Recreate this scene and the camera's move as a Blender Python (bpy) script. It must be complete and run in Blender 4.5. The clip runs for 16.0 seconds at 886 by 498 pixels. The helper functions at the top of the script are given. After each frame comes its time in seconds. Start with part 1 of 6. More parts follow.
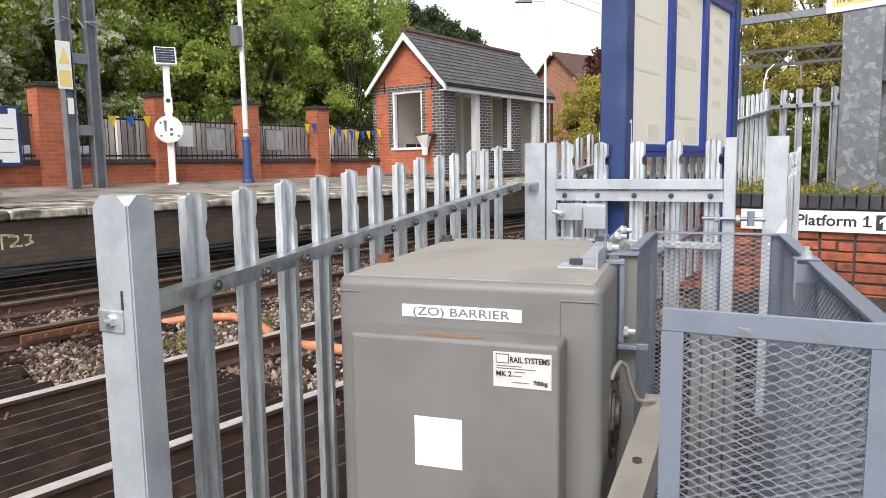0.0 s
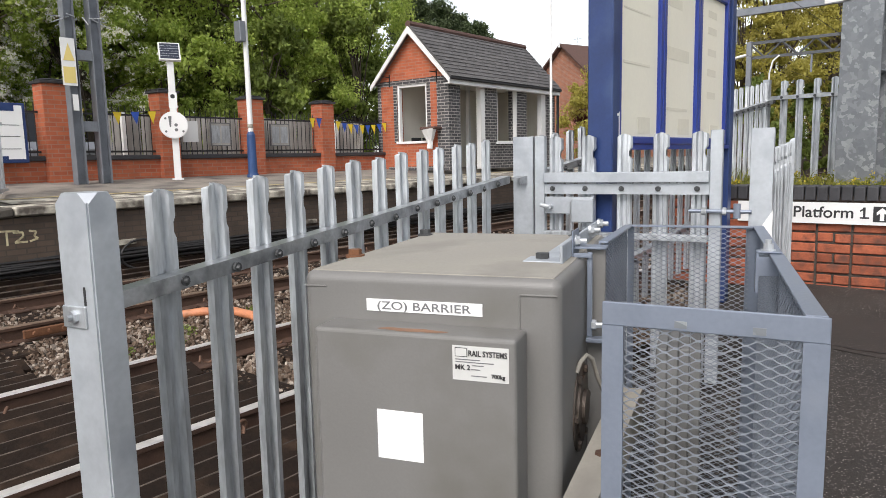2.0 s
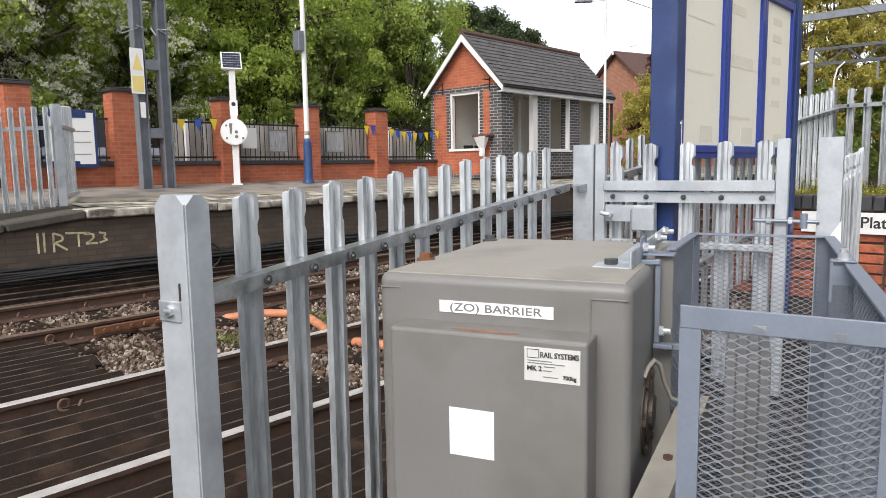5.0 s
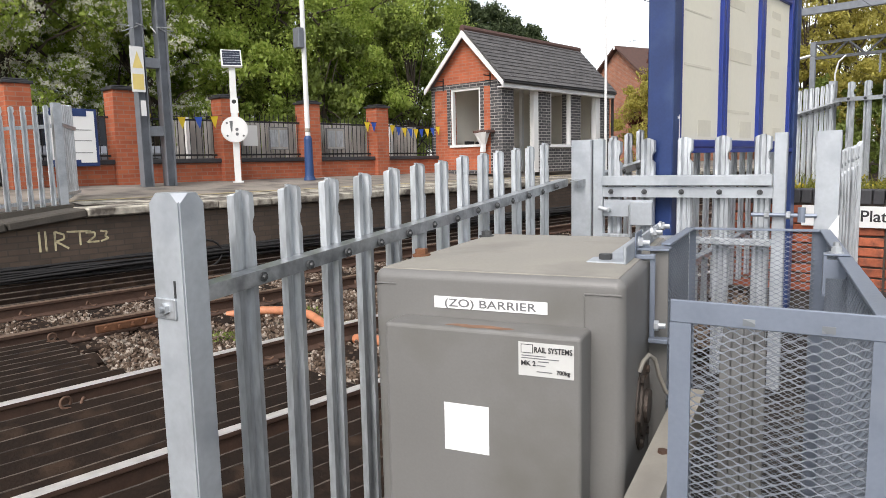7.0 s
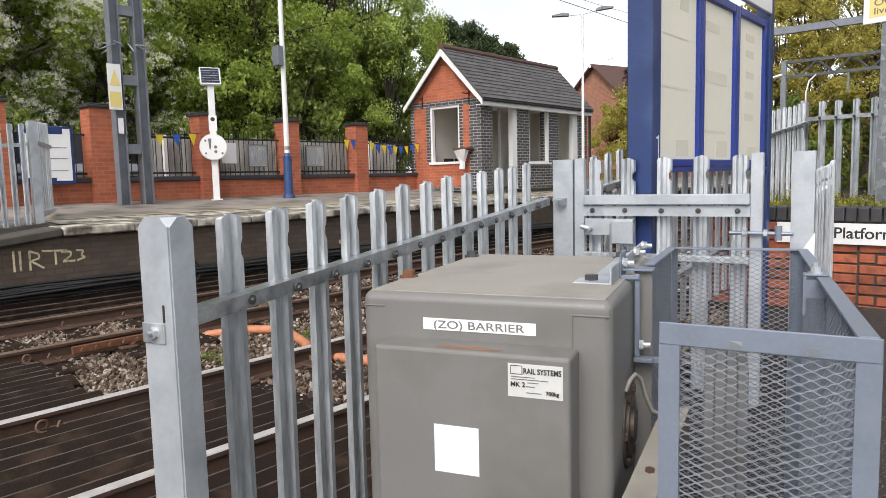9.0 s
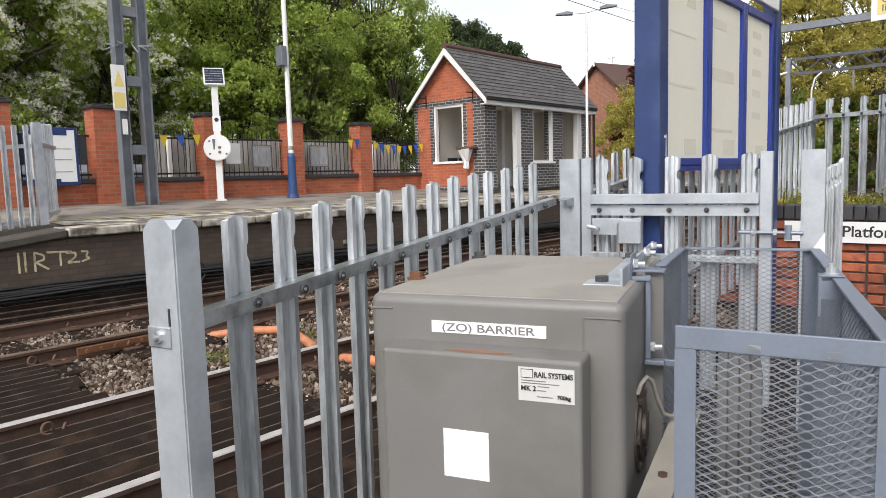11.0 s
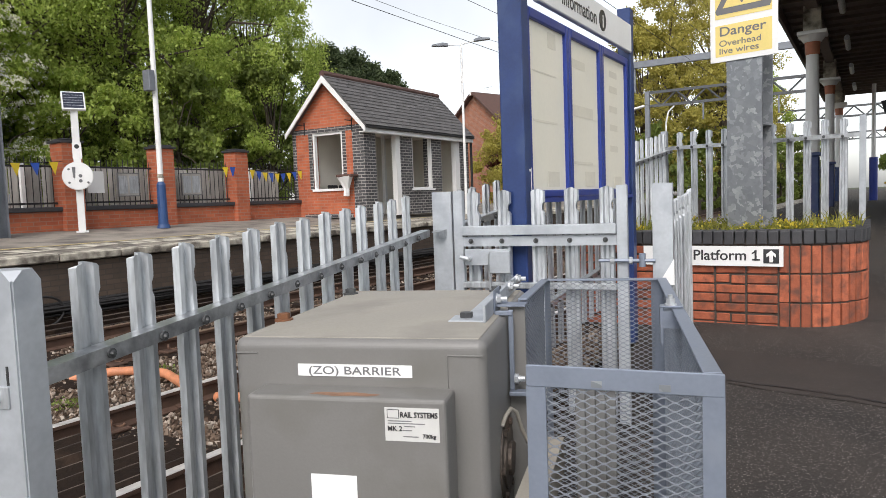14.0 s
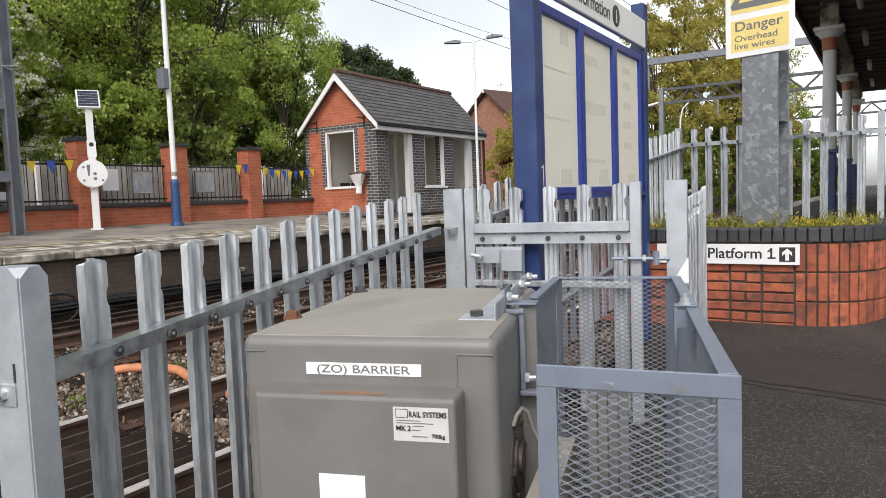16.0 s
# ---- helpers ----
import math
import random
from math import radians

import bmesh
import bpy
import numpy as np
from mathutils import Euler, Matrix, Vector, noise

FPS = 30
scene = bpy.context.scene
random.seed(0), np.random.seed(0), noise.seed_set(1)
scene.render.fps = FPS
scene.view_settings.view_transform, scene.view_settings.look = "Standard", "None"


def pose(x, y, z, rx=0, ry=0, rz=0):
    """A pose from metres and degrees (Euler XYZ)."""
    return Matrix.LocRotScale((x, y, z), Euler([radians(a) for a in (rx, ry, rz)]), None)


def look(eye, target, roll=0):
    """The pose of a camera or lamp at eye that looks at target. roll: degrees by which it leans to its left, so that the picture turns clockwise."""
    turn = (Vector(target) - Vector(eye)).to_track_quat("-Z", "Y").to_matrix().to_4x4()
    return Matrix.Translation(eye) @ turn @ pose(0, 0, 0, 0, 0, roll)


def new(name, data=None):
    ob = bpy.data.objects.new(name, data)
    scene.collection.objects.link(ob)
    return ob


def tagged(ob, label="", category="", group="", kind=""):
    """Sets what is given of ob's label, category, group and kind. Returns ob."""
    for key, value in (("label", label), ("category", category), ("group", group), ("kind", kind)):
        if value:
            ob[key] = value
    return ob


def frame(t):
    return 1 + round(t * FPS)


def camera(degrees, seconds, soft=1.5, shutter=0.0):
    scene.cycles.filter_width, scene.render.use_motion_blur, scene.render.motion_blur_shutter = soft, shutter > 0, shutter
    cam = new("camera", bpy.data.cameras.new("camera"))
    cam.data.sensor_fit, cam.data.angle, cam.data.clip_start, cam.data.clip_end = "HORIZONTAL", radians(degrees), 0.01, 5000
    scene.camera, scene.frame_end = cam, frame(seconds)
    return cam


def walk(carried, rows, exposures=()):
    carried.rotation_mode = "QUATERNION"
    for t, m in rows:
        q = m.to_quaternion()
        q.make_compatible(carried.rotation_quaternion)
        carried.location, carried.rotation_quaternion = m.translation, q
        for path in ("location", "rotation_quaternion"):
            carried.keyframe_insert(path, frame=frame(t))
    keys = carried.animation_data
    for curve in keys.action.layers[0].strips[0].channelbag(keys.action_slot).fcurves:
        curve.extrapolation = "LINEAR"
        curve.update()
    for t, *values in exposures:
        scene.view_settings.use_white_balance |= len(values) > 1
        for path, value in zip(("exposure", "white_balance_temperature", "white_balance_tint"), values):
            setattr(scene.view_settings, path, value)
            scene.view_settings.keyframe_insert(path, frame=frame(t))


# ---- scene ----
cam = camera(65.0, 16.0, soft=0.65)
PATH = [
    (0, (-0.001, 0.03, 1.432), (-0.006, 2.015, 1.189), -0.9),
    (0.5, (-0.002, 0.049, 1.451), (0.097, 2.039, 1.278), -1.3),
    (1, (0.08, -0.026, 1.428), (0.175, 1.958, 1.19), -0.6),
    (1.5, (0.104, -0.003, 1.425), (0.137, 1.98, 1.164), -0.3),
    (2, (0.109, 0.021, 1.434), (0.075, 2.003, 1.173), -1.3),
    (2.5, (0.101, 0.023, 1.431), (0.053, 2.008, 1.187), -1.9),
    (3, (0.074, 0.019, 1.422), (-0.087, 1.998, 1.185), -1.6),
    (3.5, (0.033, 0.02, 1.427), (-0.219, 1.992, 1.204), -1.8),
    (4, (0.034, -0.004, 1.442), (-0.204, 1.97, 1.229), -1.3),
    (4.5, (0.043, -0.034, 1.434), (-0.131, 1.945, 1.207), -0.8),
    (7, (0.073, -0.04, 1.433), (-0.106, 1.937, 1.185), -1.3),
    (7.5, (0.069, -0.046, 1.442), (-0.105, 1.934, 1.223), -0.7),
    (8, (0.065, -0.076, 1.455), (-0.125, 1.91, 1.307), -1.0),
    (8.5, (0.058, -0.065, 1.452), (-0.098, 1.92, 1.264), -1.2),
    (9, (0.051, -0.056, 1.45), (-0.067, 1.93, 1.247), -1.4),
    (9.5, (0.041, -0.043, 1.451), (-0.071, 1.943, 1.243), -1.5),
    (12, (0.038, -0.032, 1.46), (-0.1, 1.954, 1.267), -1.7),
    (12.5, (0.048, -0.04, 1.476), (-0.029, 1.952, 1.309), -1.6),
    (13, (0.09, -0.06, 1.49), (0.214, 1.931, 1.342), -1.3),
    (13.5, (0.11, -0.06, 1.494), (0.431, 1.909, 1.356), -1.9),
    (14, (0.085, -0.053, 1.492), (0.291, 1.931, 1.349), -2.1),
    (14.5, (0.096, -0.032, 1.493), (0.276, 1.954, 1.341), -2.5),
    (15, (0.097, -0.028, 1.492), (0.261, 1.959, 1.341), -2.3),
    (15.5, (0.099, -0.029, 1.492), (0.272, 1.958, 1.344), -2.5),
    (16, (0.094, -0.03, 1.489), (0.264, 1.957, 1.341), -2.1),
]
walk(cam, [(t, look(eye, target, roll)) for t, eye, target, roll in PATH],
     exposures=[(0, 0.27), (0.5, 0.18), (1, -0.02), (1.6, 0.03), (2.5, 0.08), (4, 0.12), (7, 0.13), (8, 0.05), (9.5, 0.07), (12.5, 0.03), (16, -0.06)])

# ---- world, sun, exposure ----
world = bpy.data.worlds.new("overcast")
scene.world = world
world.use_nodes = True
wn, wl = world.node_tree.nodes, world.node_tree.links
sky = wn.new("ShaderNodeTexSky")
sky.sky_type = 'NISHITA'
sky.sun_disc = False
sky.sun_elevation, sky.sun_rotation = radians(44), radians(200)
sky.air_density, sky.dust_density, sky.ozone_density = 1.0, 1.5, 1.0
hsv = wn.new("ShaderNodeHueSaturation")
hsv.inputs["Saturation"].default_value = 0.22
hsv.inputs["Value"].default_value = 1.8
cloud = wn.new("ShaderNodeTexNoise")
cloud.inputs["Scale"].default_value = 2.2
cloud.inputs["Detail"].default_value = 5
cr = wn.new("ShaderNodeMapRange")
cr.inputs["From Min"].default_value, cr.inputs["From Max"].default_value = 0.3, 0.7
cr.inputs["To Min"].default_value, cr.inputs["To Max"].default_value = 0.74, 1.04
cmul = wn.new("ShaderNodeVectorMath")
cmul.operation = 'SCALE'
wl.new(sky.outputs[0], hsv.inputs["Color"])
wl.new(cloud.outputs["Fac"], cr.inputs["Value"])
wl.new(hsv.outputs[0], cmul.inputs[0])
wl.new(cr.outputs[0], cmul.inputs["Scale"])
wl.new(cmul.outputs[0], wn["Background"].inputs["Color"])
wn["Background"].inputs["Strength"].default_value = 0.138
sun = new("sun", bpy.data.lights.new("sun", 'SUN'))
sun.data.energy, sun.data.angle, sun.data.color = 2.3, radians(30), (1.0, 0.922, 0.885)
sun.matrix_world = look((-6, -17, 17.5), (0, 0, 0))


# ---- materials ----
def mat(name, base, rough=0.7, metal=0.0, scale=6.0, vary=0.25, fine=60.0, bump=0.15, dirt=None, dirt_amount=0.0, obj_vary=0.0, spec=0.5, stretch=(1, 1, 1)):
    """Principled surface: broad and fine noise in the colour, fine relief, optional dirt patches, variation from object to object."""
    m = bpy.data.materials.new(name)
    m.use_nodes = True
    n, l = m.node_tree.nodes, m.node_tree.links
    b = n["Principled BSDF"]
    geo = n.new("ShaderNodeNewGeometry")
    mp = n.new("ShaderNodeMapping")
    mp.inputs["Scale"].default_value = stretch
    l.new(geo.outputs["Position"], mp.inputs["Vector"])
    big, small = n.new("ShaderNodeTexNoise"), n.new("ShaderNodeTexNoise")
    big.inputs["Scale"].default_value, small.inputs["Scale"].default_value = scale, fine
    big.inputs["Detail"].default_value = 4
    small.inputs["Detail"].default_value = 3
    l.new(mp.outputs[0], big.inputs["Vector"])
    l.new(mp.outputs[0], small.inputs["Vector"])
    add = n.new("ShaderNodeMath")
    add.operation = 'MULTIPLY_ADD'
    add.inputs[1].default_value = 0.5
    l.new(small.outputs["Fac"], add.inputs[0])
    l.new(big.outputs["Fac"], add.inputs[2])
    rng = n.new("ShaderNodeMapRange")
    rng.inputs["From Min"].default_value, rng.inputs["From Max"].default_value = 0.4, 1.1
    rng.inputs["To Min"].default_value, rng.inputs["To Max"].default_value = 1 - vary, 1 + vary
    l.new(add.outputs[0], rng.inputs["Value"])
    val = rng.outputs[0]
    if obj_vary:
        oi = n.new("ShaderNodeObjectInfo")
        r2 = n.new("ShaderNodeMapRange")
        r2.inputs["To Min"].default_value, r2.inputs["To Max"].default_value = 1 - obj_vary, 1 + obj_vary
        l.new(oi.outputs["Random"], r2.inputs["Value"])
        mu = n.new("ShaderNodeMath")
        mu.operation = 'MULTIPLY'
        l.new(val, mu.inputs[0])
        l.new(r2.outputs[0], mu.inputs[1])
        val = mu.outputs[0]
    sc = n.new("ShaderNodeVectorMath")
    sc.operation = 'SCALE'
    sc.inputs[0].default_value = base
    l.new(val, sc.inputs["Scale"])
    col = sc.outputs[0]
    if dirt:
        dn = n.new("ShaderNodeTexNoise")
        dn.inputs["Scale"].default_value = scale * 0.6 + 1.3
        dn.inputs["Detail"].default_value = 6
        l.new(mp.outputs[0], dn.inputs["Vector"])
        dr = n.new("ShaderNodeMapRange")
        dr.inputs["From Min"].default_value, dr.inputs["From Max"].default_value = 0.62 - 0.3 * dirt_amount, 0.78 - 0.2 * dirt_amount
        l.new(dn.outputs["Fac"], dr.inputs["Value"])
        mx = n.new("ShaderNodeMix")
        mx.data_type = 'RGBA'
        mx.inputs["B"].default_value = (*dirt, 1)
        l.new(dr.outputs[0], mx.inputs["Factor"])
        l.new(col, mx.inputs["A"])
        col = mx.outputs["Result"]
    l.new(col, b.inputs["Base Color"])
    b.inputs["Roughness"].default_value, b.inputs["Metallic"].default_value = rough, metal
    b.inputs["Specular IOR Level"].default_value = spec
    rr = n.new("ShaderNodeMapRange")
    rr.inputs["To Min"].default_value, rr.inputs["To Max"].default_value = max(rough - 0.12, 0.03), min(rough + 0.12, 1)
    l.new(big.outputs["Fac"], rr.inputs["Value"])
    l.new(rr.outputs[0], b.inputs["Roughness"])
    if bump:
        bp = n.new("ShaderNodeBump")
        bp.inputs["Strength"].default_value, bp.inputs["Distance"].default_value = bump, 0.01
        l.new(small.outputs["Fac"], bp.inputs["Height"])
        l.new(bp.outputs[0], b.inputs["Normal"])
    return m


def chips(m, scale, share, colour):
    """Strews pale stone chips over a surface."""
    n, l = m.node_tree.nodes, m.node_tree.links
    b = n["Principled BSDF"]
    old = b.inputs["Base Color"].links[0].from_socket
    geo = n.new("ShaderNodeNewGeometry")
    vo = n.new("ShaderNodeTexVoronoi")
    vo.inputs["Scale"].default_value = scale
    l.new(geo.outputs["Position"], vo.inputs["Vector"])
    sep = n.new("ShaderNodeSeparateColor")
    l.new(vo.outputs["Color"], sep.inputs[0])
    pick = n.new("ShaderNodeMath")
    pick.operation = 'LESS_THAN'
    pick.inputs[1].default_value = share
    l.new(sep.outputs[0], pick.inputs[0])
    near = n.new("ShaderNodeMath")
    near.operation = 'LESS_THAN'
    near.inputs[1].default_value = 0.42
    l.new(vo.outputs["Distance"], near.inputs[0])
    both = n.new("ShaderNodeMath")
    both.operation = 'MULTIPLY'
    l.new(pick.outputs[0], both.inputs[0])
    l.new(near.outputs[0], both.inputs[1])
    mx = n.new("ShaderNodeMix")
    mx.data_type = 'RGBA'
    mx.inputs["B"].default_value = (*colour, 1)
    l.new(both.outputs[0], mx.inputs["Factor"])
    l.new(old, mx.inputs["A"])
    l.new(mx.outputs["Result"], b.inputs["Base Color"])


def spangle(m, scale, low, high):
    """Frosty zinc crystals: crooked cells, each its own grey."""
    n, l = m.node_tree.nodes, m.node_tree.links
    b = n["Principled BSDF"]
    geo = n.new("ShaderNodeNewGeometry")
    ns = n.new("ShaderNodeTexNoise")
    ns.inputs["Scale"].default_value, ns.inputs["Detail"].default_value = scale * 0.9, 3
    l.new(geo.outputs["Position"], ns.inputs["Vector"])
    off = n.new("ShaderNodeVectorMath")
    off.operation = 'MULTIPLY_ADD'
    off.inputs[1].default_value = (0.09, 0.09, 0.09)
    l.new(ns.outputs["Color"], off.inputs[0])
    l.new(geo.outputs["Position"], off.inputs[2])
    vo = n.new("ShaderNodeTexVoronoi")
    vo.inputs["Scale"].default_value = scale
    l.new(off.outputs[0], vo.inputs["Vector"])
    sep = n.new("ShaderNodeSeparateColor")
    l.new(vo.outputs["Color"], sep.inputs[0])
    rp = n.new("ShaderNodeValToRGB")
    e = rp.color_ramp.elements
    e[0].position, e[0].color = 0.0, (*low, 1)
    e[1].position, e[1].color = 1.0, (*high, 1)
    mid = e.new(0.66)
    mid.color = (*[q * 1.25 for q in low], 1)
    l.new(sep.outputs[0], rp.inputs[0])
    mx = n.new("ShaderNodeMix")
    mx.data_type = 'RGBA'
    mx.inputs["Factor"].default_value = 0.75
    l.new(b.inputs["Base Color"].links[0].from_socket, mx.inputs["A"])
    l.new(rp.outputs[0], mx.inputs["B"])
    l.new(mx.outputs["Result"], b.inputs["Base Color"])


def brick_mat(name, c1, c2, mortar, turn=0.0, face="x"):
    """Brickwork for far walls: courses of 75 mm in the wall's own length and height."""
    m = bpy.data.materials.new(name)
    m.use_nodes = True
    n, l = m.node_tree.nodes, m.node_tree.links
    b = n["Principled BSDF"]
    tc = n.new("ShaderNodeTexCoord")
    sx = n.new("ShaderNodeSeparateXYZ")
    l.new(tc.outputs["Object"], sx.inputs[0])
    ad = n.new("ShaderNodeMath")
    ad.operation = 'ADD'
    l.new(sx.outputs["X"], ad.inputs[0])
    l.new(sx.outputs["Y"], ad.inputs[1])
    cx = n.new("ShaderNodeCombineXYZ")
    l.new(ad.outputs[0], cx.inputs["X"])
    l.new(sx.outputs["Z"], cx.inputs["Y"])
    br = n.new("ShaderNodeTexBrick")
    br.inputs["Scale"].default_value = 1.0
    br.inputs["Brick Width"].default_value, br.inputs["Row Height"].default_value = 0.225, 0.075
    br.inputs["Mortar Size"].default_value = 0.009
    br.inputs["Color1"].default_value, br.inputs["Color2"].default_value, br.inputs["Mortar"].default_value = (*c1, 1), (*c2, 1), (*mortar, 1)
    l.new(cx.outputs[0], br.inputs["Vector"])
    ns = n.new("ShaderNodeTexNoise")
    ns.inputs["Scale"].default_value, ns.inputs["Detail"].default_value = 3.5, 6
    l.new(tc.outputs["Object"], ns.inputs["Vector"])
    mr = n.new("ShaderNodeMapRange")
    mr.inputs["To Min"].default_value, mr.inputs["To Max"].default_value = 0.62, 1.38
    l.new(ns.outputs["Fac"], mr.inputs["Value"])
    sc = n.new("ShaderNodeVectorMath")
    sc.operation = 'SCALE'
    l.new(br.outputs["Color"], sc.inputs[0])
    l.new(mr.outputs[0], sc.inputs["Scale"])
    l.new(sc.outputs[0], b.inputs["Base Color"])
    b.inputs["Roughness"].default_value = 0.85
    inv = n.new("ShaderNodeMath")
    inv.operation = 'SUBTRACT'
    inv.inputs[0].default_value = 1
    l.new(br.outputs["Fac"], inv.inputs[1])
    bp = n.new("ShaderNodeBump")
    bp.inputs["Strength"].default_value, bp.inputs["Distance"].default_value = 0.6, 0.008
    l.new(inv.outputs[0], bp.inputs["Height"])
    l.new(bp.outputs[0], b.inputs["Normal"])
    return m


def leaf_mat(name, c1, c2, through_=0.5):
    m = bpy.data.materials.new(name)
    m.use_nodes = True
    n, l = m.node_tree.nodes, m.node_tree.links
    b = n["Principled BSDF"]
    geo = n.new("ShaderNodeNewGeometry")
    mx = n.new("ShaderNodeMix")
    mx.data_type = 'RGBA'
    mx.inputs["A"].default_value, mx.inputs["B"].default_value = (*c1, 1), (*c2, 1)
    l.new(geo.outputs["Random Per Island"], mx.inputs["Factor"])
    l.new(mx.outputs["Result"], b.inputs["Base Color"])
    b.inputs["Roughness"].default_value = 0.6
    tr = n.new("ShaderNodeBsdfTranslucent")
    l.new(mx.outputs["Result"], tr.inputs["Color"])
    ms = n.new("ShaderNodeMixShader")
    ms.inputs[0].default_value = through_
    l.new(b.outputs[0], ms.inputs[1])
    l.new(tr.outputs[0], ms.inputs[2])
    l.new(ms.outputs[0], n["Material Output"].inputs["Surface"])
    return m


def stone_mat(name):
    """Broken stone: every piece its own brown or grey."""
    m = bpy.data.materials.new(name)
    m.use_nodes = True
    n, l = m.node_tree.nodes, m.node_tree.links
    geo = n.new("ShaderNodeNewGeometry")
    ramp_ = n.new("ShaderNodeValToRGB")
    e = ramp_.color_ramp.elements
    e[0].position, e[0].color = 0.0, (0.06, 0.036, 0.023, 1)
    e[1].position, e[1].color = 1.0, (0.42, 0.36, 0.30, 1)
    mid = e.new(0.6)
    mid.color = (0.17, 0.12, 0.085, 1)
    l.new(geo.outputs["Random Per Island"], ramp_.inputs[0])
    l.new(ramp_.outputs[0], n["Principled BSDF"].inputs["Base Color"])
    n["Principled BSDF"].inputs["Roughness"].default_value = 0.9
    return m


GALV = mat("galvanised_steel", (0.57, 0.595, 0.62), 0.40, 0.65, 34, 0.36, 110, 0.06, (0.33, 0.35, 0.37), 0.25, 0.10, stretch=(1, 1, 0.2))
GALV_POST = mat("smooth_galvanised_post", (0.47, 0.50, 0.53), 0.5, 0.45, 9, 0.16, 60, 0.04, (0.36, 0.385, 0.42), 0.4)
GALV_DULL = mat("dull_galvanised_rail", (0.46, 0.475, 0.49), 0.36, 0.85, 20, 0.3, 90, 0.06, (0.24, 0.25, 0.26), 0.35)
BOLT = mat("dull_dark_bolt", (0.085, 0.088, 0.09), 0.55, 0.5, 20, 0.3, 90, 0.1)
RAIL_BROWN = mat("dull_brown_rail_head", (0.26, 0.18, 0.13), 0.45, 0.5, 10, 0.3, 60, 0.1)
GALV_NEW = mat("grey_steel_paint", (0.225, 0.258, 0.32), 0.45, 0.35, 8, 0.12, 120, 0.05, (0.25, 0.28, 0.33), 0.15)
MESH_STEEL = mat("dull_expanded_steel", (0.27, 0.295, 0.335), 0.45, 0.4, 10, 0.2, 120, 0.0)
SPANGLE = mat("spangled_galvanising", (0.25, 0.265, 0.28), 0.42, 0.45, 9, 0.2, 70, 0.05, (0.33, 0.345, 0.36), 0.3)
spangle(SPANGLE, 24.0, (0.20, 0.215, 0.23), (0.46, 0.475, 0.49))
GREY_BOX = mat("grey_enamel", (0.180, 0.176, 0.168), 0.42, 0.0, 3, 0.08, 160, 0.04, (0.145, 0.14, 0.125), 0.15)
GREY_LID = mat("pale_grey_steel", (0.31, 0.29, 0.25), 0.6, 0.0, 3, 0.14, 120, 0.05, (0.22, 0.205, 0.18), 0.35)
RUST = mat("rust", (0.17, 0.075, 0.036), 0.85, 0.1, 20, 0.4, 120, 0.3)
RUST_DARK = mat("dark_rusty_rail", (0.085, 0.048, 0.033), 0.85, 0.1, 9, 0.35, 90, 0.25)
RAIL_TOP = mat("polished_rail", (0.84, 0.80, 0.775), 0.42, 0.6, 12, 0.15, 60, 0.03)
WHITE = mat("white_paint", (0.80, 0.80, 0.79), 0.5, 0, 3, 0.06, 60, 0.04)
MAKER = mat("pale_grey_data_plate", (0.60, 0.60, 0.58), 0.5, 0, 12, 0.06, 60, 0.0)
CLIP_RUST = mat("brown_rail_clip", (0.15, 0.085, 0.055), 0.8, 0.1, 20, 0.4, 120, 0.3)
PAPER = mat("white_sticker", (0.84, 0.84, 0.83), 0.45, 0, 3, 0.03, 60, 0.0)
BLACK = mat("black_print", (0.03, 0.03, 0.032), 0.5, 0, 3, 0.1, 60, 0.0)
DKGREY = mat("dark_grey_print", (0.16, 0.16, 0.165), 0.5, 0, 3, 0.1, 60, 0.0)
NAVY = mat("navy_paint", (0.020, 0.042, 0.14), 0.4, 0, 6, 0.25, 80, 0.05, (0.04, 0.07, 0.17), 0.2)
LAMP_BLUE = mat("dull_blue_paint", (0.028, 0.07, 0.19), 0.5, 0, 6, 0.2, 80, 0.04)
BLUE = mat("blue_frame_paint", (0.015, 0.037, 0.24), 0.35, 0, 6, 0.2, 80, 0.04)
POSTER = mat("sun_faded_cream_poster", (0.80, 0.765, 0.645), 0.6, 0, 2, 0.05, 40, 0.02)
POSTER_MARK = mat("faded_poster_print", (0.70, 0.665, 0.55), 0.6, 0, 3, 0.08, 40, 0.0)
YELLOW = mat("yellow_sign", (0.78, 0.63, 0.22), 0.5, 0, 3, 0.08, 60, 0.0)
YELLOW_BUNT = mat("yellow_pennant", (0.75, 0.55, 0.03), 0.7, 0, 8, 0.1, 60, 0.05)
BLUE_BUNT = mat("blue_pennant", (0.03, 0.09, 0.42), 0.7, 0, 8, 0.1, 60, 0.05)
ASPHALT = mat("damp_asphalt", (0.037, 0.030, 0.0255), 0.8, 0, 1.6, 0.5, 140, 1.0, (0.026, 0.0215, 0.019), 0.45)
chips(ASPHALT, 60.0, 0.10, (0.085, 0.075, 0.066))
chips(ASPHALT, 105.0, 0.14, (0.095, 0.083, 0.072))
chips(ASPHALT, 150.0, 0.10, (0.31, 0.285, 0.255))
PLATFORM = mat("worn_tarmac_platform", (0.27, 0.24, 0.205), 0.85, 0, 0.8, 0.3, 90, 0.3, (0.12, 0.107, 0.098), 0.55)
COPING = mat("worn_cream_coping", (0.60, 0.56, 0.47), 0.85, 0, 5.0, 0.25, 60, 0.35, (0.10, 0.085, 0.07), 0.8)
YLINE = mat("worn_yellow_line", (0.50, 0.40, 0.20), 0.8, 0, 3, 0.2, 60, 0.2, (0.25, 0.22, 0.18), 0.5)
DIRT = mat("track_bed_dirt", (0.085, 0.065, 0.050), 0.95, 0, 3, 0.4, 60, 0.5)
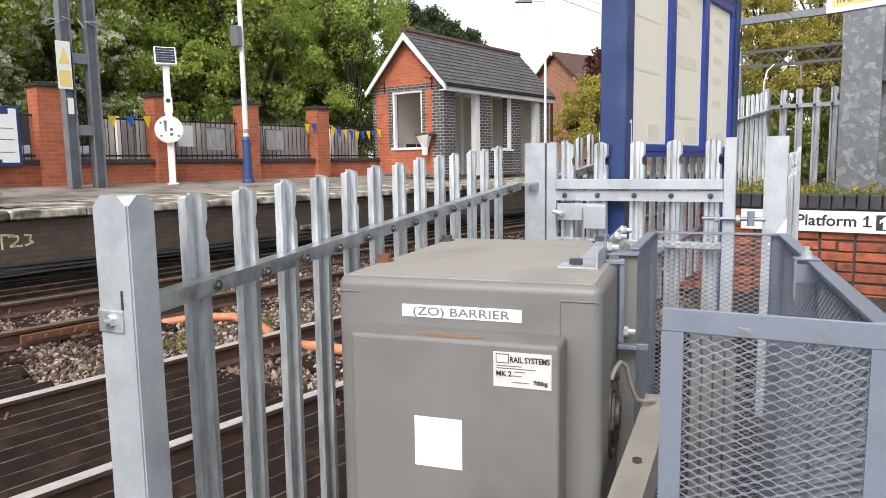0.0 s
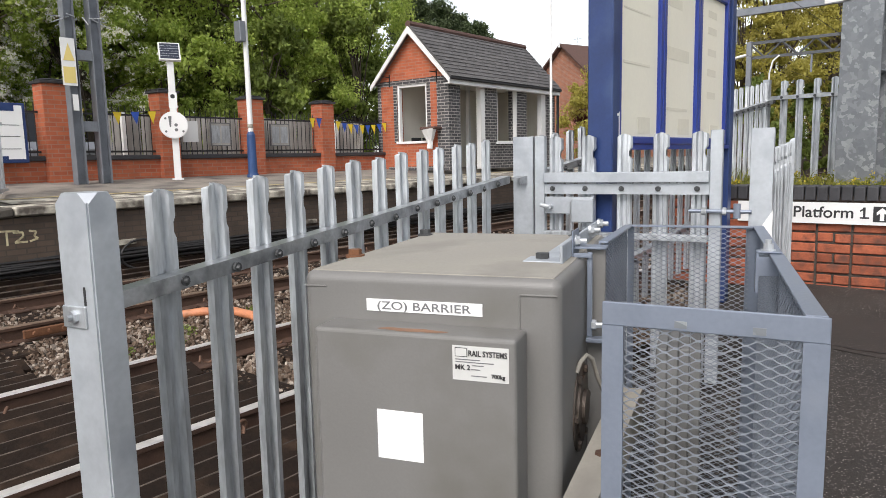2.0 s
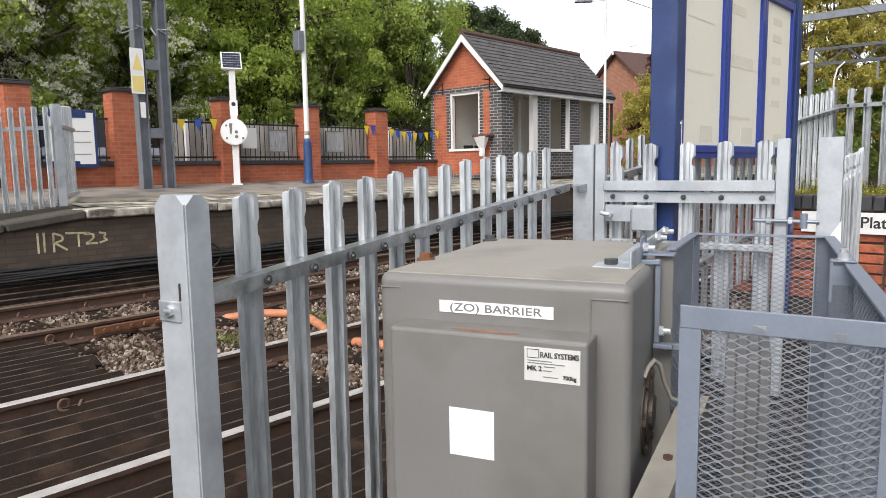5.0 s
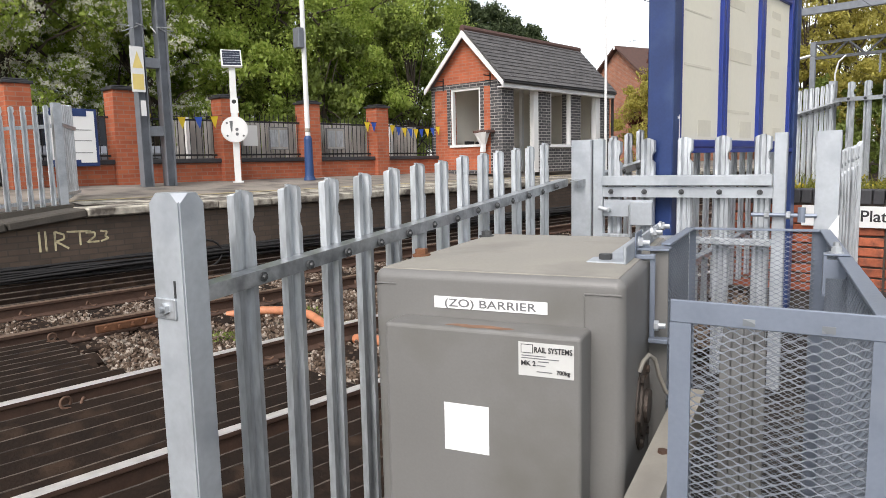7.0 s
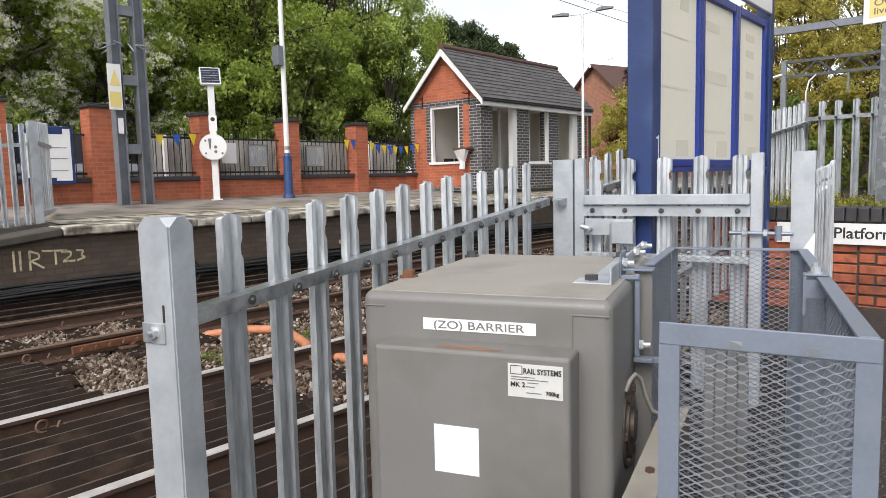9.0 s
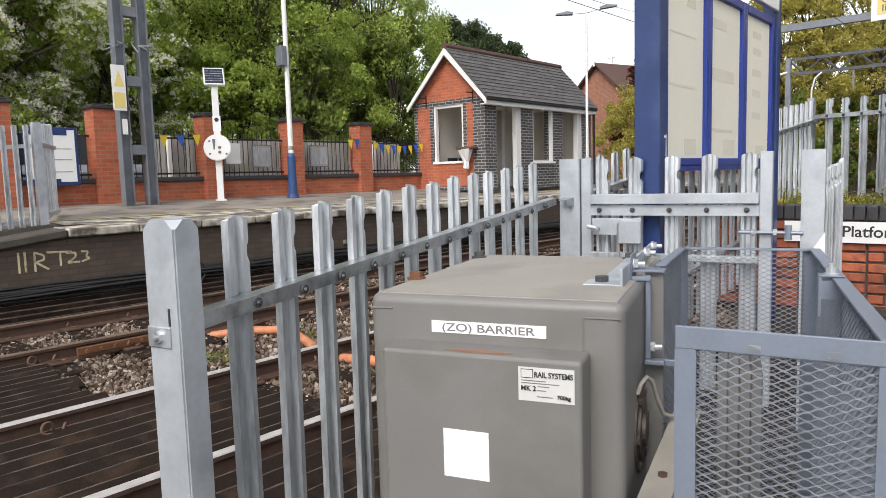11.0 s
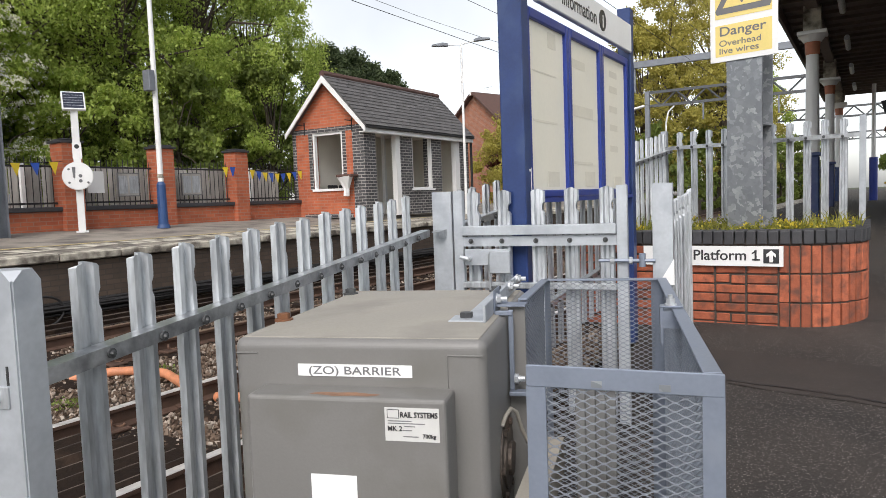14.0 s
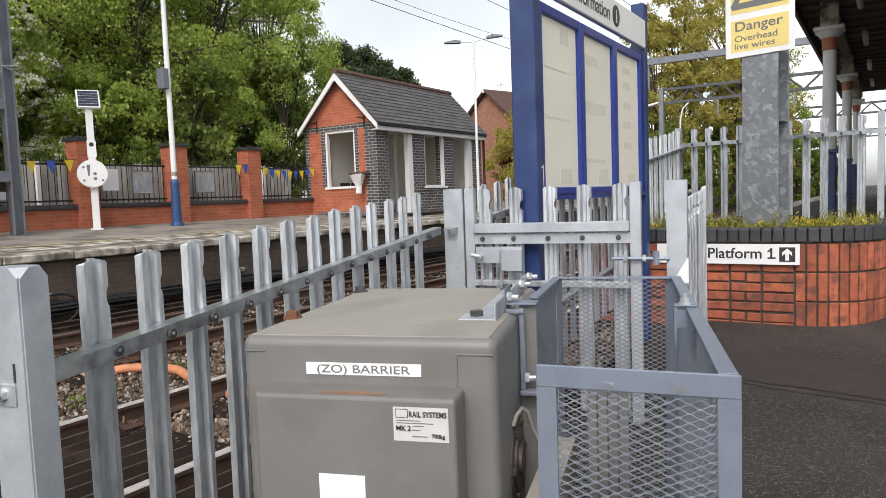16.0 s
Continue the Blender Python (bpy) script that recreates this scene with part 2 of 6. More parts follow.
STONE = stone_mat("ballast_stone")
TIMBER = mat("dark_creosoted_timber", (0.018, 0.011, 0.0075), 0.9, 0, 6, 0.55, 50, 0.5, (0.05, 0.031, 0.020), 0.3, spec=0.2)
CABLE = mat("black_cable_sheath", (0.022, 0.021, 0.021), 0.55, 0, 6, 0.3, 50, 0.1)
ORANGE = mat("orange_conduit", (0.55, 0.22, 0.11), 0.6, 0, 8, 0.25, 60, 0.1, (0.3, 0.13, 0.06), 0.3)
RED_BRICK = mat("red_brick", (0.34, 0.095, 0.046), 0.8, 0, 16, 0.4, 90, 0.45, (0.13, 0.055, 0.038), 0.42, 0.28)
STAIN = mat("pale_rust_stain", (0.27, 0.15, 0.09), 0.7, 0, 30, 0.3, 90, 0.05)
MORTAR = mat("dark_mortar", (0.075, 0.062, 0.052), 0.95, 0, 10, 0.3, 90, 0.5)
BLUE_BRICK = mat("blue_engineering_brick", (0.040, 0.040, 0.044), 0.55, 0, 14, 0.3, 80, 0.2, None, 0, 0.2)
WALL_RED = brick_mat("red_brickwork", (0.49, 0.135, 0.060), (0.39, 0.10, 0.048), (0.38, 0.18, 0.12))
WALL_BLUE = brick_mat("blue_brickwork", (0.085, 0.083, 0.088), (0.05, 0.049, 0.054), (0.33, 0.315, 0.30))
WALL_DARK = brick_mat("sooty_platform_brickwork", (0.105, 0.075, 0.055), (0.075, 0.055, 0.042), (0.07, 0.055, 0.045))
HOUSE_BRICK = brick_mat("orange_house_brick", (0.40, 0.17, 0.10), (0.33, 0.13, 0.08), (0.34, 0.24, 0.19))
SLATE = mat("grey_slate", (0.105, 0.10, 0.098), 0.6, 0, 5, 0.3, 60, 0.2, (0.075, 0.07, 0.066), 0.3, 0.15)
ROOF_TILE = mat("brown_roof_tile", (0.10, 0.055, 0.045), 0.8, 0, 5, 0.3, 60, 0.3)
CREAM = mat("cream_render", (0.82, 0.79, 0.71), 0.8, 0, 2, 0.08, 60, 0.05)
FENCE_WOOD = mat("weathered_grey_boards", (0.43, 0.41, 0.38), 0.85, 0, 5, 0.3, 60, 0.2, None, 0, 0.15, stretch=(1, 1, 0.15))
GANTRY_STEEL = mat("dark_gantry_steel", (0.09, 0.095, 0.10), 0.6, 0.3, 5, 0.25, 60, 0.1)
IRON = mat("black_iron", (0.025, 0.025, 0.027), 0.6, 0.2, 8, 0.2, 60, 0.1)
MAST = mat("weathered_grey_steel_mast", (0.20, 0.215, 0.24), 0.55, 0.3, 5, 0.25, 60, 0.1)
GLASS_BLK = mat("dark_glass", (0.02, 0.022, 0.028), 0.12, 0, 3, 0.1, 60, 0.0)
SOLAR = mat("solar_cell", (0.03, 0.035, 0.055), 0.2, 0, 3, 0.1, 60, 0.0)
SOIL = mat("planter_soil", (0.05, 0.04, 0.03), 0.95, 0, 8, 0.3, 60, 0.5)
BARK = mat("bark", (0.075, 0.058, 0.042), 0.9, 0, 6, 0.3, 60, 0.5, stretch=(1, 1, 0.3))
CANOPY = mat("dark_brown_canopy_boards", (0.15, 0.115, 0.095), 0.7, 0, 4, 0.3, 60, 0.2)
TERRACOTTA = mat("terracotta_paint", (0.42, 0.16, 0.09), 0.6, 0, 6, 0.2, 60, 0.1)
BIN_YELLOW = mat("yellow_grit_bin", (0.62, 0.40, 0.02), 0.5, 0, 4, 0.15, 60, 0.05)
CAR_PAINT = mat("silver_car_paint", (0.42, 0.44, 0.48), 0.25, 0.5, 3, 0.05, 60, 0.0)
GRASS_GROUND = mat("rough_grass_ground", (0.055, 0.065, 0.03), 0.95, 0, 1.5, 0.4, 30, 0.5)
LEAF_MID = leaf_mat("spring_leaf", (0.22, 0.31, 0.045), (0.52, 0.61, 0.15))
LEAF_DARK = leaf_mat("dark_leaf", (0.11, 0.15, 0.03), (0.28, 0.35, 0.08))
LEAF_GOLD = leaf_mat("golden_leaf", (0.29, 0.26, 0.045), (0.57, 0.51, 0.13))
LEAF_FIR = leaf_mat("dark_needle", (0.045, 0.07, 0.03), (0.11, 0.145, 0.06))
BLOSSOM = leaf_mat("white_blossom", (0.78, 0.75, 0.62), (0.88, 0.87, 0.78), 0.4)
PLANT = leaf_mat("yellow_green_plant", (0.13, 0.16, 0.025), (0.40, 0.37, 0.07))
FLOWER = leaf_mat("yellow_flower", (0.62, 0.48, 0.03), (0.80, 0.66, 0.10))
SHRUB_RED = leaf_mat("copper_shrub_leaf", (0.09, 0.025, 0.018), (0.16, 0.05, 0.03))

# ---- helpers ----
TRACK_AZ, FENCE_AZ = 37.5, 28.4


def track(s, o, z=0.0):
    """World place from metres along the railway, metres to its platform side, and height."""
    a = radians(TRACK_AZ)
    return Vector((s * math.sin(a) + o * math.cos(a), s * math.cos(a) - o * math.sin(a), z))


def at_track(s, o, z=0.0):
    return Matrix.Translation(track(s, o, z)) @ pose(0, 0, 0, 0, 0, -TRACK_AZ)


def ramp(s):
    return min(max(0.078 * s, 0.0), 0.9)


def add_box(bm, x0, x1, y0, y1, z0, z1, bevel=0.0, seg=1):
    v = bmesh.ops.create_cube(bm, size=1.0)["verts"]
    bmesh.ops.scale(bm, vec=(x1 - x0, y1 - y0, z1 - z0), verts=v)
    bmesh.ops.translate(bm, vec=((x0 + x1) / 2, (y0 + y1) / 2, (z0 + z1) / 2), verts=v)
    if bevel:
        e = list({e for q in v for e in q.link_edges})
        bmesh.ops.bevel(bm, geom=e, offset=bevel, segments=seg, affect='EDGES', profile=0.5)
    return bm


def add_cyl(bm, a, b, r0, r1=None, seg=12, caps=True):
    a, b = Vector(a), Vector(b)
    d = b - a
    m = Matrix.Translation((a + b) / 2) @ d.to_track_quat("Z", "Y").to_matrix().to_4x4()
    bmesh.ops.create_cone(bm, cap_ends=caps, segments=seg, radius1=r0, radius2=r0 if r1 is None else r1, depth=d.length, matrix=m)
    return bm


def add_prism(bm, outline, y0, y1):
    """A flat outline of (x, z) drawn out from y0 to y1."""
    a = [bm.verts.new((x, y0, z)) for x, z in outline]
    b = [bm.verts.new((x, y1, z)) for x, z in outline]
    bm.faces.new(a)
    bm.faces.new(b[::-1])
    k = len(a)
    for i in range(k):
        bm.faces.new((a[i], b[i], b[(i + 1) % k], a[(i + 1) % k]))
    bmesh.ops.recalc_face_normals(bm, faces=bm.faces)
    return bm


def box(*a, **k):
    return add_box(bmesh.new(), *a, **k)


def cyl(*a, **k):
    return add_cyl(bmesh.new(), *a, **k)


def prism(*a):
    return add_prism(bmesh.new(), *a)


def mesh_of(name, bm, material, smooth=False):
    me = bpy.data.meshes.new(name)
    bm.to_mesh(me)
    bm.free()
    me.materials.append(material)
    if smooth:
        for p in me.polygons:
            p.use_smooth = True
    return me


def part(name, bm, material, parent, label="", m=None, smooth=False):
    """One mesh object under a thing or under a part. bm may be a bmesh or a finished mesh to share."""
    me = mesh_of(name, bm, material, smooth) if isinstance(bm, bmesh.types.BMesh) else bm
    ob = new(name, me)
    ob.parent = parent
    if m is not None:
        ob.matrix_basis = m
    return tagged(ob, label)


def thing(name, m, label, category, group="", kind=""):
    ob = new(name)
    ob.empty_display_size = 0.1
    ob.matrix_basis = m
    return tagged(ob, label, category, group, kind)


def solid(name, bm, material, m, label, category, group="", kind="", smooth=False):
    ob = new(name, mesh_of(name, bm, material, smooth))
    ob.matrix_basis = m
    return tagged(ob, label, category, group, kind)


def tube(name, pts, r, material, parent=None, label="", category="", group="", res=3, m=None):
    cu = bpy.data.curves.new(name, 'CURVE')
    cu.dimensions, cu.bevel_depth, cu.bevel_resolution, cu.resolution_u = '3D', r, res, 4
    sp = cu.splines.new('POLY')
    sp.points.add(len(pts) - 1)
    for q, p in zip(sp.points, pts):
        q.co = (*p, 1)
    cu.use_fill_caps = True
    tmp = bpy.data.objects.new("tmp", cu)
    me = bpy.data.meshes.new_from_object(tmp)
    bpy.data.objects.remove(tmp)
    me.name = name
    me.materials.clear()
    me.materials.append(material)
    for p in me.polygons:
        p.use_smooth = True
    ob = new(name, me)
    ob.parent = parent
    if m is not None:
        ob.matrix_basis = m
    return tagged(ob, label, category, group)


def writing(name, text, size, material, parent, m, bold=0.0, align='LEFT', squeeze=1.0):
    cu = bpy.data.curves.new(name, 'FONT')
    cu.body, cu.size, cu.extrude, cu.offset, cu.align_x = text, size, 0.0006, bold, align
    tmp = bpy.data.objects.new("tmp", cu)
    me = bpy.data.meshes.new_from_object(tmp)
    bpy.data.objects.remove(tmp)
    me.materials.clear()
    me.materials.append(material)
    ob = new(name, me)
    ob.parent = parent
    ob.matrix_basis = m @ Matrix.Diagonal((squeeze, 1, 1, 1))
    return ob

# ---- ground, track bed, platforms ----
solid("ground", box(-400, 400, -400, 400, -1.2, -0.75), GRASS_GROUND, Matrix(), "rough grassy ground reaching the horizon", "ground", kind="structure")
solid("track_bed", box(-9.3, -2.3, -30, 140, -0.74, -0.2), DIRT, at_track(0, 0), "dirty brown railway track bed", "track bed", kind="structure")


def near_platform():
    """Tarmac that climbs as a ramp along the railway and then runs level."""
    bm = bmesh.new()
    ss = [-30, -6, 0] + [i * 0.5 for i in range(1, 24)] + [11.6, 20, 40, 90]
    top, bot = [], []
    for s in ss:
        top.append([bm.verts.new((o, s, ramp(s))) for o in (-1.35 if s < 9 else -2.5, 0, 1.5, 4, 12)])
        bot.append([bm.verts.new((o, s, -0.74)) for o in (-1.35 if s < 9 else -2.5, 12)])
    for i in range(len(ss) - 1):
        for j in range(4):
            bm.faces.new((top[i][j], top[i][j + 1], top[i + 1][j + 1], top[i + 1][j]))
        bm.faces.new((bot[i][0], top[i][0], top[i + 1][0], bot[i + 1][0]))
    bmesh.ops.recalc_face_normals(bm, faces=bm.faces)
    return solid("platform_near", bm, ASPHALT, at_track(0, 0), "damp dark asphalt platform ramp with pale stone chips", "platform", kind="structure")


near_platform()
solid("platform_edge_near", box(-2.55, -1.95, 9.3, 90, 0.55, 0.915, bevel=0.02), COPING, at_track(0, 0), "pale worn coping along the platform edge", "platform edge", kind="structure")

P_EDGE, P_BACK = -9.2, -12.75


def far_z(o):
    return 0.93 + (P_EDGE - o) / (P_EDGE - P_BACK) * 0.24


def far_platform():
    bm = bmesh.new()
    rows = []
    for s, drop in ((-14, 0.95), (-4, 0.62), (1.2, 0.26), (2.4, 0.12), (3.4, 0.02), (3.9, 0), (60, 0), (140, 0)):
        rows.append([bm.verts.new((o, s, z)) for o, z in ((P_EDGE, -0.74), (P_EDGE, 0.93 - drop), (-10.5, far_z(-10.5) - drop * 0.8), (P_BACK, far_z(P_BACK) - drop * 0.6), (-60, far_z(P_BACK) - 0.1 - drop * 0.3))])
    for a, b in zip(rows, rows[1:]):
        for j in range(4):
            bm.faces.new((a[j], a[j + 1], b[j + 1], b[j]))
    bmesh.ops.recalc_face_normals(bm, faces=bm.faces)
    return solid("platform_far", bm, PLATFORM, at_track(0, 0), "worn grey tarmac platform across the tracks", "platform", kind="structure")


far_platform()
solid("platform_wall_far", box(P_EDGE, P_EDGE + 0.06, 3.2, 140, -0.73, 0.83), WALL_DARK, at_track(0, 0), "sooty brown brick platform wall", "platform wall", kind="structure")


def ramp_wall():
    bm = bmesh.new()
    outline = [(-14, -0.73), (3.2, -0.73), (3.2, 0.83), (2.4, 0.74), (1.2, 0.6), (-4, 0.24), (-14, -0.1)]
    a = [bm.verts.new((P_EDGE, s, z)) for s, z in outline]
    b = [bm.verts.new((P_EDGE + 0.06, s, z)) for s, z in outline]
    bm.faces.new(a)
    bm.faces.new(b[::-1])
    for i in range(len(a)):
        j = (i + 1) % len(a)
        bm.faces.new((a[i], a[j], b[j], b[i]))
    bmesh.ops.recalc_face_normals(bm, faces=bm.faces)
    return bm


solid("platform_ramp_wall", ramp_wall(), WALL_DARK, at_track(0, 0), "sooty brick wall below the sloping platform end", "platform wall", kind="structure")
coping = thing("platform_coping", at_track(0, 0), "worn cream coping slabs along the platform edge", "platform coping", kind="structure")
slab = mesh_of("coping_slab", box(P_EDGE - 0.42, P_EDGE + 0.14, 0.006, 0.894, 0.845, 0.952, bevel=0.015), COPING)
for i in range(28):
    part("coping_slab", slab, COPING, coping, m=pose(0, 3.4 + i * 0.9, random.uniform(-0.006, 0.006)))
COP_DARK = mat("dark_mossy_stone", (0.075, 0.066, 0.055), 0.9, 0, 4, 0.4, 60, 0.5)
ramp_slab = mesh_of("ramp_slab", box(P_EDGE - 0.42, P_EDGE + 0.14, -0.445, 0.445, -0.09, 0.02, bevel=0.02), COP_DARK)
zs = [(-14, -0.02), (-4, 0.31), (1.2, 0.67), (2.4, 0.81), (3.4, 0.93)]
for i in range(14):
    s = 2.95 - i * 0.9
    z = float(np.interp(s, [q[0] for q in zs], [q[1] for q in zs]))
    g = float(np.interp(s + 0.4, [q[0] for q in zs], [q[1] for q in zs])) - z
    part("ramp_slab", ramp_slab, COP_DARK, coping, "dark mossy edge slab", pose(0, s, z + 0.01, math.degrees(math.atan2(g, 0.4))))
for o, w, m_, nm in ((-10.3, 0.09, YLINE, "yellow_line"), (-9.95, 0.5, COPING, "pale_band")):
    bm = bmesh.new()
    for s0, s1 in ((3.6, 22), (22, 60)):
        q = [bm.verts.new((o - w / 2, s0, far_z(o - w / 2) + 0.006)), bm.verts.new((o + w / 2, s0, far_z(o + w / 2) + 0.006)), bm.verts.new((o + w / 2, s1, far_z(o + w / 2) + 0.006)), bm.verts.new((o - w / 2, s1, far_z(o - w / 2) + 0.006))]
        bm.faces.new(q)
    solid(nm, bm, m_, at_track(0, 0), "worn painted band along the platform edge", "platform marking", kind="structure")


# ---- railway ----
def rail_thing(o):
    r = thing("rail", at_track(0, o), "rusty steel running rail with a polished top", "rail", "running rails")
    out = [(-0.07, -0.16), (0.07, -0.16), (0.07, -0.148), (0.014, -0.125), (0.010, -0.045), (0.034, -0.032), (0.035, -0.008), (-0.035, -0.008), (-0.034, -0.032), (-0.010, -0.045), (-0.014, -0.125), (-0.07, -0.148)]
    part("web", prism(out, -30, 140), RUST_DARK, r)
    part("running_surface", prism([(-0.034, -0.008), (0.034, -0.008), (0.03, 0.0), (-0.03, 0.0)], -30, 140), RAIL_TOP if o > -5 else RAIL_BROWN, r, "polished steel rail head")
    return r


RAILS = [-3.3, -4.8, -6.85, -8.35]
for o in RAILS:
    rail_thing(o)

sleeper_mesh = mesh_of("sleeper", box(-1.3, 1.3, -0.125, 0.125, -0.30, -0.15, bevel=0.015), TIMBER)
clip_pts = [(math.cos(a) * 0.035, 0.02 * a - 0.06, math.sin(a) * 0.03 + 0.02) for a in [i * 0.5 for i in range(13)]]
chair_mesh = mesh_of("chair", box(-0.19, 0.19, -0.09, 0.09, -0.15, -0.12, bevel=0.01), RUST_DARK)
clip0 = None
for ti, c in enumerate((-4.05, -7.6)):
    for i in range(26):
        s = 1.0 + i * 0.68
        sl = thing("sleeper", at_track(s, c), "dark timber sleeper half sunk in ballast", "sleeper", "sleepers")
        part("beam", sleeper_mesh, TIMBER, sl)
        for k, dx in enumerate((-0.75, 0.75)):
            ch = part("chair", chair_mesh, RUST_DARK, sl, "rusty rail chair", pose(dx, 0, 0))
            if i < 14:
                for sd in (-1, 1):
                    if clip0 is None:
                        clip0 = tube("spring_clip", clip_pts, 0.010, CLIP_RUST, ch, "rusty coiled rail clip", m=pose(sd * 0.11, 0, -0.11), res=2)
                    else:
                        part("spring_clip", clip0.data, RUST, ch, m=pose(sd * 0.11, 0, -0.11, 0, 0, 180 if sd < 0 else 0))


# pale colour stands in for skylight catching the timber ridges
CREST = mat("lit_timber_edge", (0.14, 0.112, 0.09), 0.75, 0, 3, 0.4, 40, 0.3, (0.03, 0.024, 0.02), 0.62)


def crest_mesh(a, z, s0, s1):
    """A frayed edge along the top of a timber strip, coloured pale as if catching light from above."""
    bm = bmesh.new()
    prev = None
    k = int((s1 - s0) / 0.12)
    for i in range(k + 1):
        y = s0 + (s1 - s0) * i / k
        w, h = random.uniform(0.0025, 0.009), random.uniform(0.001, 0.0055)
        cur = [bm.verts.new(p) for p in ((a - 0.001, y, z + 0.0555), (a - 0.001, y, z + 0.056 + h), (a + w, y, z + 0.056 + h), (a + w + 0.001, y, z + 0.0555))]
        if prev:
            for q in range(3):
                bm.faces.new((prev[q], cur[q], cur[q + 1], prev[q + 1]))
        prev = cur
    return bm


def guard(name, o0, o1, s0, s1, z):
    """Rows of ridged dark timber strips that keep walkers off the track."""
    g = thing(name, at_track(0, 0), "dark ridged timber anti-trespass grid beside the rails", "trespass guard", "trespass guards")
    k = max(1, round((o1 - o0) / 0.17))
    w = (o1 - o0) / k
    for i in range(k):
        x = o0 + (i + 0.5) * w
        e = s1 + random.uniform(-0.12, 0.1)
        a, b = x - w / 2 + 0.006, x + w / 2 - 0.006
        st = part("ridged_strip", prism([(a, z - 0.06), (b, z - 0.06), (b, z + 0.0), (a + 0.012, z + 0.055), (a, z + 0.055)], s0, e), TIMBER, g)
        part("lit_crest", crest_mesh(a, z, max(s0, -6), e - 0.01), CREST, st)



guard("trespass_guard", -3.18, -1.5, -14, 5.0, -0.13)
guard("trespass_guard", -4.68, -3.42, -14, 2.85, -0.13)
guard("trespass_guard", -6.72, -4.92, -14, 2.1, -0.13)
guard("trespass_guard", -8.22, -6.98, -14, 0.2, -0.13)
for i in range(5):
    lg = thing("cable_route", at_track(0, 0), "dark ridged cable troughing at the foot of the platform wall", "cable trough", "cable troughs")
    o_, z_ = -9.10 + 0.085 * i, 0.10 - 0.055 * i
    part("trough_lid", prism([(o_ - 0.04, -0.2), (o_ + 0.045, -0.2), (o_ + 0.045, z_ - 0.012), (o_ + 0.03, z_), (o_ - 0.04, z_)], -14, 30), TIMBER, lg)
    # light on the trough edge, put in as a pale sliver
    part("lit_crest", prism([(o_ + 0.030, z_ + 0.0005), (o_ + 0.038, z_ - 0.005), (o_ + 0.037, z_ + 0.002), (o_ + 0.031, z_ + 0.004)], -14, 30), CREST, lg)


def ballast():
    verts, faces = [], []
    base = [(-1, -0.8, -0.7), (1, -0.9, -0.6), (0.9, 0.8, -0.7), (-0.9, 1, -0.6), (-0.7, -0.6, 0.6), (0.8, -0.5, 0.8), (0.6, 0.7, 0.6), (-0.8, 0.5, 0.8)]
    fs = [(0, 3, 2, 1), (4, 5, 6, 7), (0, 1, 5, 4), (1, 2, 6, 5), (2, 3, 7, 6), (3, 0, 4, 7)]
    rng = random.Random(5)
    zones = [((-9.05, -2.2), (2.0, 8.0), 36000), ((-9.05, -2.2), (8, 20), 14000), ((-9.05, -4.9), (-1.5, 2.0), 5000)]
    for (o0, o1), (s0, s1), k in zones:
        for _ in range(k):
            o, s = rng.uniform(o0, o1), rng.uniform(s0, s1)
            if any(abs(o - r) < 0.085 for r in RAILS):
                continue
            if (s < 2.8 and -4.75 < o < -3.35) or (s < 5 and o > -3.2) or (s < 2.0 and -6.8 < o < -4.85) or (s < 0.1 and -8.3 < o):
                continue
            r = rng.uniform(0.010, 0.025)
            m = Euler((rng.uniform(0, 6), rng.uniform(0, 6), rng.uniform(0, 6))).to_matrix()
            k0 = len(verts)
            z = -0.185 + rng.uniform(-0.02, 0.03)
            for v in base:
                q = m @ Vector((v[0] * rng.uniform(0.7, 1.2), v[1] * rng.uniform(0.7, 1.1), v[2] * 0.8)) * r
                verts.append((o + q.x, s + q.y, z + q.z))
            faces += [tuple(k0 + i for i in f) for f in fs]
    me = bpy.data.meshes.new("ballast")
    me.from_pydata(verts, [], faces)
    me.materials.append(STONE)
    ob = new("ballast", me)
    ob.matrix_basis = at_track(0, 0)
    return tagged(ob, "brown and grey broken stone ballast between the rails", "ballast", kind="stuff")


ballast()


# ---- palisade fencing ----
def pale_mesh(h, width=0.068, name="pale"):
    """A corrugated steel pale with a trimmed top and a notch on one edge."""
    prof = [(-0.5, -0.006), (-0.42, 0.008), (-0.22, 0.008), (-0.11, -0.009), (0.11, -0.009), (0.22, 0.008), (0.42, 0.008), (0.5, -0.006)]
    zs = [0, h - 0.125, h - 0.11, h - 0.085, h - 0.07, h - 0.016, h]
    bm = bmesh.new()
    lay = []
    for t in (0.0, 0.004):
        grid = []
        for k, z in enumerate(zs):
            row = []
            for j, (y, x) in enumerate(prof):
                yy = y * width
                zz = z
                if k in (2, 3) and j == 7:
                    yy -= 0.013
                if k in (2, 3) and j == 6:
                    yy -= 0.007
                if k == 6:
                    yy *= 0.86
                    zz -= 0.004 * abs(j - 3.5)
                row.append(bm.verts.new((x + t, yy, zz)))
            grid.append(row)
        lay.append(grid)
    for g, flip in ((lay[0], False), (lay[1], True)):
        for a, b in zip(g, g[1:]):
            for j in range(7):
                f = (a[j], a[j + 1], b[j + 1], b[j])
                bm.faces.new(f[::-1] if flip else f)
    for k in range(len(zs) - 1):
        for j in (0, 7):
            bm.faces.new((lay[0][k][j], lay[0][k + 1][j], lay[1][k + 1][j], lay[1][k][j]))
    for j in range(7):
        bm.faces.new((lay[0][-1][j], lay[0][-1][j + 1], lay[1][-1][j + 1], lay[1][-1][j]))
    bmesh.ops.recalc_face_normals(bm, faces=bm.faces)
    return mesh_of(name, bm, GALV)


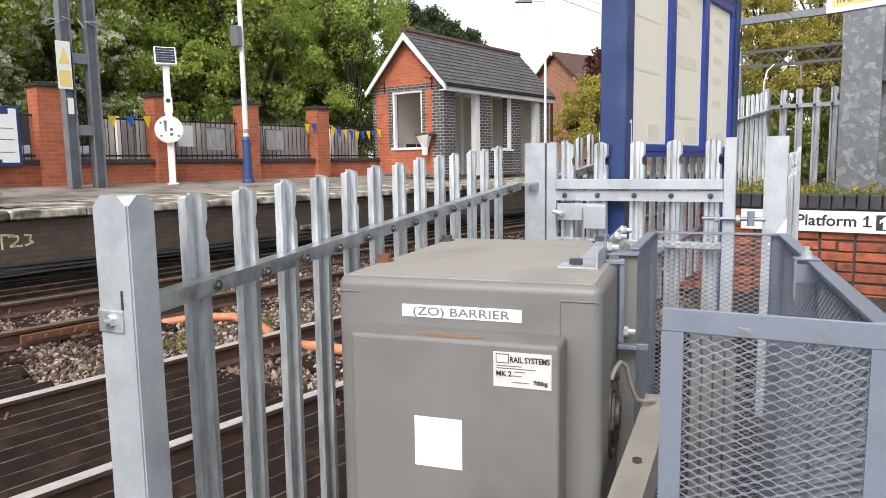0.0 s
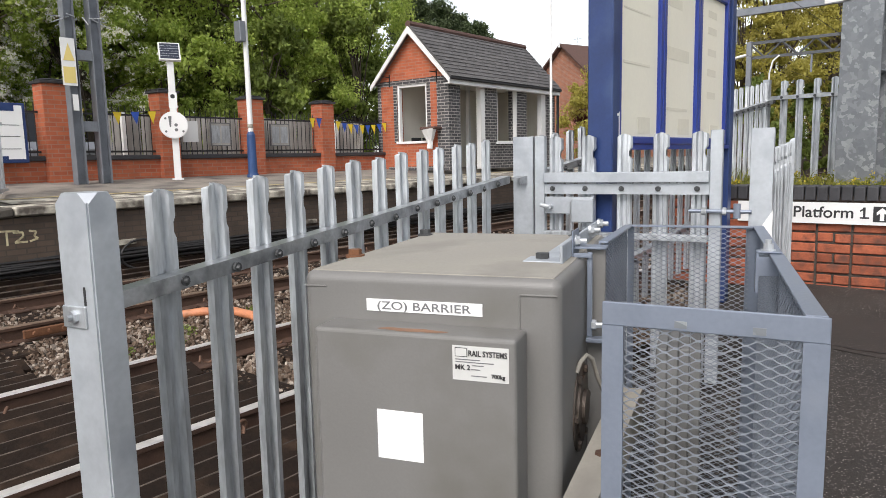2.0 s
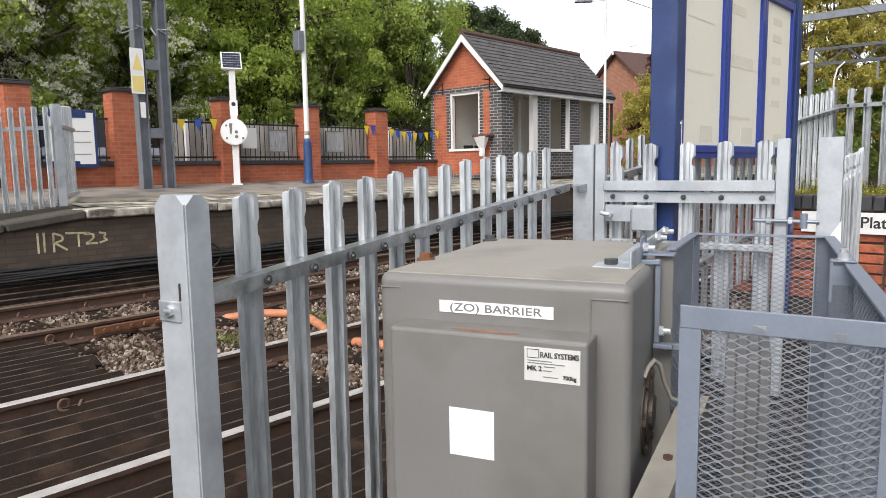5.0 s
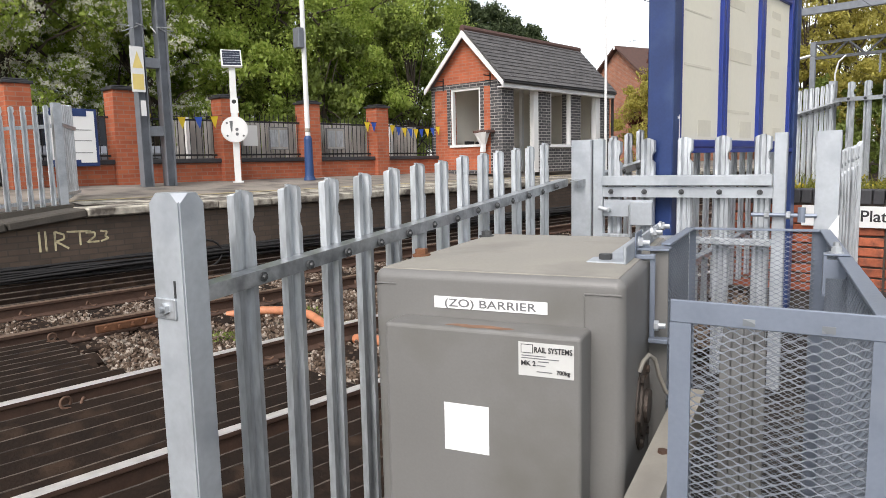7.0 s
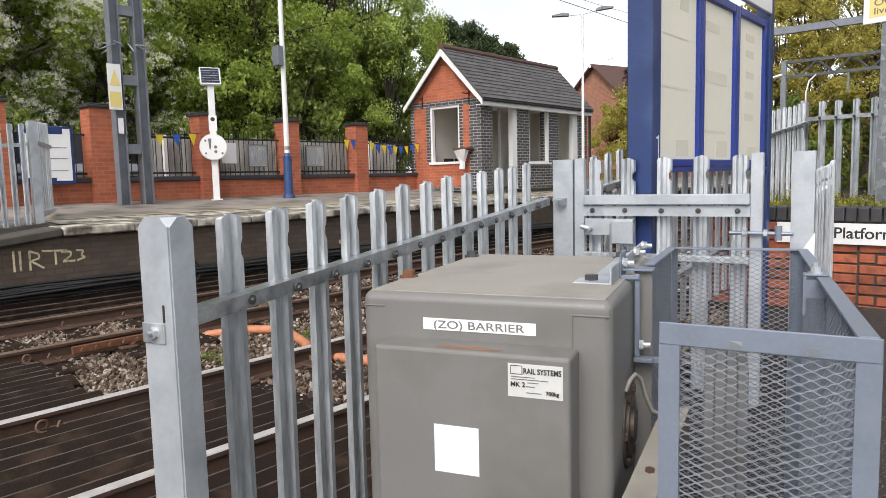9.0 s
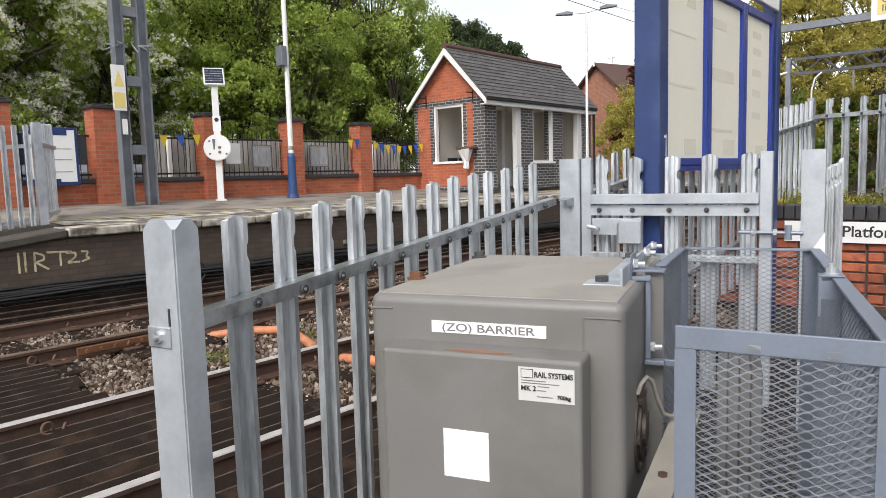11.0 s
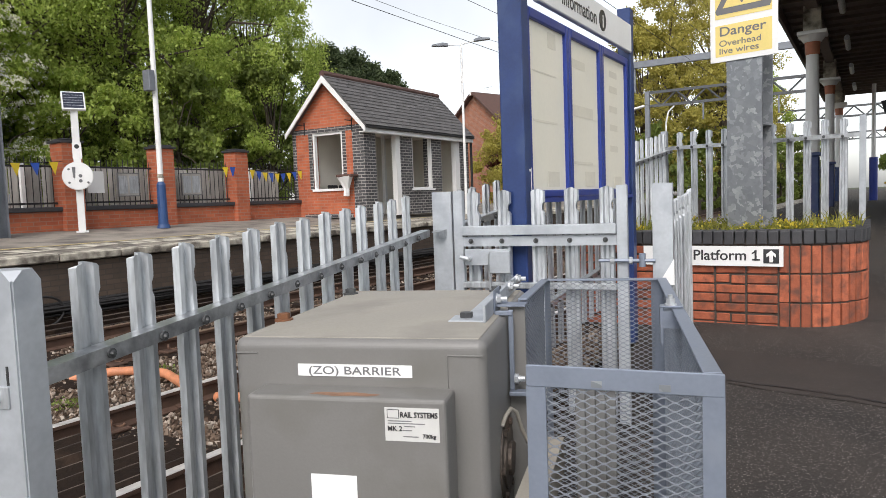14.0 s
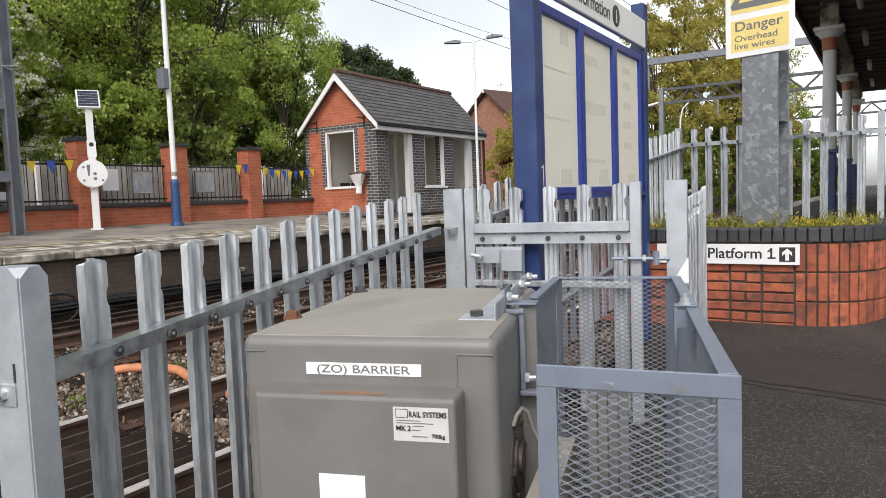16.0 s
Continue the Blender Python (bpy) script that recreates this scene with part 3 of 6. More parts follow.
bolt_mesh = mesh_of("bolt", add_cyl(cyl((0, 0, 0), (0.008, 0, 0), 0.013, seg=10), (0.008, 0, 0), (0.015, 0, 0), 0.008, 0.005, seg=8), BOLT)


def palisade(m, length, count, first, pitch, top0, slope, h, rails, side=1, label="galvanised steel palisade fence with trimmed pales", group="", width=0.068):
    """A run of pales along +y of m; rails are (height at y=0) lists; side: which way the rails face."""
    f = thing("palisade_fence", m, label, "fence", group)
    pm = pale_mesh(h, width)
    for i in range(count):
        y = first + i * pitch
        p = part("pale", pm, GALV, f, m=pose(0, y, top0 + slope * y - h + random.uniform(-0.004, 0.004), random.uniform(-0.25, 0.25), random.uniform(-0.3, 0.3), 0 if side > 0 else 180))
        for rz in rails:
            if h < 2:
                part("bolt", bolt_mesh, BOLT, p, m=pose(0.062 if side > 0 else -0.004, 0, rz + slope * y - (top0 + slope * y - h)))
    for rz in rails:
        bm = bmesh.new()
        x0 = 0.012 * side
        for a0, a1, z0, z1 in ((x0, x0 + side * 0.050, 0.016, 0.022), (x0 + side * 0.044, x0 + side * 0.050, -0.016, 0.0165)):
            lo, hi = min(a0, a1), max(a0, a1)
            vs = [bm.verts.new((x, y, rz + slope * y + z)) for y in (0.0, length) for x, z in ((lo, z0), (hi, z0), (hi, z1), (lo, z1))]
            for q in ((0, 1, 2, 3), (7, 6, 5, 4), (0, 4, 5, 1), (1, 5, 6, 2), (2, 6, 7, 3), (3, 7, 4, 0)):
                bm.faces.new([vs[k] for k in q])
        bmesh.ops.recalc_face_normals(bm, faces=bm.faces)
        part("rail", bm, GALV_DULL, f, "galvanised angle rail")
    return f


def post(m, x0, x1, y0, y1, h, label, chamfer=True, z0=0.0):
    p = thing("fence_post", m, label, "fence post", "fence posts")
    bm = box(x0, x1, y0, y1, z0, h)
    if chamfer:
        bmesh.ops.bevel(bm, geom=[v for v in bm.verts if v.co.z > h - 1e-4], offset=0.027, segments=1, affect='VERTICES')
    bmesh.ops.bevel(bm, geom=[e for e in bm.edges if e.is_valid and abs(e.verts[0].co.z - e.verts[1].co.z) > 0.3], offset=0.004, segments=2, affect='EDGES')
    part("shaft", bm, GALV_POST, p)
    return p


FENCE = Matrix.Translation((-0.7035, 1.4876, 0)) @ pose(0, 0, 0, 0, 0, -25.43)
palisade(FENCE, 2.45, 13, 0.236, 0.1692, 1.3564, 0.072, 1.36, [1.132], 1, "galvanised palisade fence climbing beside the platform ramp", width=0.080)
fp = post(FENCE, -0.029, 0.075, -0.02, 0.052, 1.378, "galvanised steel end post with a clipped top", True, -0.2)
part("rail_cleat", box(-0.026, 0.046, -0.026, -0.0195, 1.09, 1.138, bevel=0.002), GALV, fp, "bolted galvanised cleat")
part("slot", box(0.041, 0.047, -0.0215, -0.0195, 1.14, 1.18), BLACK, fp)
part("bolt", mesh_of("cleat_bolt", add_cyl(cyl((0.014, -0.026, 1.115), (0.014, -0.036, 1.115), 0.014, seg=6), (0.014, -0.036, 1.115), (0.014, -0.046, 1.115), 0.007, seg=10), GALV), GALV, fp)

# fence from the gate along the railway, behind the information board, to the corner
a0 = Vector((0.40, 3.62, 0))
a1 = Vector((3.2, 6.98, 0))
leg = a1 - a0
LEG = Matrix.Translation(a0) @ pose(0, 0, 0, 0, 0, -math.degrees(math.atan2(leg.x, leg.y)))
palisade(LEG, leg.length, 29, 0.15, 0.148, 1.50, 0.137, 1.3, [1.30, 0.55], 1, "galvanised palisade fence rising behind the information board")
b1 = Vector((4.46, 5.74, 0))
leg2 = b1 - a1
LEG2 = Matrix.Translation(a1) @ pose(0, 0, 0, 0, 0, -math.degrees(math.atan2(leg2.x, leg2.y)))
palisade(LEG2, leg2.length, 11, 0.14, 0.148, 2.09, 0.0, 1.0, [1.925], 1, "galvanised palisade fence across the back of the planter")
post(LEG2, -0.03, 0.03, -0.05, 0.01, 2.11, "galvanised corner post of the palisade fence", False, 0.3)
post(LEG2, -0.02, 0.02, leg2.length - 0.02, leg2.length + 0.03, 2.1, "galvanised end post of the palisade fence", False, 0.5)

# ---- pedestrian gate ----
GATE = Matrix.Translation((0.57, 3.6, 0)) @ pose(0, 0, 0, 0, 0, -FENCE_AZ)
post(GATE, -0.165, -0.055, -0.01, 0.035, 1.53, "galvanised gate post with a clipped top", False, 0.0)
gate = thing("palisade_gate", GATE, "closed galvanised palisade gate with a lock plate", "gate")
part("stile", box(-0.045, 0.008, -0.01, 0.03, 0.35, 1.53, bevel=0.003), GALV_POST, gate)
part("stile", box(0.803, 0.856, -0.01, 0.03, 0.35, 1.53, bevel=0.003), GALV_POST, gate)
part("top_rail", add_box(box(0.008, 0.803, -0.03, 0.02, 1.295, 1.345, bevel=0.003), 0.008, 0.803, -0.008, -0.002, 1.238, 1.29), GALV_POST, gate, "galvanised angle rail")
part("bottom_rail", box(0.008, 0.803, -0.03, 0.02, 1.02, 1.05, bevel=0.003), GALV, gate)
gp = pale_mesh(1.15, 0.075, "gate_pale")
for x in (0.052, 0.222, 0.402, 0.575, 0.75):
    pp = part("pale", gp, GALV, gate, m=pose(x, 0.045, 0.38, 0, 0, -90))
    part("bolt", bolt_mesh, BOLT, pp, m=pose(0.053, 0, 0.885))
lp = part("lock_plate", box(0.02, 0.27, -0.03, -0.022, 1.14, 1.225, bevel=0.002), GALV_POST, gate, "galvanised lock plate")
part("handle", add_cyl(cyl((0.05, -0.03, 1.175), (0.05, -0.06, 1.175), 0.012, seg=10), (0.05, -0.055, 1.175), (0.005, -0.055, 1.185), 0.011, seg=10), GALV, lp, "worn lever handle")
part("lock_case", box(0.165, 0.275, -0.055, -0.031, 1.10, 1.215, bevel=0.004), GALV_POST, gate)
part("drop_rod", cyl((0.16, -0.04, 1.0), (0.16, -0.04, 1.2), 0.008, seg=8), GALV, gate)
hinge = part("hinge", add_cyl(cyl((0.72, -0.03, 1.165), (0.985, -0.03, 1.165), 0.009, seg=8), (0.925, -0.03, 1.135), (0.925, -0.03, 1.2), 0.016, seg=10), GALV_NEW, gate, "galvanised hinge bolt")
part("nut", cyl((0.775, -0.03, 1.165), (0.795, -0.03, 1.165), 0.018, seg=6), GALV, hinge)
part("nut", cyl((0.865, -0.03, 1.165), (0.88, -0.03, 1.165), 0.018, seg=6), GALV, hinge)
post(GATE, 0.972, 1.064, -0.02, 0.05, 1.53, "galvanised gate post beside the platform ramp", False, 0.0)
STUB = GATE @ pose(1.05, 0.075, 0, 0, 0, -1.2)
palisade(STUB, 1.40, 9, 0.06, 0.155, 1.437, 0.05, 1.16, [1.24], -1, "short galvanised palisade fence beside the ramp")
solid("warning_plate", prism([(0.995, 1.05), (1.07, 1.175), (1.07, 1.05)], -0.034, -0.028), WHITE, GATE, "small white triangular plate on the gate post", "sign")

# ---- barrier machine ----
BOSS = mat("greasy_dark_iron", (0.075, 0.06, 0.05), 0.5, 0.3, 14, 0.5, 60, 0.2, (0.16, 0.11, 0.08), 0.3)
WEIGHT = mat("dull_grey_cast_iron", (0.14, 0.14, 0.137), 0.6, 0.1, 8, 0.3, 60, 0.1, (0.08, 0.075, 0.07), 0.3)
BOX = Matrix.Translation((0.166, 1.557, 0)) @ pose(0, 0, 0, 0, 0, -19.0)
mach = thing("barrier_machine", BOX, "grey painted steel level crossing barrier machine cabinet", "barrier machine")
part("body", box(-0.458, 0.180, 0.0, 0.87, 0.08, 1.166, bevel=0.024, seg=9), GREY_BOX, mach)


def lid_mesh():
    bm = bmesh.new()
    x0, x1, y0, y1 = -0.440, 0.162, 0.018, 0.852
    lo = [bm.verts.new((x, y, 1.155)) for x, y in ((x0, y0), (x1, y0), (x1, y1), (x0, y1))]
    up = [bm.verts.new((x, y, 1.1675)) for x, y in ((x0, y0), (x1, y0), (x1, y1), (x0, y1))]
    rid = [bm.verts.new((x, y, 1.180)) for x, y in ((-0.16, 0.50), (0.0, 0.62))]
    bm.faces.new(lo[::-1])
    for i in range(4):
        bm.faces.new((lo[i], lo[(i + 1) % 4], up[(i + 1) % 4], up[i]))
    bm.faces.new((up[0], up[1], rid[1], rid[0]))
    bm.faces.new((up[1], up[2], rid[1]))
    bm.faces.new((up[2], up[3], rid[0], rid[1]))
    bm.faces.new((up[3], up[0], rid[0]))
    bmesh.ops.recalc_face_normals(bm, faces=bm.faces)
    bmesh.ops.bevel(bm, geom=[e for e in bm.edges if not (e.verts[0] in rid or e.verts[1] in rid)], offset=0.001, segments=1, affect='EDGES')
    return bm


# the lid has a paler, browner grey than the body
lid = part("lid", lid_mesh(), GREY_LID, mach, "pale grey sheet steel lid")
door = part("front_door", box(-0.376, 0.104, -0.097, 0.004, 0.18, 1.053, bevel=0.009, seg=3), GREY_BOX, mach)
rs = bmesh.new()
bmesh.ops.create_circle(rs, cap_ends=True, segments=24, radius=1.0)
for v in rs.verts:
    v.co = Vector((-0.14 + v.co.x * 0.085, -0.072 + v.co.y * 0.014 + 0.003 * math.sin(v.co.x * 7), 1.0535))
part("rust_streak", rs, STAIN, door, "thin rust streak")
for x, y, c in ((-0.435, 0.24, RUST), (-0.43, 0.76, BOLT), (0.085, 0.262, BOLT), (0.085, 0.80, BOLT)):
    part("lid_bolt", add_cyl(cyl((x, y, 1.166), (x, y, 1.173), 0.026, seg=16), (x, y, 1.173), (x, y, 1.188), 0.018, seg=6), c, lid, "rusty hexagon bolt" if c is RUST else "hexagon bolt with washer")
FACE = pose(0, 0, 0, 90, 0, 0)
plate = part("name_label", box(-0.285, 0.003, -0.0025, 0.0, 1.076, 1.105), PAPER, mach, "white label lettered in black")
writing("lettering", "(ZO) BARRIER", 0.0275, DKGREY, plate, pose(-0.141, -0.0035, 1.0815) @ FACE, 0.0001, 'CENTER', 1.38)
tag = part("maker_plate", box(-0.037, 0.088, -0.0985, -0.097, 0.958, 1.034), MAKER, door, "white data plate")
writing("lettering", "RAIL SYSTEMS", 0.0175, BLACK, tag, pose(-0.001, -0.1, 1.013) @ FACE, 0.0003, 'LEFT', 0.80)
part("logo_box", box(-0.031, -0.003, -0.0995, -0.0985, 1.010, 1.030), BLACK, tag)
part("logo_field", box(-0.0295, -0.0045, -0.1, -0.0995, 1.0115, 1.0285), MAKER, tag)
writing("lettering", "MK 2", 0.0155, BLACK, tag, pose(-0.031, -0.1, 0.982) @ FACE, 0.0003)
writing("lettering", "700kg", 0.0125, BLACK, tag, pose(0.050, -0.1, 0.9675) @ FACE, 0.0003)
for x, z, w in ((-0.03, 1.003, 0.055), (-0.03, 0.9975, 0.085), (0.008, 0.991, 0.025), (0.005, 0.982, 0.02), (0.005, 0.968, 0.035)):
    part("small_print", box(x, x + w, -0.0992, -0.0985, z, z + 0.002), DKGREY, tag)
part("white_square", box(-0.221, -0.110, -0.0985, -0.097, 0.757, 0.872), PAPER, door, "plain white square sticker")
part("seam", box(-0.45, -0.392, -0.003, 0.0005, 1.128, 1.132, bevel=0.001), GREY_BOX, mach, "welded seam")
part("seam", box(0.088, 0.172, -0.003, 0.0005, 1.128, 1.132, bevel=0.001), GREY_BOX, mach, "welded seam")
part("seam", box(0.086, 0.090, -0.003, 0.0005, 0.25, 1.128, bevel=0.001), GREY_BOX, mach, "welded seam")
part("side_plate", box(0.181, 0.229, 0.378, 0.384, 0.55, 1.185, bevel=0.002), GREY_BOX, mach, "dark grey steel side plate")
br = part("lid_bracket", add_box(add_box(box(0.045, 0.145, 0.21, 0.30, 1.168, 1.174, bevel=0.002), 0.072, 0.145, 0.30, 0.93, 1.168, 1.174, bevel=0.002), 0.138, 0.146, 0.21, 0.93, 1.168, 1.214, bevel=0.002), GALV_POST, mach, "galvanised angle bracket bolted over the lid")
part("tie_lug", add_box(box(0.146, 0.150, 0.34, 0.44, 1.16, 1.235, bevel=0.001), 0.150, 0.232, 0.36, 0.42, 1.186, 1.192, bevel=0.001), GALV_NEW, br, "galvanised lug tying the lid to the guard")
for y in (0.38, 0.66, 0.86):
    part("bolt", add_cyl(add_cyl(cyl((0.146, y, 1.205), (0.153, y, 1.205), 0.017, seg=16), (0.153, y, 1.205), (0.163, y, 1.205), 0.014, seg=6), (0.163, y, 1.205), (0.180, y, 1.205), 0.008, seg=10), GALV, br)
st = part("side_strap", add_box(add_box(box(0.185, 0.199, 0.345, 0.351, 0.955, 1.18, bevel=0.002), 0.185, 0.235, 0.325, 0.351, 0.943, 0.955, bevel=0.002), 0.150, 0.199, 0.335, 0.351, 1.166, 1.178, bevel=0.002), GALV_NEW, mach, "bent grey steel strap")
part("bolt", add_cyl(cyl((0.199, 0.345, 0.988), (0.210, 0.345, 0.988), 0.014, seg=6), (0.210, 0.345, 0.988), (0.228, 0.345, 0.988), 0.008, seg=10), GALV, st)
part("tie_bar", box(0.20, 0.262, 0.36, 0.372, 0.934, 0.952, bevel=0.002), GALV_NEW, mach, "flat grey bar to the guard")
hub = part("shaft_boss", add_cyl(add_cyl(cyl((0.17, 0.27, 0.79), (0.184, 0.27, 0.79), 0.115, seg=28), (0.184, 0.27, 0.79), (0.190, 0.27, 0.79), 0.08, seg=24), (0.190, 0.27, 0.79), (0.199, 0.27, 0.79), 0.045, seg=20), BOSS, mach, "dark greasy drive shaft boss")
for k in range(6):
    a = k * math.pi / 3
    part("bolt", cyl((0.184, 0.27 + 0.098 * math.cos(a), 0.79 + 0.098 * math.sin(a)), (0.192, 0.27 + 0.098 * math.cos(a), 0.79 + 0.098 * math.sin(a)), 0.011, seg=6), BOSS, hub)
tube("cable", [(0.182, 0.20, 0.90), (0.19, 0.21, 0.925), (0.20, 0.24, 0.935), (0.212, 0.26, 0.92), (0.222, 0.28, 0.87), (0.235, 0.31, 0.82), (0.25, 0.34, 0.805), (0.28, 0.36, 0.805)], 0.0055, GREY_LID, mach, "grey curved guard strip")
part("pulley_cover", cyl((-0.452, 0.34, 0.76), (-0.50, 0.34, 0.76), 0.10, seg=24), CREAM, mach, "cream round side cover")


def arm_mesh():
    out = []
    bm = bmesh.new()
    p, q = Vector((0.29, 0.42, 0.80)), Vector((0.20, -0.34, 0.66))
    for w0, w1, d0, d1 in ((-0.035, 0.035, -0.008, 0.0), (0.027, 0.035, -0.10, -0.007), (-0.035, -0.027, -0.10, -0.007)):
        vs = [bm.verts.new((c.x + w, c.y, c.z + dd)) for c in (p, q) for w, dd in ((w0, d0), (w1, d0), (w1, d1), (w0, d1))]
        for k in ((0, 1, 2, 3), (7, 6, 5, 4), (0, 4, 5, 1), (1, 5, 6, 2), (2, 6, 7, 3), (3, 7, 4, 0)):
            bm.faces.new([vs[i] for i in k])
    bmesh.ops.recalc_face_normals(bm, faces=bm.faces)
    return bm


arm = part("counterweight_arm", arm_mesh(), GREY_LID, mach, "sloping grey steel channel arm")
for f_ in (0.42, 0.72, 0.94):
    c = Vector((0.29, 0.42, 0.80)).lerp(Vector((0.20, -0.34, 0.66)), f_)
    part("bolt", cyl((c.x, c.y, c.z - 0.002), (c.x, c.y, c.z + 0.006), 0.012, seg=6), RUST_DARK, arm)
for k in range(4):
    part("counterweight_plate", box(0.365 + k * 0.0265, 0.3905 + k * 0.0265, 0.28, 0.55, 0.45, 0.955, bevel=0.003), WEIGHT, mach, "grey iron counterweight plate")
part("plinth", box(-0.5, 0.22, -0.05, 0.92, -0.02, 0.09, bevel=0.01), MORTAR, mach, "concrete plinth")


# ---- mesh cage over the counterweight ----
def mesh_sheet(bm, o, u, v, w, h, du=0.0300, dv=0.0076, t=0.0021):
    """Expanded metal: wavy twisted strands that meet in long flat diamonds."""
    o, u, v = Vector(o), Vector(u).normalized(), Vector(v).normalized()
    n_ = u.cross(v)
    nu, nv = int(w / du), int(h / dv)
    du, dv = w / nu, h / nv
    for r in range(nv):
        ring = []
        for k in range(8 * nu + 1):
            if k % 4 == 2:
                continue
            wave = math.cos(math.pi * k / 4) * (1 if r % 2 == 0 else -1)
            wave = wave * 0.44 if k % 4 == 0 else wave * 0.50
            p = o + u * (k / 8 * du) + v * ((r + 0.5 + wave) * dv) + n_ * (0.0012 * wave)
            ring.append([bm.verts.new(p + v * t * a + n_ * b) for a, b in ((0.5, 0.0019), (-0.35, 0.0019), (-0.5, -0.0019), (0.35, -0.0019))])
        for a, b in zip(ring, ring[1:]):
            for i in range(4):
                bm.faces.new((a[i], a[(i + 1) % 4], b[(i + 1) % 4], b[i]))
    return bm


CAGE = Matrix.Translation((0.631, 0.979, 0)) @ pose(0, 0, 0, 0, 0, -20.0)
cage = thing("mesh_guard", CAGE, "blue-grey steel cage with expanded metal mesh sides", "mesh guard")
TOPZ = 1.200
fr_ = part("front_frame", add_box(add_box(add_box(box(-0.322, 0.0, 0, 0.006, TOPZ - 0.038, TOPZ, bevel=0.0015), -0.322, -0.288, 0, 0.006, 0.12, TOPZ - 0.038), -0.034, 0.0, 0, 0.006, 0.12, TOPZ - 0.038), -0.288, -0.034, 0, 0.006, 0.12, 0.15), GALV_NEW, cage, m=pose(0.002, -0.005, 0, 0, 0, -6.5))
part("mesh_sheet", mesh_sheet(bmesh.new(), (-0.292, 0.009, 0.14), (1, 0, 0), (0, 0, 1), 0.266, TOPZ - 0.17), MESH_STEEL, fr_, "expanded metal diamonds")
BK = 1.29
sd = part("side_frame", add_box(add_box(add_box(add_box(box(-0.03, 0.0, 0.008, BK, TOPZ - 0.006, TOPZ, bevel=0.001), -0.006, 0.0, 0.008, BK, TOPZ - 0.04, TOPZ - 0.006), -0.006, 0.0, 0.008, 0.036, 0.12, TOPZ - 0.04), -0.006, 0.0, 0.62, 0.66, 0.12, TOPZ - 0.04), -0.006, 0.0, BK - 0.03, BK, 0.12, TOPZ - 0.04), GALV_NEW, cage)
part("mesh_sheet", mesh_sheet(bmesh.new(), (-0.009, BK - 0.02, 0.14), (0, -1, 0), (0, 0, 1), BK - 0.05, TOPZ - 0.175), MESH_STEEL, sd, "expanded metal diamonds")
bk = part("back_frame", add_box(add_box(add_box(box(-0.41, -0.03, BK - 0.03, BK, TOPZ - 0.006, TOPZ, bevel=0.001), -0.41, -0.39, BK - 0.008, BK, 0.12, TOPZ - 0.006), -0.05, -0.0065, BK - 0.008, BK, 0.12, TOPZ - 0.006), -0.39, -0.05, BK - 0.008, BK, 0.12, 0.15), GALV_NEW, cage)
part("mesh_sheet", mesh_sheet(bmesh.new(), (-0.40, BK - 0.012, 0.14), (1, 0, 0), (0, 0, 1), 0.36, TOPZ - 0.15), MESH_STEEL, bk, "expanded metal diamonds")
lf = part("inner_frame", add_box(add_box(box(0.0, 0.026, 0.0, 0.46, TOPZ - 0.006, TOPZ, bevel=0.001), 0.0, 0.006, 0.0, 0.012, 0.3, TOPZ - 0.006), 0.0, 0.006, 0.448, 0.46, 0.3, TOPZ - 0.006), GALV_NEW, cage, m=pose(-0.438, 0.815, 0, 0, 0, -2.2))
part("mesh_sheet", mesh_sheet(bmesh.new(), (0.010, 0.01, 0.3), (0, 1, 0), (0, 0, 1), 0.44, TOPZ - 0.31), MESH_STEEL, lf, "expanded metal diamonds")
clampp = part("hinge_clamp", add_box(add_box(box(-0.058, -0.004, 0.64, 0.676, TOPZ + 0.001, TOPZ + 0.006, bevel=0.002), -0.058, -0.052, 0.64, 0.676, TOPZ - 0.09, TOPZ + 0.001), -0.052, -0.006, 0.64, 0.646, TOPZ - 0.05, TOPZ - 0.007), GALV_NEW, cage, "bent steel strap clamp")
part("bolt", add_cyl(add_cyl(cyl((-0.032, 0.658, TOPZ + 0.006), (-0.032, 0.658, TOPZ + 0.009), 0.016, seg=14), (-0.032, 0.658, TOPZ + 0.009), (-0.032, 0.658, TOPZ + 0.022), 0.012, seg=6), (-0.032, 0.658, TOPZ + 0.022), (-0.032, 0.658, TOPZ + 0.032), 0.007, seg=10), GALV, clampp)
for x in (-0.21, -0.1):
    part("frame_clip", box(x, x + 0.018, -0.0015, 0.0, TOPZ - 0.033, TOPZ - 0.022), SPANGLE, fr_)

PATCH = mat("smooth_brown_tarmac", (0.036, 0.0285, 0.0245), 0.75, 0, 2.5, 0.35, 120, 0.35, (0.028, 0.023, 0.020), 0.4)
chips(PATCH, 120.0, 0.06, (0.10, 0.088, 0.075))


def tarmac_patch(left, right, label):
    """A thin relaid strip of tarmac between two edges of (along, across) that follows the ramp."""
    bm = bmesh.new()
    prev = None
    for i in range(25):
        f_ = i / 24
        cur = []
        for p, q in (left, right):
            y, x = p[0] + (q[0] - p[0]) * f_ + random.uniform(-0.012, 0.012), p[1] + (q[1] - p[1]) * f_
            cur.append(bm.verts.new((x, y, ramp(y) + 0.004)))
        if prev:
            bm.faces.new((prev[0], cur[0], cur[1], prev[1]))
        prev = cur
    bmesh.ops.recalc_face_normals(bm, faces=bm.faces)
    return solid("tarmac_patch", bm, PATCH, at_track(0, 0), label, "tarmac patch", kind="structure")


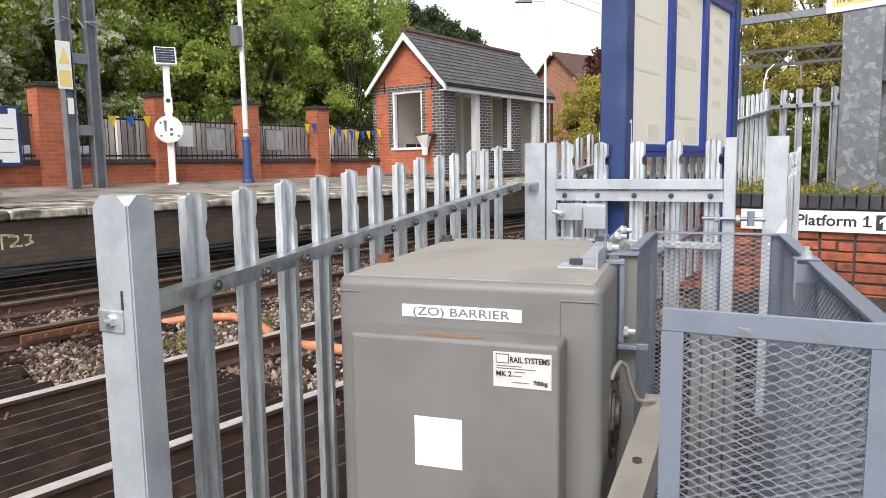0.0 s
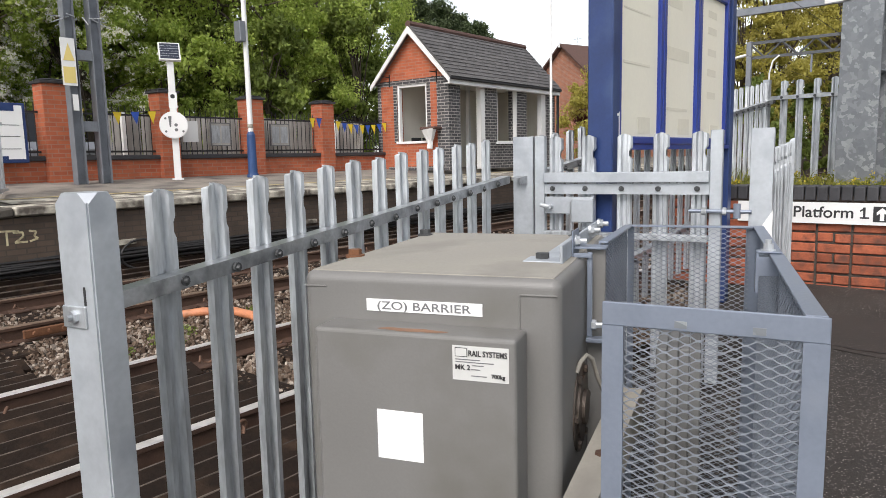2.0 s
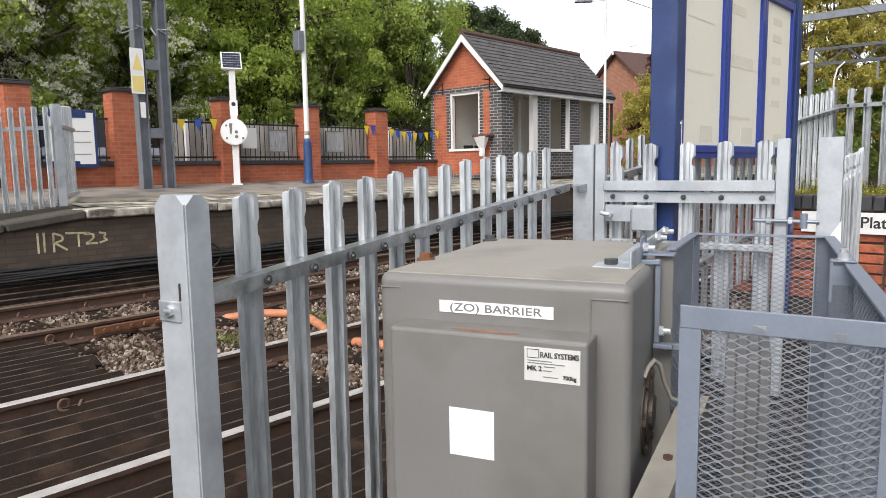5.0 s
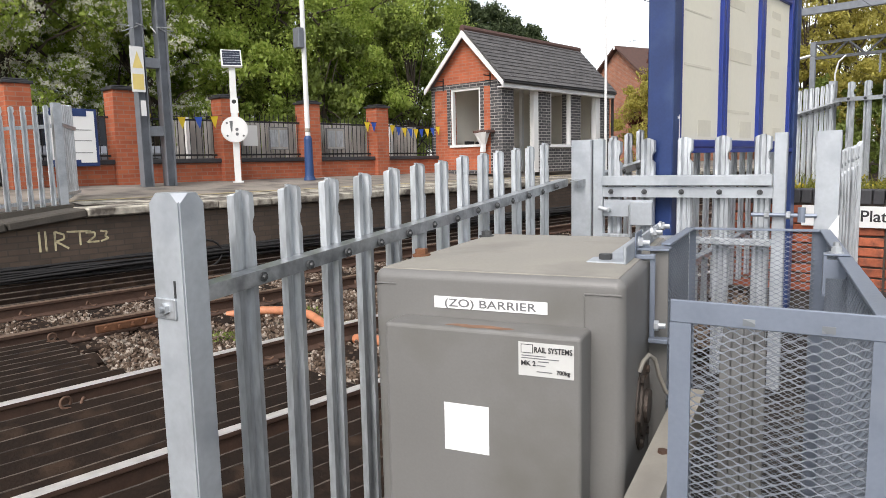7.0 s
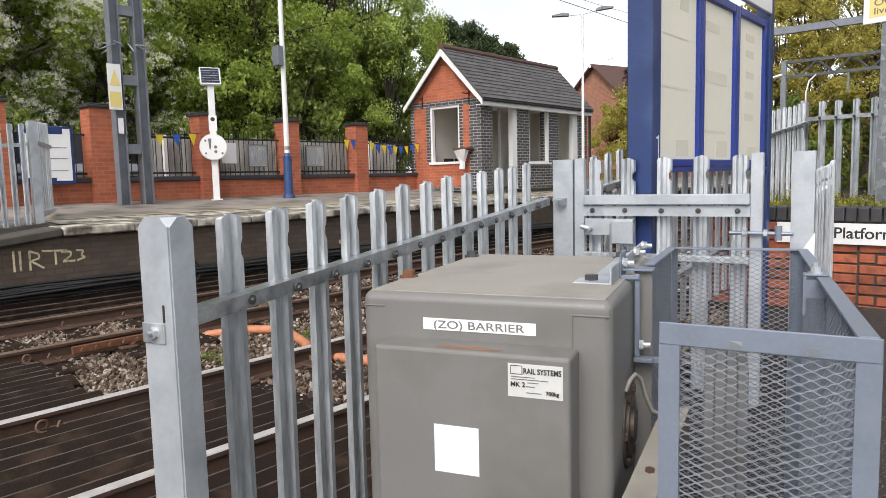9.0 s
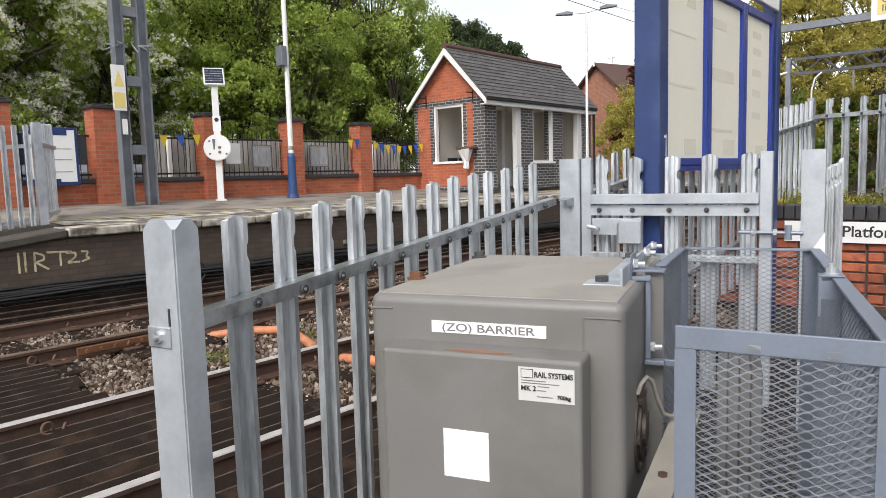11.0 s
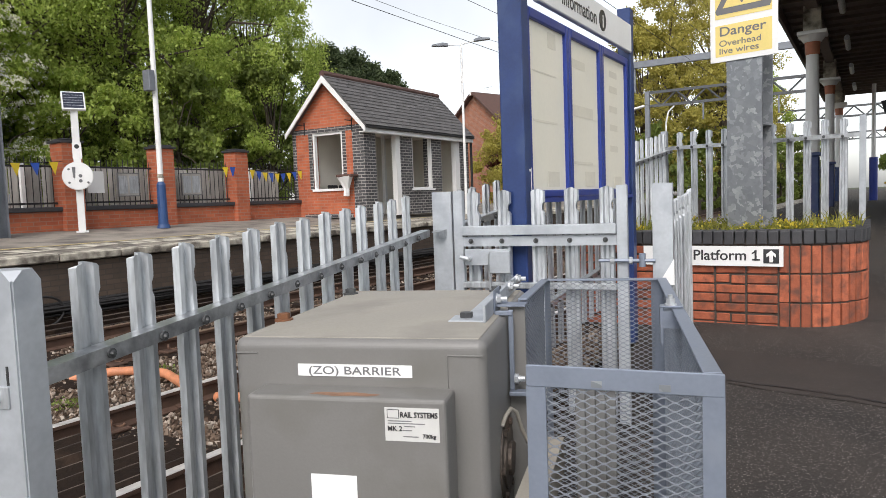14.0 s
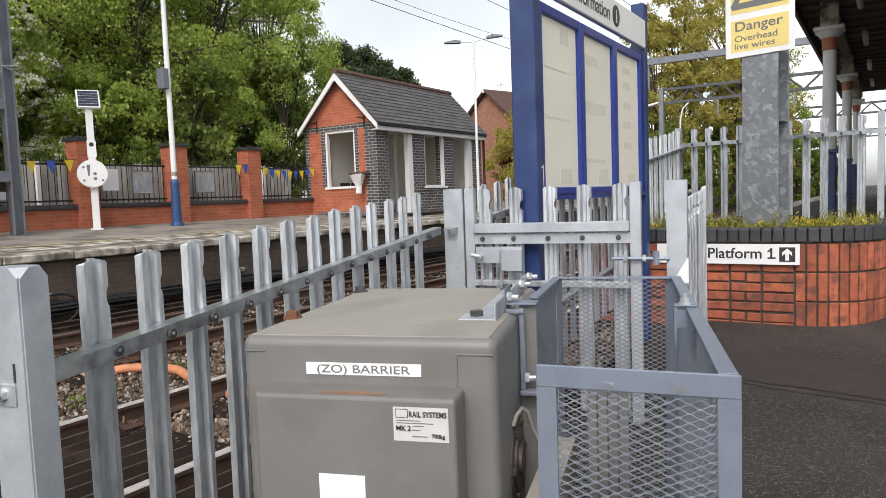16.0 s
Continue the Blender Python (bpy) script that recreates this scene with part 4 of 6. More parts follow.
tarmac_patch(((4.43, -1.3), (3.95, 1.9)), ((5.06, -1.3), (4.70, 1.9)), "smooth dark relaid strip across the tarmac")
tarmac_patch(((5.15, 0.49), (8.3, 0.22)), ((4.95, 3.2), (8.3, 3.2)), "smooth dark relaid tarmac towards the platform")
for k, pts in enumerate(([(2.3, 0.35), (2.6, 1.3), (2.55, 2.6), (2.4, 4.2)], [(4.43, -1.3), (4.33, -0.1), (4.2, 0.4), (3.95, 1.9)])):
    bm = bmesh.new()
    prev = None
    for i in range(40):
        f_ = i / 39 * (len(pts) - 1)
        j = min(int(f_), len(pts) - 2)
        u = f_ - j
        sx, ox = pts[j][0] * (1 - u) + pts[j + 1][0] * u + random.uniform(-0.012, 0.012), pts[j][1] * (1 - u) + pts[j + 1][1] * u
        wv = random.uniform(0.003, 0.010)
        cur = [bm.verts.new((ox, sx - wv, ramp(sx - wv) + 0.008)), bm.verts.new((ox, sx + wv, ramp(sx + wv) + 0.008))]
        if prev:
            bm.faces.new((prev[0], cur[0], cur[1], prev[1]))
        prev = cur
    solid("tarmac_seam", bm, CABLE, at_track(0, 0), "dark uneven joint across the tarmac", "tarmac joint", kind="structure")

# ---- boundary wall across the tracks ----
ZB = 1.16
wall_far = thing("wall_boundary", at_track(0, 0), "low red brick boundary wall with piers and iron railings", "wall", kind="structure")
PIERS = [(2.68, 1.60), (3.78, 1.67), (5.447, 1.66), (7.53, 1.62), (9.56, 1.60), (11.63, 1.60)]
for s, h in PIERS:
    p = part("pier", box(-12.90, -12.52, s - 0.19, s + 0.19, 0.6, ZB + h), WALL_RED, wall_far)
    part("pier_cap", add_box(box(-12.94, -12.48, s - 0.23, s + 0.23, ZB + h, ZB + h + 0.05, bevel=0.008), -12.89, -12.53, s - 0.18, s + 0.18, ZB + h + 0.05, ZB + h + 0.085, bevel=0.02), BLUE_BRICK, p, "dark coping stone")
spans = [(5.637, 7.34), (7.72, 9.37), (9.75, 11.44), (11.82, 13.7), (3.97, 5.257), (-9.0, 2.49)]
bar = mesh_of("railing_bar", add_cyl(cyl((0, 0, 0), (0, 0, 0.86), 0.009, seg=6), (0, 0, 0.86), (0, 0, 0.93), 0.010, 0.001, seg=6), IRON)
for s0, s1 in spans:
    part("plinth", box(-12.9, -12.66, s0, s1, 0.6, ZB + 0.36), WALL_RED, wall_far)
    part("plinth_coping", box(-12.97, -12.60, s0, s1, ZB + 0.36, ZB + 0.45, bevel=0.015), BLUE_BRICK, wall_far, "dark blue brick coping")
    if s0 < 3:
        continue
    rl = thing("railing", at_track(0, 0), "black iron spiked railing on a brick wall", "railing", "railings")
    for z in (0.5, 1.18):
        part("rail", box(-12.80, -12.77, s0, s1, ZB + z, ZB + z + 0.035), IRON, rl)
    k = int((s1 - s0) / 0.115)
    for i in range(k):
        part("bar", bar, IRON, rl, m=pose(-12.785, s0 + 0.06 + i * (s1 - s0) / k, ZB + 0.45))
# weathered boards behind the railings
board = mesh_of("board", box(-0.01, 0.01, -0.07, 0.07, 0, 1.15, bevel=0.004), FENCE_WOOD)
bf = thing("board_fence", at_track(0, 0), "weathered grey close-boarded timber fence behind the railings", "fence")
for i in range(47):
    s = 6.55 + i * 0.152
    part("board", board, FENCE_WOOD, bf, m=pose(-13.35 + random.uniform(-0.008, 0.008), s, 1.25 + random.uniform(-0.03, 0.03), random.uniform(-0.6, 0.6)))
for s in (7.0, 8.1, 10.25, 12.6):
    part("post", box(-13.33, -13.25, s - 0.04, s + 0.04, 1.0, 2.45), WHITE, bf, "pale concrete post")

# ---- bunting ----


def bunting(s0, s1, z, count, sag):
    b = thing("bunting", at_track(0, 0), "string of yellow and blue triangular pennants between the piers", "bunting", "bunting strings")
    pts = []
    for i in range(13):
        f_ = i / 12
        pts.append((-12.5, s0 + (s1 - s0) * f_, z - sag * 4 * f_ * (1 - f_)))
    tube("cord", pts, 0.006, IRON, b, res=1)
    for i in range(count):
        f_ = (i + 0.5) / count
        s, zz = s0 + (s1 - s0) * f_, z - sag * 4 * f_ * (1 - f_)
        t = random.uniform(-0.02, 0.05)
        bm = bmesh.new()
        top = [bm.verts.new((-12.5 + d, s + e, zz)) for e in (-0.085, 0.085) for d in (0, 0.004)]
        low = [bm.verts.new((-12.5 + t + d, s + 0.01, zz - 0.235)) for d in (0, 0.004)]
        bm.faces.new((top[0], top[2], low[0]))
        bm.faces.new((top[1], low[1], top[3]))
        bm.faces.new((top[0], low[0], low[1], top[1]))
        bm.faces.new((top[2], top[3], low[1], low[0]))
        part("pennant", bm, YELLOW_BUNT if i % 2 == 0 else BLUE_BUNT, b, "yellow pennant" if i % 2 == 0 else "blue pennant")


bunting(5.65, 7.33, ZB + 1.28, 5, 0.05)
bunting(11.83, 13.65, ZB + 1.22, 9, 0.10)
bunting(11.0, 11.43, ZB + 1.25, 2, 0.0)
bunting(3.0, 3.4, ZB + 1.2, 2, 0.0)

# ---- notice boards on the railings ----
for s, w, z0, z1, mt, lb in ((8.10, 0.34, 1.86, 2.28, WHITE, "white paper notice"), (8.80, 0.44, 1.80, 2.24, FENCE_WOOD, "grey framed notice board"), (10.35, 0.5, 1.80, 2.25, FENCE_WOOD, "grey framed notice board")):
    nb = thing("notice_board", at_track(0, 0), lb + " fixed to the iron railings", "notice board", "notice boards")
    part("panel", box(-12.76, -12.745, s - w / 2, s + w / 2, z0, z1), mt, nb)
    if mt is FENCE_WOOD:
        part("frame", add_box(add_box(add_box(box(-12.765, -12.735, s - w / 2 - 0.02, s - w / 2, z0, z1), -12.765, -12.735, s + w / 2, s + w / 2 + 0.02, z0, z1), -12.765, -12.735, s - w / 2 - 0.02, s + w / 2 + 0.02, z1, z1 + 0.02), -12.765, -12.735, s - w / 2 - 0.02, s + w / 2 + 0.02, z0 - 0.02, z0), DKGREY, nb)
        for k in (-0.12, 0.12):
            part("notice", box(-12.745, -12.742, s + k - 0.1, s + k + 0.1, z0 + 0.04, z1 - 0.04), GALV, nb)

# ---- station poster board by the wall ----
pb_ = thing("station_poster_board", at_track(4.5, -12.42), "blue framed station name and information poster board", "poster board")
part("frame", box(-0.03, 0.03, -0.41, 0.41, 1.50, 2.46, bevel=0.008), NAVY, pb_)
part("poster", box(0.03, 0.036, -0.36, 0.36, 1.56, 2.42), PAPER, pb_, "white poster with navy corners")
part("header", box(0.036, 0.04, -0.36, 0.24, 2.33, 2.42), NAVY, pb_)
for z in (2.1, 1.92, 1.72):
    part("text_line", box(0.036, 0.039, -0.30, 0.30, z, z + 0.012), DKGREY, pb_)
part("footer", box(0.036, 0.04, -0.36, 0.1, 1.56, 1.61), NAVY, pb_)

# ---- overhead line mast ----
mast = thing("line_mast", at_track(5.745, -12.02, far_z(-12.0)), "grey two-legged steel overhead line mast", "mast")
for y in (-0.21, 0.21):
    part("leg", add_box(add_box(box(-0.09, 0.09, y - 0.085, y - 0.073, 0, 9), -0.09, 0.09, y + 0.073, y + 0.085, 0, 9), -0.006, 0.006, y - 0.073, y + 0.073, 0, 9), MAST, mast)
for i in range(7):
    z = 0.88 + i * 1.17
    part("batten", box(-0.07, 0.07, -0.125, 0.125, z, z + 0.17, bevel=0.004), MAST, mast)
sg = part("danger_sign", box(0.1, 0.108, -0.40, -0.17, 1.62, 2.38), WHITE, mast, "white and yellow danger sign")
part("yellow_panel", box(0.108, 0.111, -0.38, -0.19, 1.66, 1.92), YELLOW, sg)
tri = prism([(-0.09, 2.02), (0.09, 2.02), (0.0, 2.3)], 0.108, 0.111)
part("warning_triangle", tri, YELLOW, sg, m=pose(0.0, -0.28, 0, 0, 0, 0) @ pose(0, 0, 0, 0, 0, -90) @ pose(0, 0, 0))
for k in range(10):
    a = k * math.pi * 2 / 10
    part("spike", cyl((0.1 * math.cos(a), 0.2 * math.sin(a), 2.74), (0.28 * math.cos(a), 0.52 * math.sin(a), 2.60 + 0.14 * (k % 2)), 0.013, 0.008, seg=5), GALV, mast, "anti-climb spike")
part("small_plate", box(0.1, 0.106, -0.27, -0.18, 1.22, 1.48), WHITE, mast)

# ---- help point pole with solar panel ----
hp = thing("help_point", at_track(7.37, -12.1, far_z(-12.1)) @ pose(0, 0, 0, 0, 0, -27), "white help point pole with a round disc and solar panel", "help point")
part("pole", box(-0.045, 0.045, -0.06, 0.06, 0, 2.2, bevel=0.008), WHITE, hp)
part("foot", box(-0.07, 0.07, -0.1, 0.1, 0, 0.03), WHITE, hp)
dsc = part("disc", cyl((0.05, -0.02, 1.02), (0.13, -0.02, 1.02), 0.25, seg=36), WHITE, hp, "round white help point disc")
part("rim", cyl((0.131, -0.02, 1.02), (0.135, -0.02, 1.02), 0.235, seg=36), PAPER, dsc)
for y, z, r in ((0.02, 1.02, 0.03), (0.02, 0.93, 0.03), (-0.16, 1.14, 0.02), (-0.16, 0.9, 0.02), (0.14, 0.9, 0.02)):
    part("button", cyl((0.135, y, z), (0.142, y, z), r, seg=12), DKGREY, dsc)
part("speaker_slot", prism([(-0.03, 1.18), (0.03, 1.18), (0.012, 0.98), (-0.012, 0.98)], -0.142, -0.135), DKGREY, dsc, m=pose(0, -0.08, 0, 0, 0, 90))
part("notice", box(0.046, 0.052, -0.075, 0.075, 1.33, 1.62), PAPER, hp)
part("information_symbol", cyl((0.052, 0, 1.55), (0.055, 0, 1.55), 0.04, seg=16), BLACK, hp)
pn = part("solar_panel", box(-0.03, 0.03, -0.19, 0.19, -0.19, 0.19, bevel=0.006), WHITE, hp, "tilted solar panel", pose(0, 0, 2.36, 0, -28, 0))
part("solar_face", box(0.031, 0.034, -0.165, 0.165, -0.165, 0.165), SOLAR, pn)
for i in range(1, 6):
    part("cell_line", box(0.034, 0.035, -0.165, 0.165, -0.165 + i * 0.055 - 0.002, -0.165 + i * 0.055 + 0.002), GALV, pn)

# ---- platform lamp post ----
lpst = thing("lamp_post", at_track(8.97, -11.95, far_z(-11.95)) @ pose(0, 0, 0, 0, 0.0, 0), "white lamp post with a blue base", "lamp post")
part("base", add_cyl(cyl((0, 0, 0), (0, 0, 0.08), 0.13, 0.11, seg=16), (0, 0, 0.08), (0, 0, 0.86), 0.095, 0.085, seg=16), LAMP_BLUE, lpst, "blue steel lamp base", smooth=False)
part("collar", cyl((0, 0, 0.86), (0, 0, 0.93), 0.09, 0.055, seg=16), LAMP_BLUE, lpst)
part("shaft", add_cyl(cyl((0, 0, 0.93), (0, 0, 3.2), 0.055, 0.05, seg=14), (0, 0, 3.2), (0, 0, 7.0), 0.05, 0.04, seg=14), WHITE, lpst)
part("band", cyl((0, 0, 1.0), (0, 0, 1.08), 0.058, seg=14), COPING, lpst)
part("speaker", box(-0.1, 0.1, -0.19, -0.05, 2.7, 3.1, bevel=0.01), MAST, lpst, "grey loudspeaker box")

# ---- waiting shelter ----
SH = at_track(13.7, -10.6, 1.12)
sh = thing("waiting_shelter", SH, "red and blue brick waiting shelter with a pitched slate roof", "shelter")
W, L, HE, HR = 2.0, 5.22, 2.26, 3.50
XL, XR, RX, FX = -2.22, 0.128, -0.95, 0.13


def gable(y0, y1, hole, mt):
    """A gable wall across x, with a window hole of (x0, x1, z0, z1) or none."""
    bm = bmesh.new()
    if hole:
        a, b, c, d = hole
        for q in ((XL, a, 0, HE), (b, XR, 0, HE), (a, b, 0, c), (a, b, d, HE)):
            add_box(bm, q[0], q[1], y0, y1, q[2], q[3])
    else:
        add_box(bm, XL, XR, y0, y1, 0, HE)
    add_prism(bm, [(XL, HE), (XR, HE), (RX, HR)], y0, y1)
    return bm


part("gable_wall", gable(0, 0.22, (-1.55, -0.56, 0.72, 2.16), WALL_RED), WALL_RED, sh)
part("gable_wall", gable(L - 0.22, L, None, WALL_RED), WALL_RED, sh)
part("back_wall", box(XL + 0.004, -W + 0.22, 0.22, L - 0.22, 0, HE), CREAM, sh)
part("inner_lining", box(-W + 0.22, -0.3, 0.222, 0.232, 0.0, 0.7), CREAM, sh)
part("inner_lining", box(-W + 0.22, -0.25, L - 0.24, L - 0.222, 0.0, HE), CREAM, sh)
part("corner_pier", box(-0.24, 0.134, -0.004, 0.46, 0, HE), WALL_BLUE, sh, "blue brick corner pier")
part("corner_quoin", box(XL - 0.004, XL + 0.12, -0.006, 0.1, 0, HE), WALL_BLUE, sh)
part("plinth_band", box(-W + 0.1, -0.3, -0.008, 0.1, 0.0, 0.10), WALL_BLUE, sh)
part("string_course", box(XL, XR, -0.008, 0.1, HE - 0.1, HE + 0.03), WALL_BLUE, sh)
for x in (-1.67, -0.56):
    part("window_quoin", box(x, x + 0.12, -0.007, 0.1, 0.72, 2.16), WALL_BLUE, sh)
part("pier", box(FX - 0.3, FX, 1.56, 2.09, 0, HE), WALL_BLUE, sh, "blue brick pier")
part("pier", box(FX - 0.3, FX, 3.11, 3.60, 0, HE), WALL_BLUE, sh, "blue brick pier")
part("pier", box(FX - 0.3, FX, 4.69, L - 0.03, 0, HE), WALL_BLUE, sh, "blue brick pier")
part("apron_wall", box(FX - 0.26, FX - 0.02, 2.09, 3.11, 0, 0.66), WALL_BLUE, sh, "blue brick wall below the window")
part("lintel", box(FX - 0.3, FX - 0.005, 0.46, 4.69, HE - 0.1, HE), WHITE, sh)


def frame_y(name, y0, y1, z0, z1, x=FX - 0.02, w=0.06):
    fr = part(name, add_box(add_box(add_box(box(x - 0.1, x, y0, y0 + w, z0, z1), x - 0.1, x, y1 - w, y1, z0, z1), x - 0.1, x, y0 + w, y1 - w, z1 - w, z1), x - 0.1, x, y0 + w, y1 - w, z0, z0 + w), WHITE, sh, "white painted frame")
    return fr


frame_y("window_frame", 2.09, 3.11, 0.66, HE - 0.1)
part("window_sill", box(FX - 0.1, FX + 0.04, 2.04, 3.16, 0.64, 0.69), WHITE, sh)
part("door_post", box(FX - 0.16, FX - 0.02, 1.37, 1.56, 0, HE - 0.1), WHITE, sh, "white door post")
part("door_post", box(FX - 0.16, FX - 0.02, 4.45, 4.69, 0, HE - 0.1), WHITE, sh, "white door post")
gw = part("gable_window", add_box(add_box(add_box(box(-1.55, -1.49, 0.02, 0.12, 0.72, 2.16), -0.62, -0.56, 0.02, 0.12, 0.72, 2.16), -1.49, -0.62, 0.02, 0.12, 2.10, 2.16), -1.58, -0.53, -0.04, 0.12, 0.68, 0.74), WHITE, sh, "white framed window")
part("inner_post", box(-1.2, -1.1, 2.5, 2.58, 0, HE), WHITE, sh)
part("poster", box(-1.775, -1.76, 1.9, 2.4, 0.9, 1.8), GLASS_BLK, sh, "dark framed poster")
part("poster", box(-1.0, -0.75, L - 0.27, L - 0.255, 0.8, 1.7), RUST, sh, "brown framed poster")
part("ceiling_board", box(-W + 0.05, -0.05, 0.23, L - 0.25, HE + 0.002, HE + 0.02), CREAM, sh)


def roof_side(sign):
    bm = bmesh.new()
    ex, rx = (0.34, RX) if sign > 0 else (XL - 0.06, RX)
    a, b = Vector((ex, 0, HE - 0.02)), Vector((rx, 0, HR + 0.1))
    n_ = Vector(((b - a).z * sign, 0, abs((b - a).x))).normalized()
    vs = [bm.verts.new(p) for y in (-0.18, L) for p in (a + Vector((0, y, 0)), b + Vector((0, y, 0)), b + Vector((0, y, 0)) - n_ * 0.06, a + Vector((0, y, 0)) - n_ * 0.06)]
    for k in ((0, 1, 2, 3), (7, 6, 5, 4), (0, 4, 5, 1), (1, 5, 6, 2), (2, 6, 7, 3), (3, 7, 4, 0)):
        bm.faces.new([vs[i] for i in k])
    bmesh.ops.recalc_face_normals(bm, faces=bm.faces)
    return bm, a, b, n_


for sign in (1, -1):
    bm, a, b, n_ = roof_side(sign)
    rf = part("roof", bm, SLATE, sh, "grey slate roof slope")
    if sign > 0:
        rows, cols = 13, 17
        ln = (b - a).length
        u = (b - a).normalized()
        me_s = None
        for r in range(rows):
            for c in range(cols + 1):
                y0 = -0.2 + (c - (0.5 if r % 2 else 0)) * (L + 0.21) / cols
                y1 = min(y0 + (L + 0.21) / cols - 0.006, L + 0.01)
                y0 = max(y0, -0.2)
                if y1 - y0 < 0.05:
                    continue
                base = a + u * (r * ln / rows) - u * 0.01
                h = ln / rows + 0.05
                sb = bmesh.new()
                jit = random.uniform(0, 0.004)
                p0, p1 = base + n_ * (0.024 + jit), base + u * min(h, ln - r * ln / rows) + n_ * 0.006
                vs = [sb.verts.new(q) for q in (p0 + Vector((0, y0, 0)), p0 + Vector((0, y1, 0)), p1 + Vector((0, y1, 0)), p1 + Vector((0, y0, 0)), p0 + Vector((0, y0, 0)) - n_ * 0.014, p0 + Vector((0, y1, 0)) - n_ * 0.014, p1 + Vector((0, y1, 0)) - n_ * 0.005, p1 + Vector((0, y0, 0)) - n_ * 0.005)]
                for k in ((0, 1, 2, 3), (7, 6, 5, 4), (0, 4, 5, 1), (1, 5, 6, 2), (2, 6, 7, 3), (3, 7, 4, 0)):
                    sb.faces.new([vs[i] for i in k])
                bmesh.ops.recalc_face_normals(sb, faces=sb.faces)
                part("slate", sb, SLATE, rf)
part("ridge", cyl((RX, -0.2, HR + 0.1), (RX, L + 0.02, HR + 0.1), 0.085, seg=8), ROOF_TILE, sh, "dark ridge tiles")
for sign, ex in ((1, 0.34), (-1, XL - 0.06)):
    a, b = Vector((ex, 0, HE - 0.07)), Vector((RX, 0, HR + 0.05))
    bm = bmesh.new()
    vs = [bm.verts.new(p) for y in (-0.225, -0.19) for p in (a + Vector((0, y, 0)), b + Vector((0, y, 0)), b + Vector((0, y, -0.17)), a + Vector((0, y, -0.12)))]
    for k in ((0, 1, 2, 3), (7, 6, 5, 4), (0, 4, 5, 1), (1, 5, 6, 2), (2, 6, 7, 3), (3, 7, 4, 0)):
        bm.faces.new([vs[i] for i in k])
    bmesh.ops.recalc_face_normals(bm, faces=bm.faces)
    part("bargeboard", bm, WHITE, sh, "white painted bargeboard")
part("fascia", box(0.27, 0.30, -0.19, L, HE - 0.19, HE - 0.05), WHITE, sh, "white fascia board")
part("soffit", box(FX, 0.27, -0.19, L, HE - 0.19, HE - 0.17), WHITE, sh)
part("gutter", box(0.30, 0.37, -0.2, L + 0.01, HE - 0.09, HE - 0.03, bevel=0.02), IRON, sh, "black gutter")
part("downpipe", cyl((0.2, L + 0.04, 0), (0.2, L + 0.04, HE - 0.06), 0.04, seg=8), IRON, sh, "black downpipe")
for x in (-1.78, -0.22):
    part("basket_bracket", add_box(add_box(box(x - 0.01, x + 0.01, -0.03, -0.008, HE - 0.12, HE + 0.2), x - 0.01, x + 0.01, -0.28, -0.03, HE + 0.12, HE + 0.14), x - 0.008, x + 0.008, -0.2, -0.02, HE + 0.0, HE + 0.015), IRON, sh, "black hanging basket bracket")
for y in (0.75, 1.2, 4.0):
    st_ = thing("waiting_chair", SH @ pose(-1.35, y, 0), "black moulded waiting room chair", "chair", "waiting chairs")
    part("seat_shell", box(-0.22, 0.22, -0.2, 0.2, 0.40, 0.45, bevel=0.015), IRON, st_)
    part("backrest", box(-0.24, -0.20, -0.2, 0.2, 0.45, 0.85, bevel=0.015), IRON, st_)
    part("leg", box(-0.02, 0.02, -0.02, 0.02, 0.0, 0.40), IRON, st_)
# wall-hung planter with a white bag
tr_ = thing("wall_tray", SH @ pose(-0.32, -0.18, 0), "brown tray with a white plastic bag hanging from it", "tray")
part("tray", box(-0.24, 0.24, -0.14, 0.17, 1.0, 1.07, bevel=0.02), ROOF_TILE, tr_)
bm = bmesh.new()
add_cyl(bm, (0, -0.05, 0.55), (0.02, -0.05, 0.72), 0.07, 0.05, seg=9)
add_cyl(bm, (0.02, -0.05, 0.72), (0, -0.04, 1.0), 0.05, 0.20, seg=9)
for v in bm.verts:
    v.co += Vector((random.uniform(-0.02, 0.02), random.uniform(-0.02, 0.02), random.uniform(-0.02, 0.02)))
part("bag", bm, WHITE, tr_, "crumpled white plastic bag")

# ---- house beyond the shelter ----
hs = thing("house", pose(7.03, 44.0, 0.82, 0, 0, -55), "orange brick house with a brown tiled roof", "house")
part("wall", add_prism(box(-3.2, 3.2, 0, 10, -2, 4.6), [(-3.2, 4.6), (3.2, 4.6), (0, 7.2)], 0, 10), HOUSE_BRICK, hs)
for sg_ in (1, -1):
    bm = bmesh.new()
    a, b = Vector((sg_ * 3.6, 0, 4.35)), Vector((0, 0, 7.35))
    vs = [bm.verts.new(p + Vector((0, y, dz))) for y in (-0.35, 10.3) for p, dz in ((a, 0), (b, 0), (b, -0.12), (a, -0.12))]
    for k in ((0, 1, 2, 3), (7, 6, 5, 4), (0, 4, 5, 1), (1, 5, 6, 2), (2, 6, 7, 3), (3, 7, 4, 0)):
        bm.faces.new([vs[i] for i in k])
    bmesh.ops.recalc_face_normals(bm, faces=bm.faces)
    part("roof", bm, ROOF_TILE, hs, "brown tiled roof slope")
part("verge", box(-0.06, 0.06, -0.4, -0.36, 7.1, 7.3), WHITE, hs)
part("aerial", add_cyl(cyl((-0.8, 2, 7.0), (-0.8, 2, 8.0), 0.02, seg=6), (-1.2, 2, 7.9), (-0.4, 2, 7.9), 0.015, seg=6), GALV, hs, "television aerial")

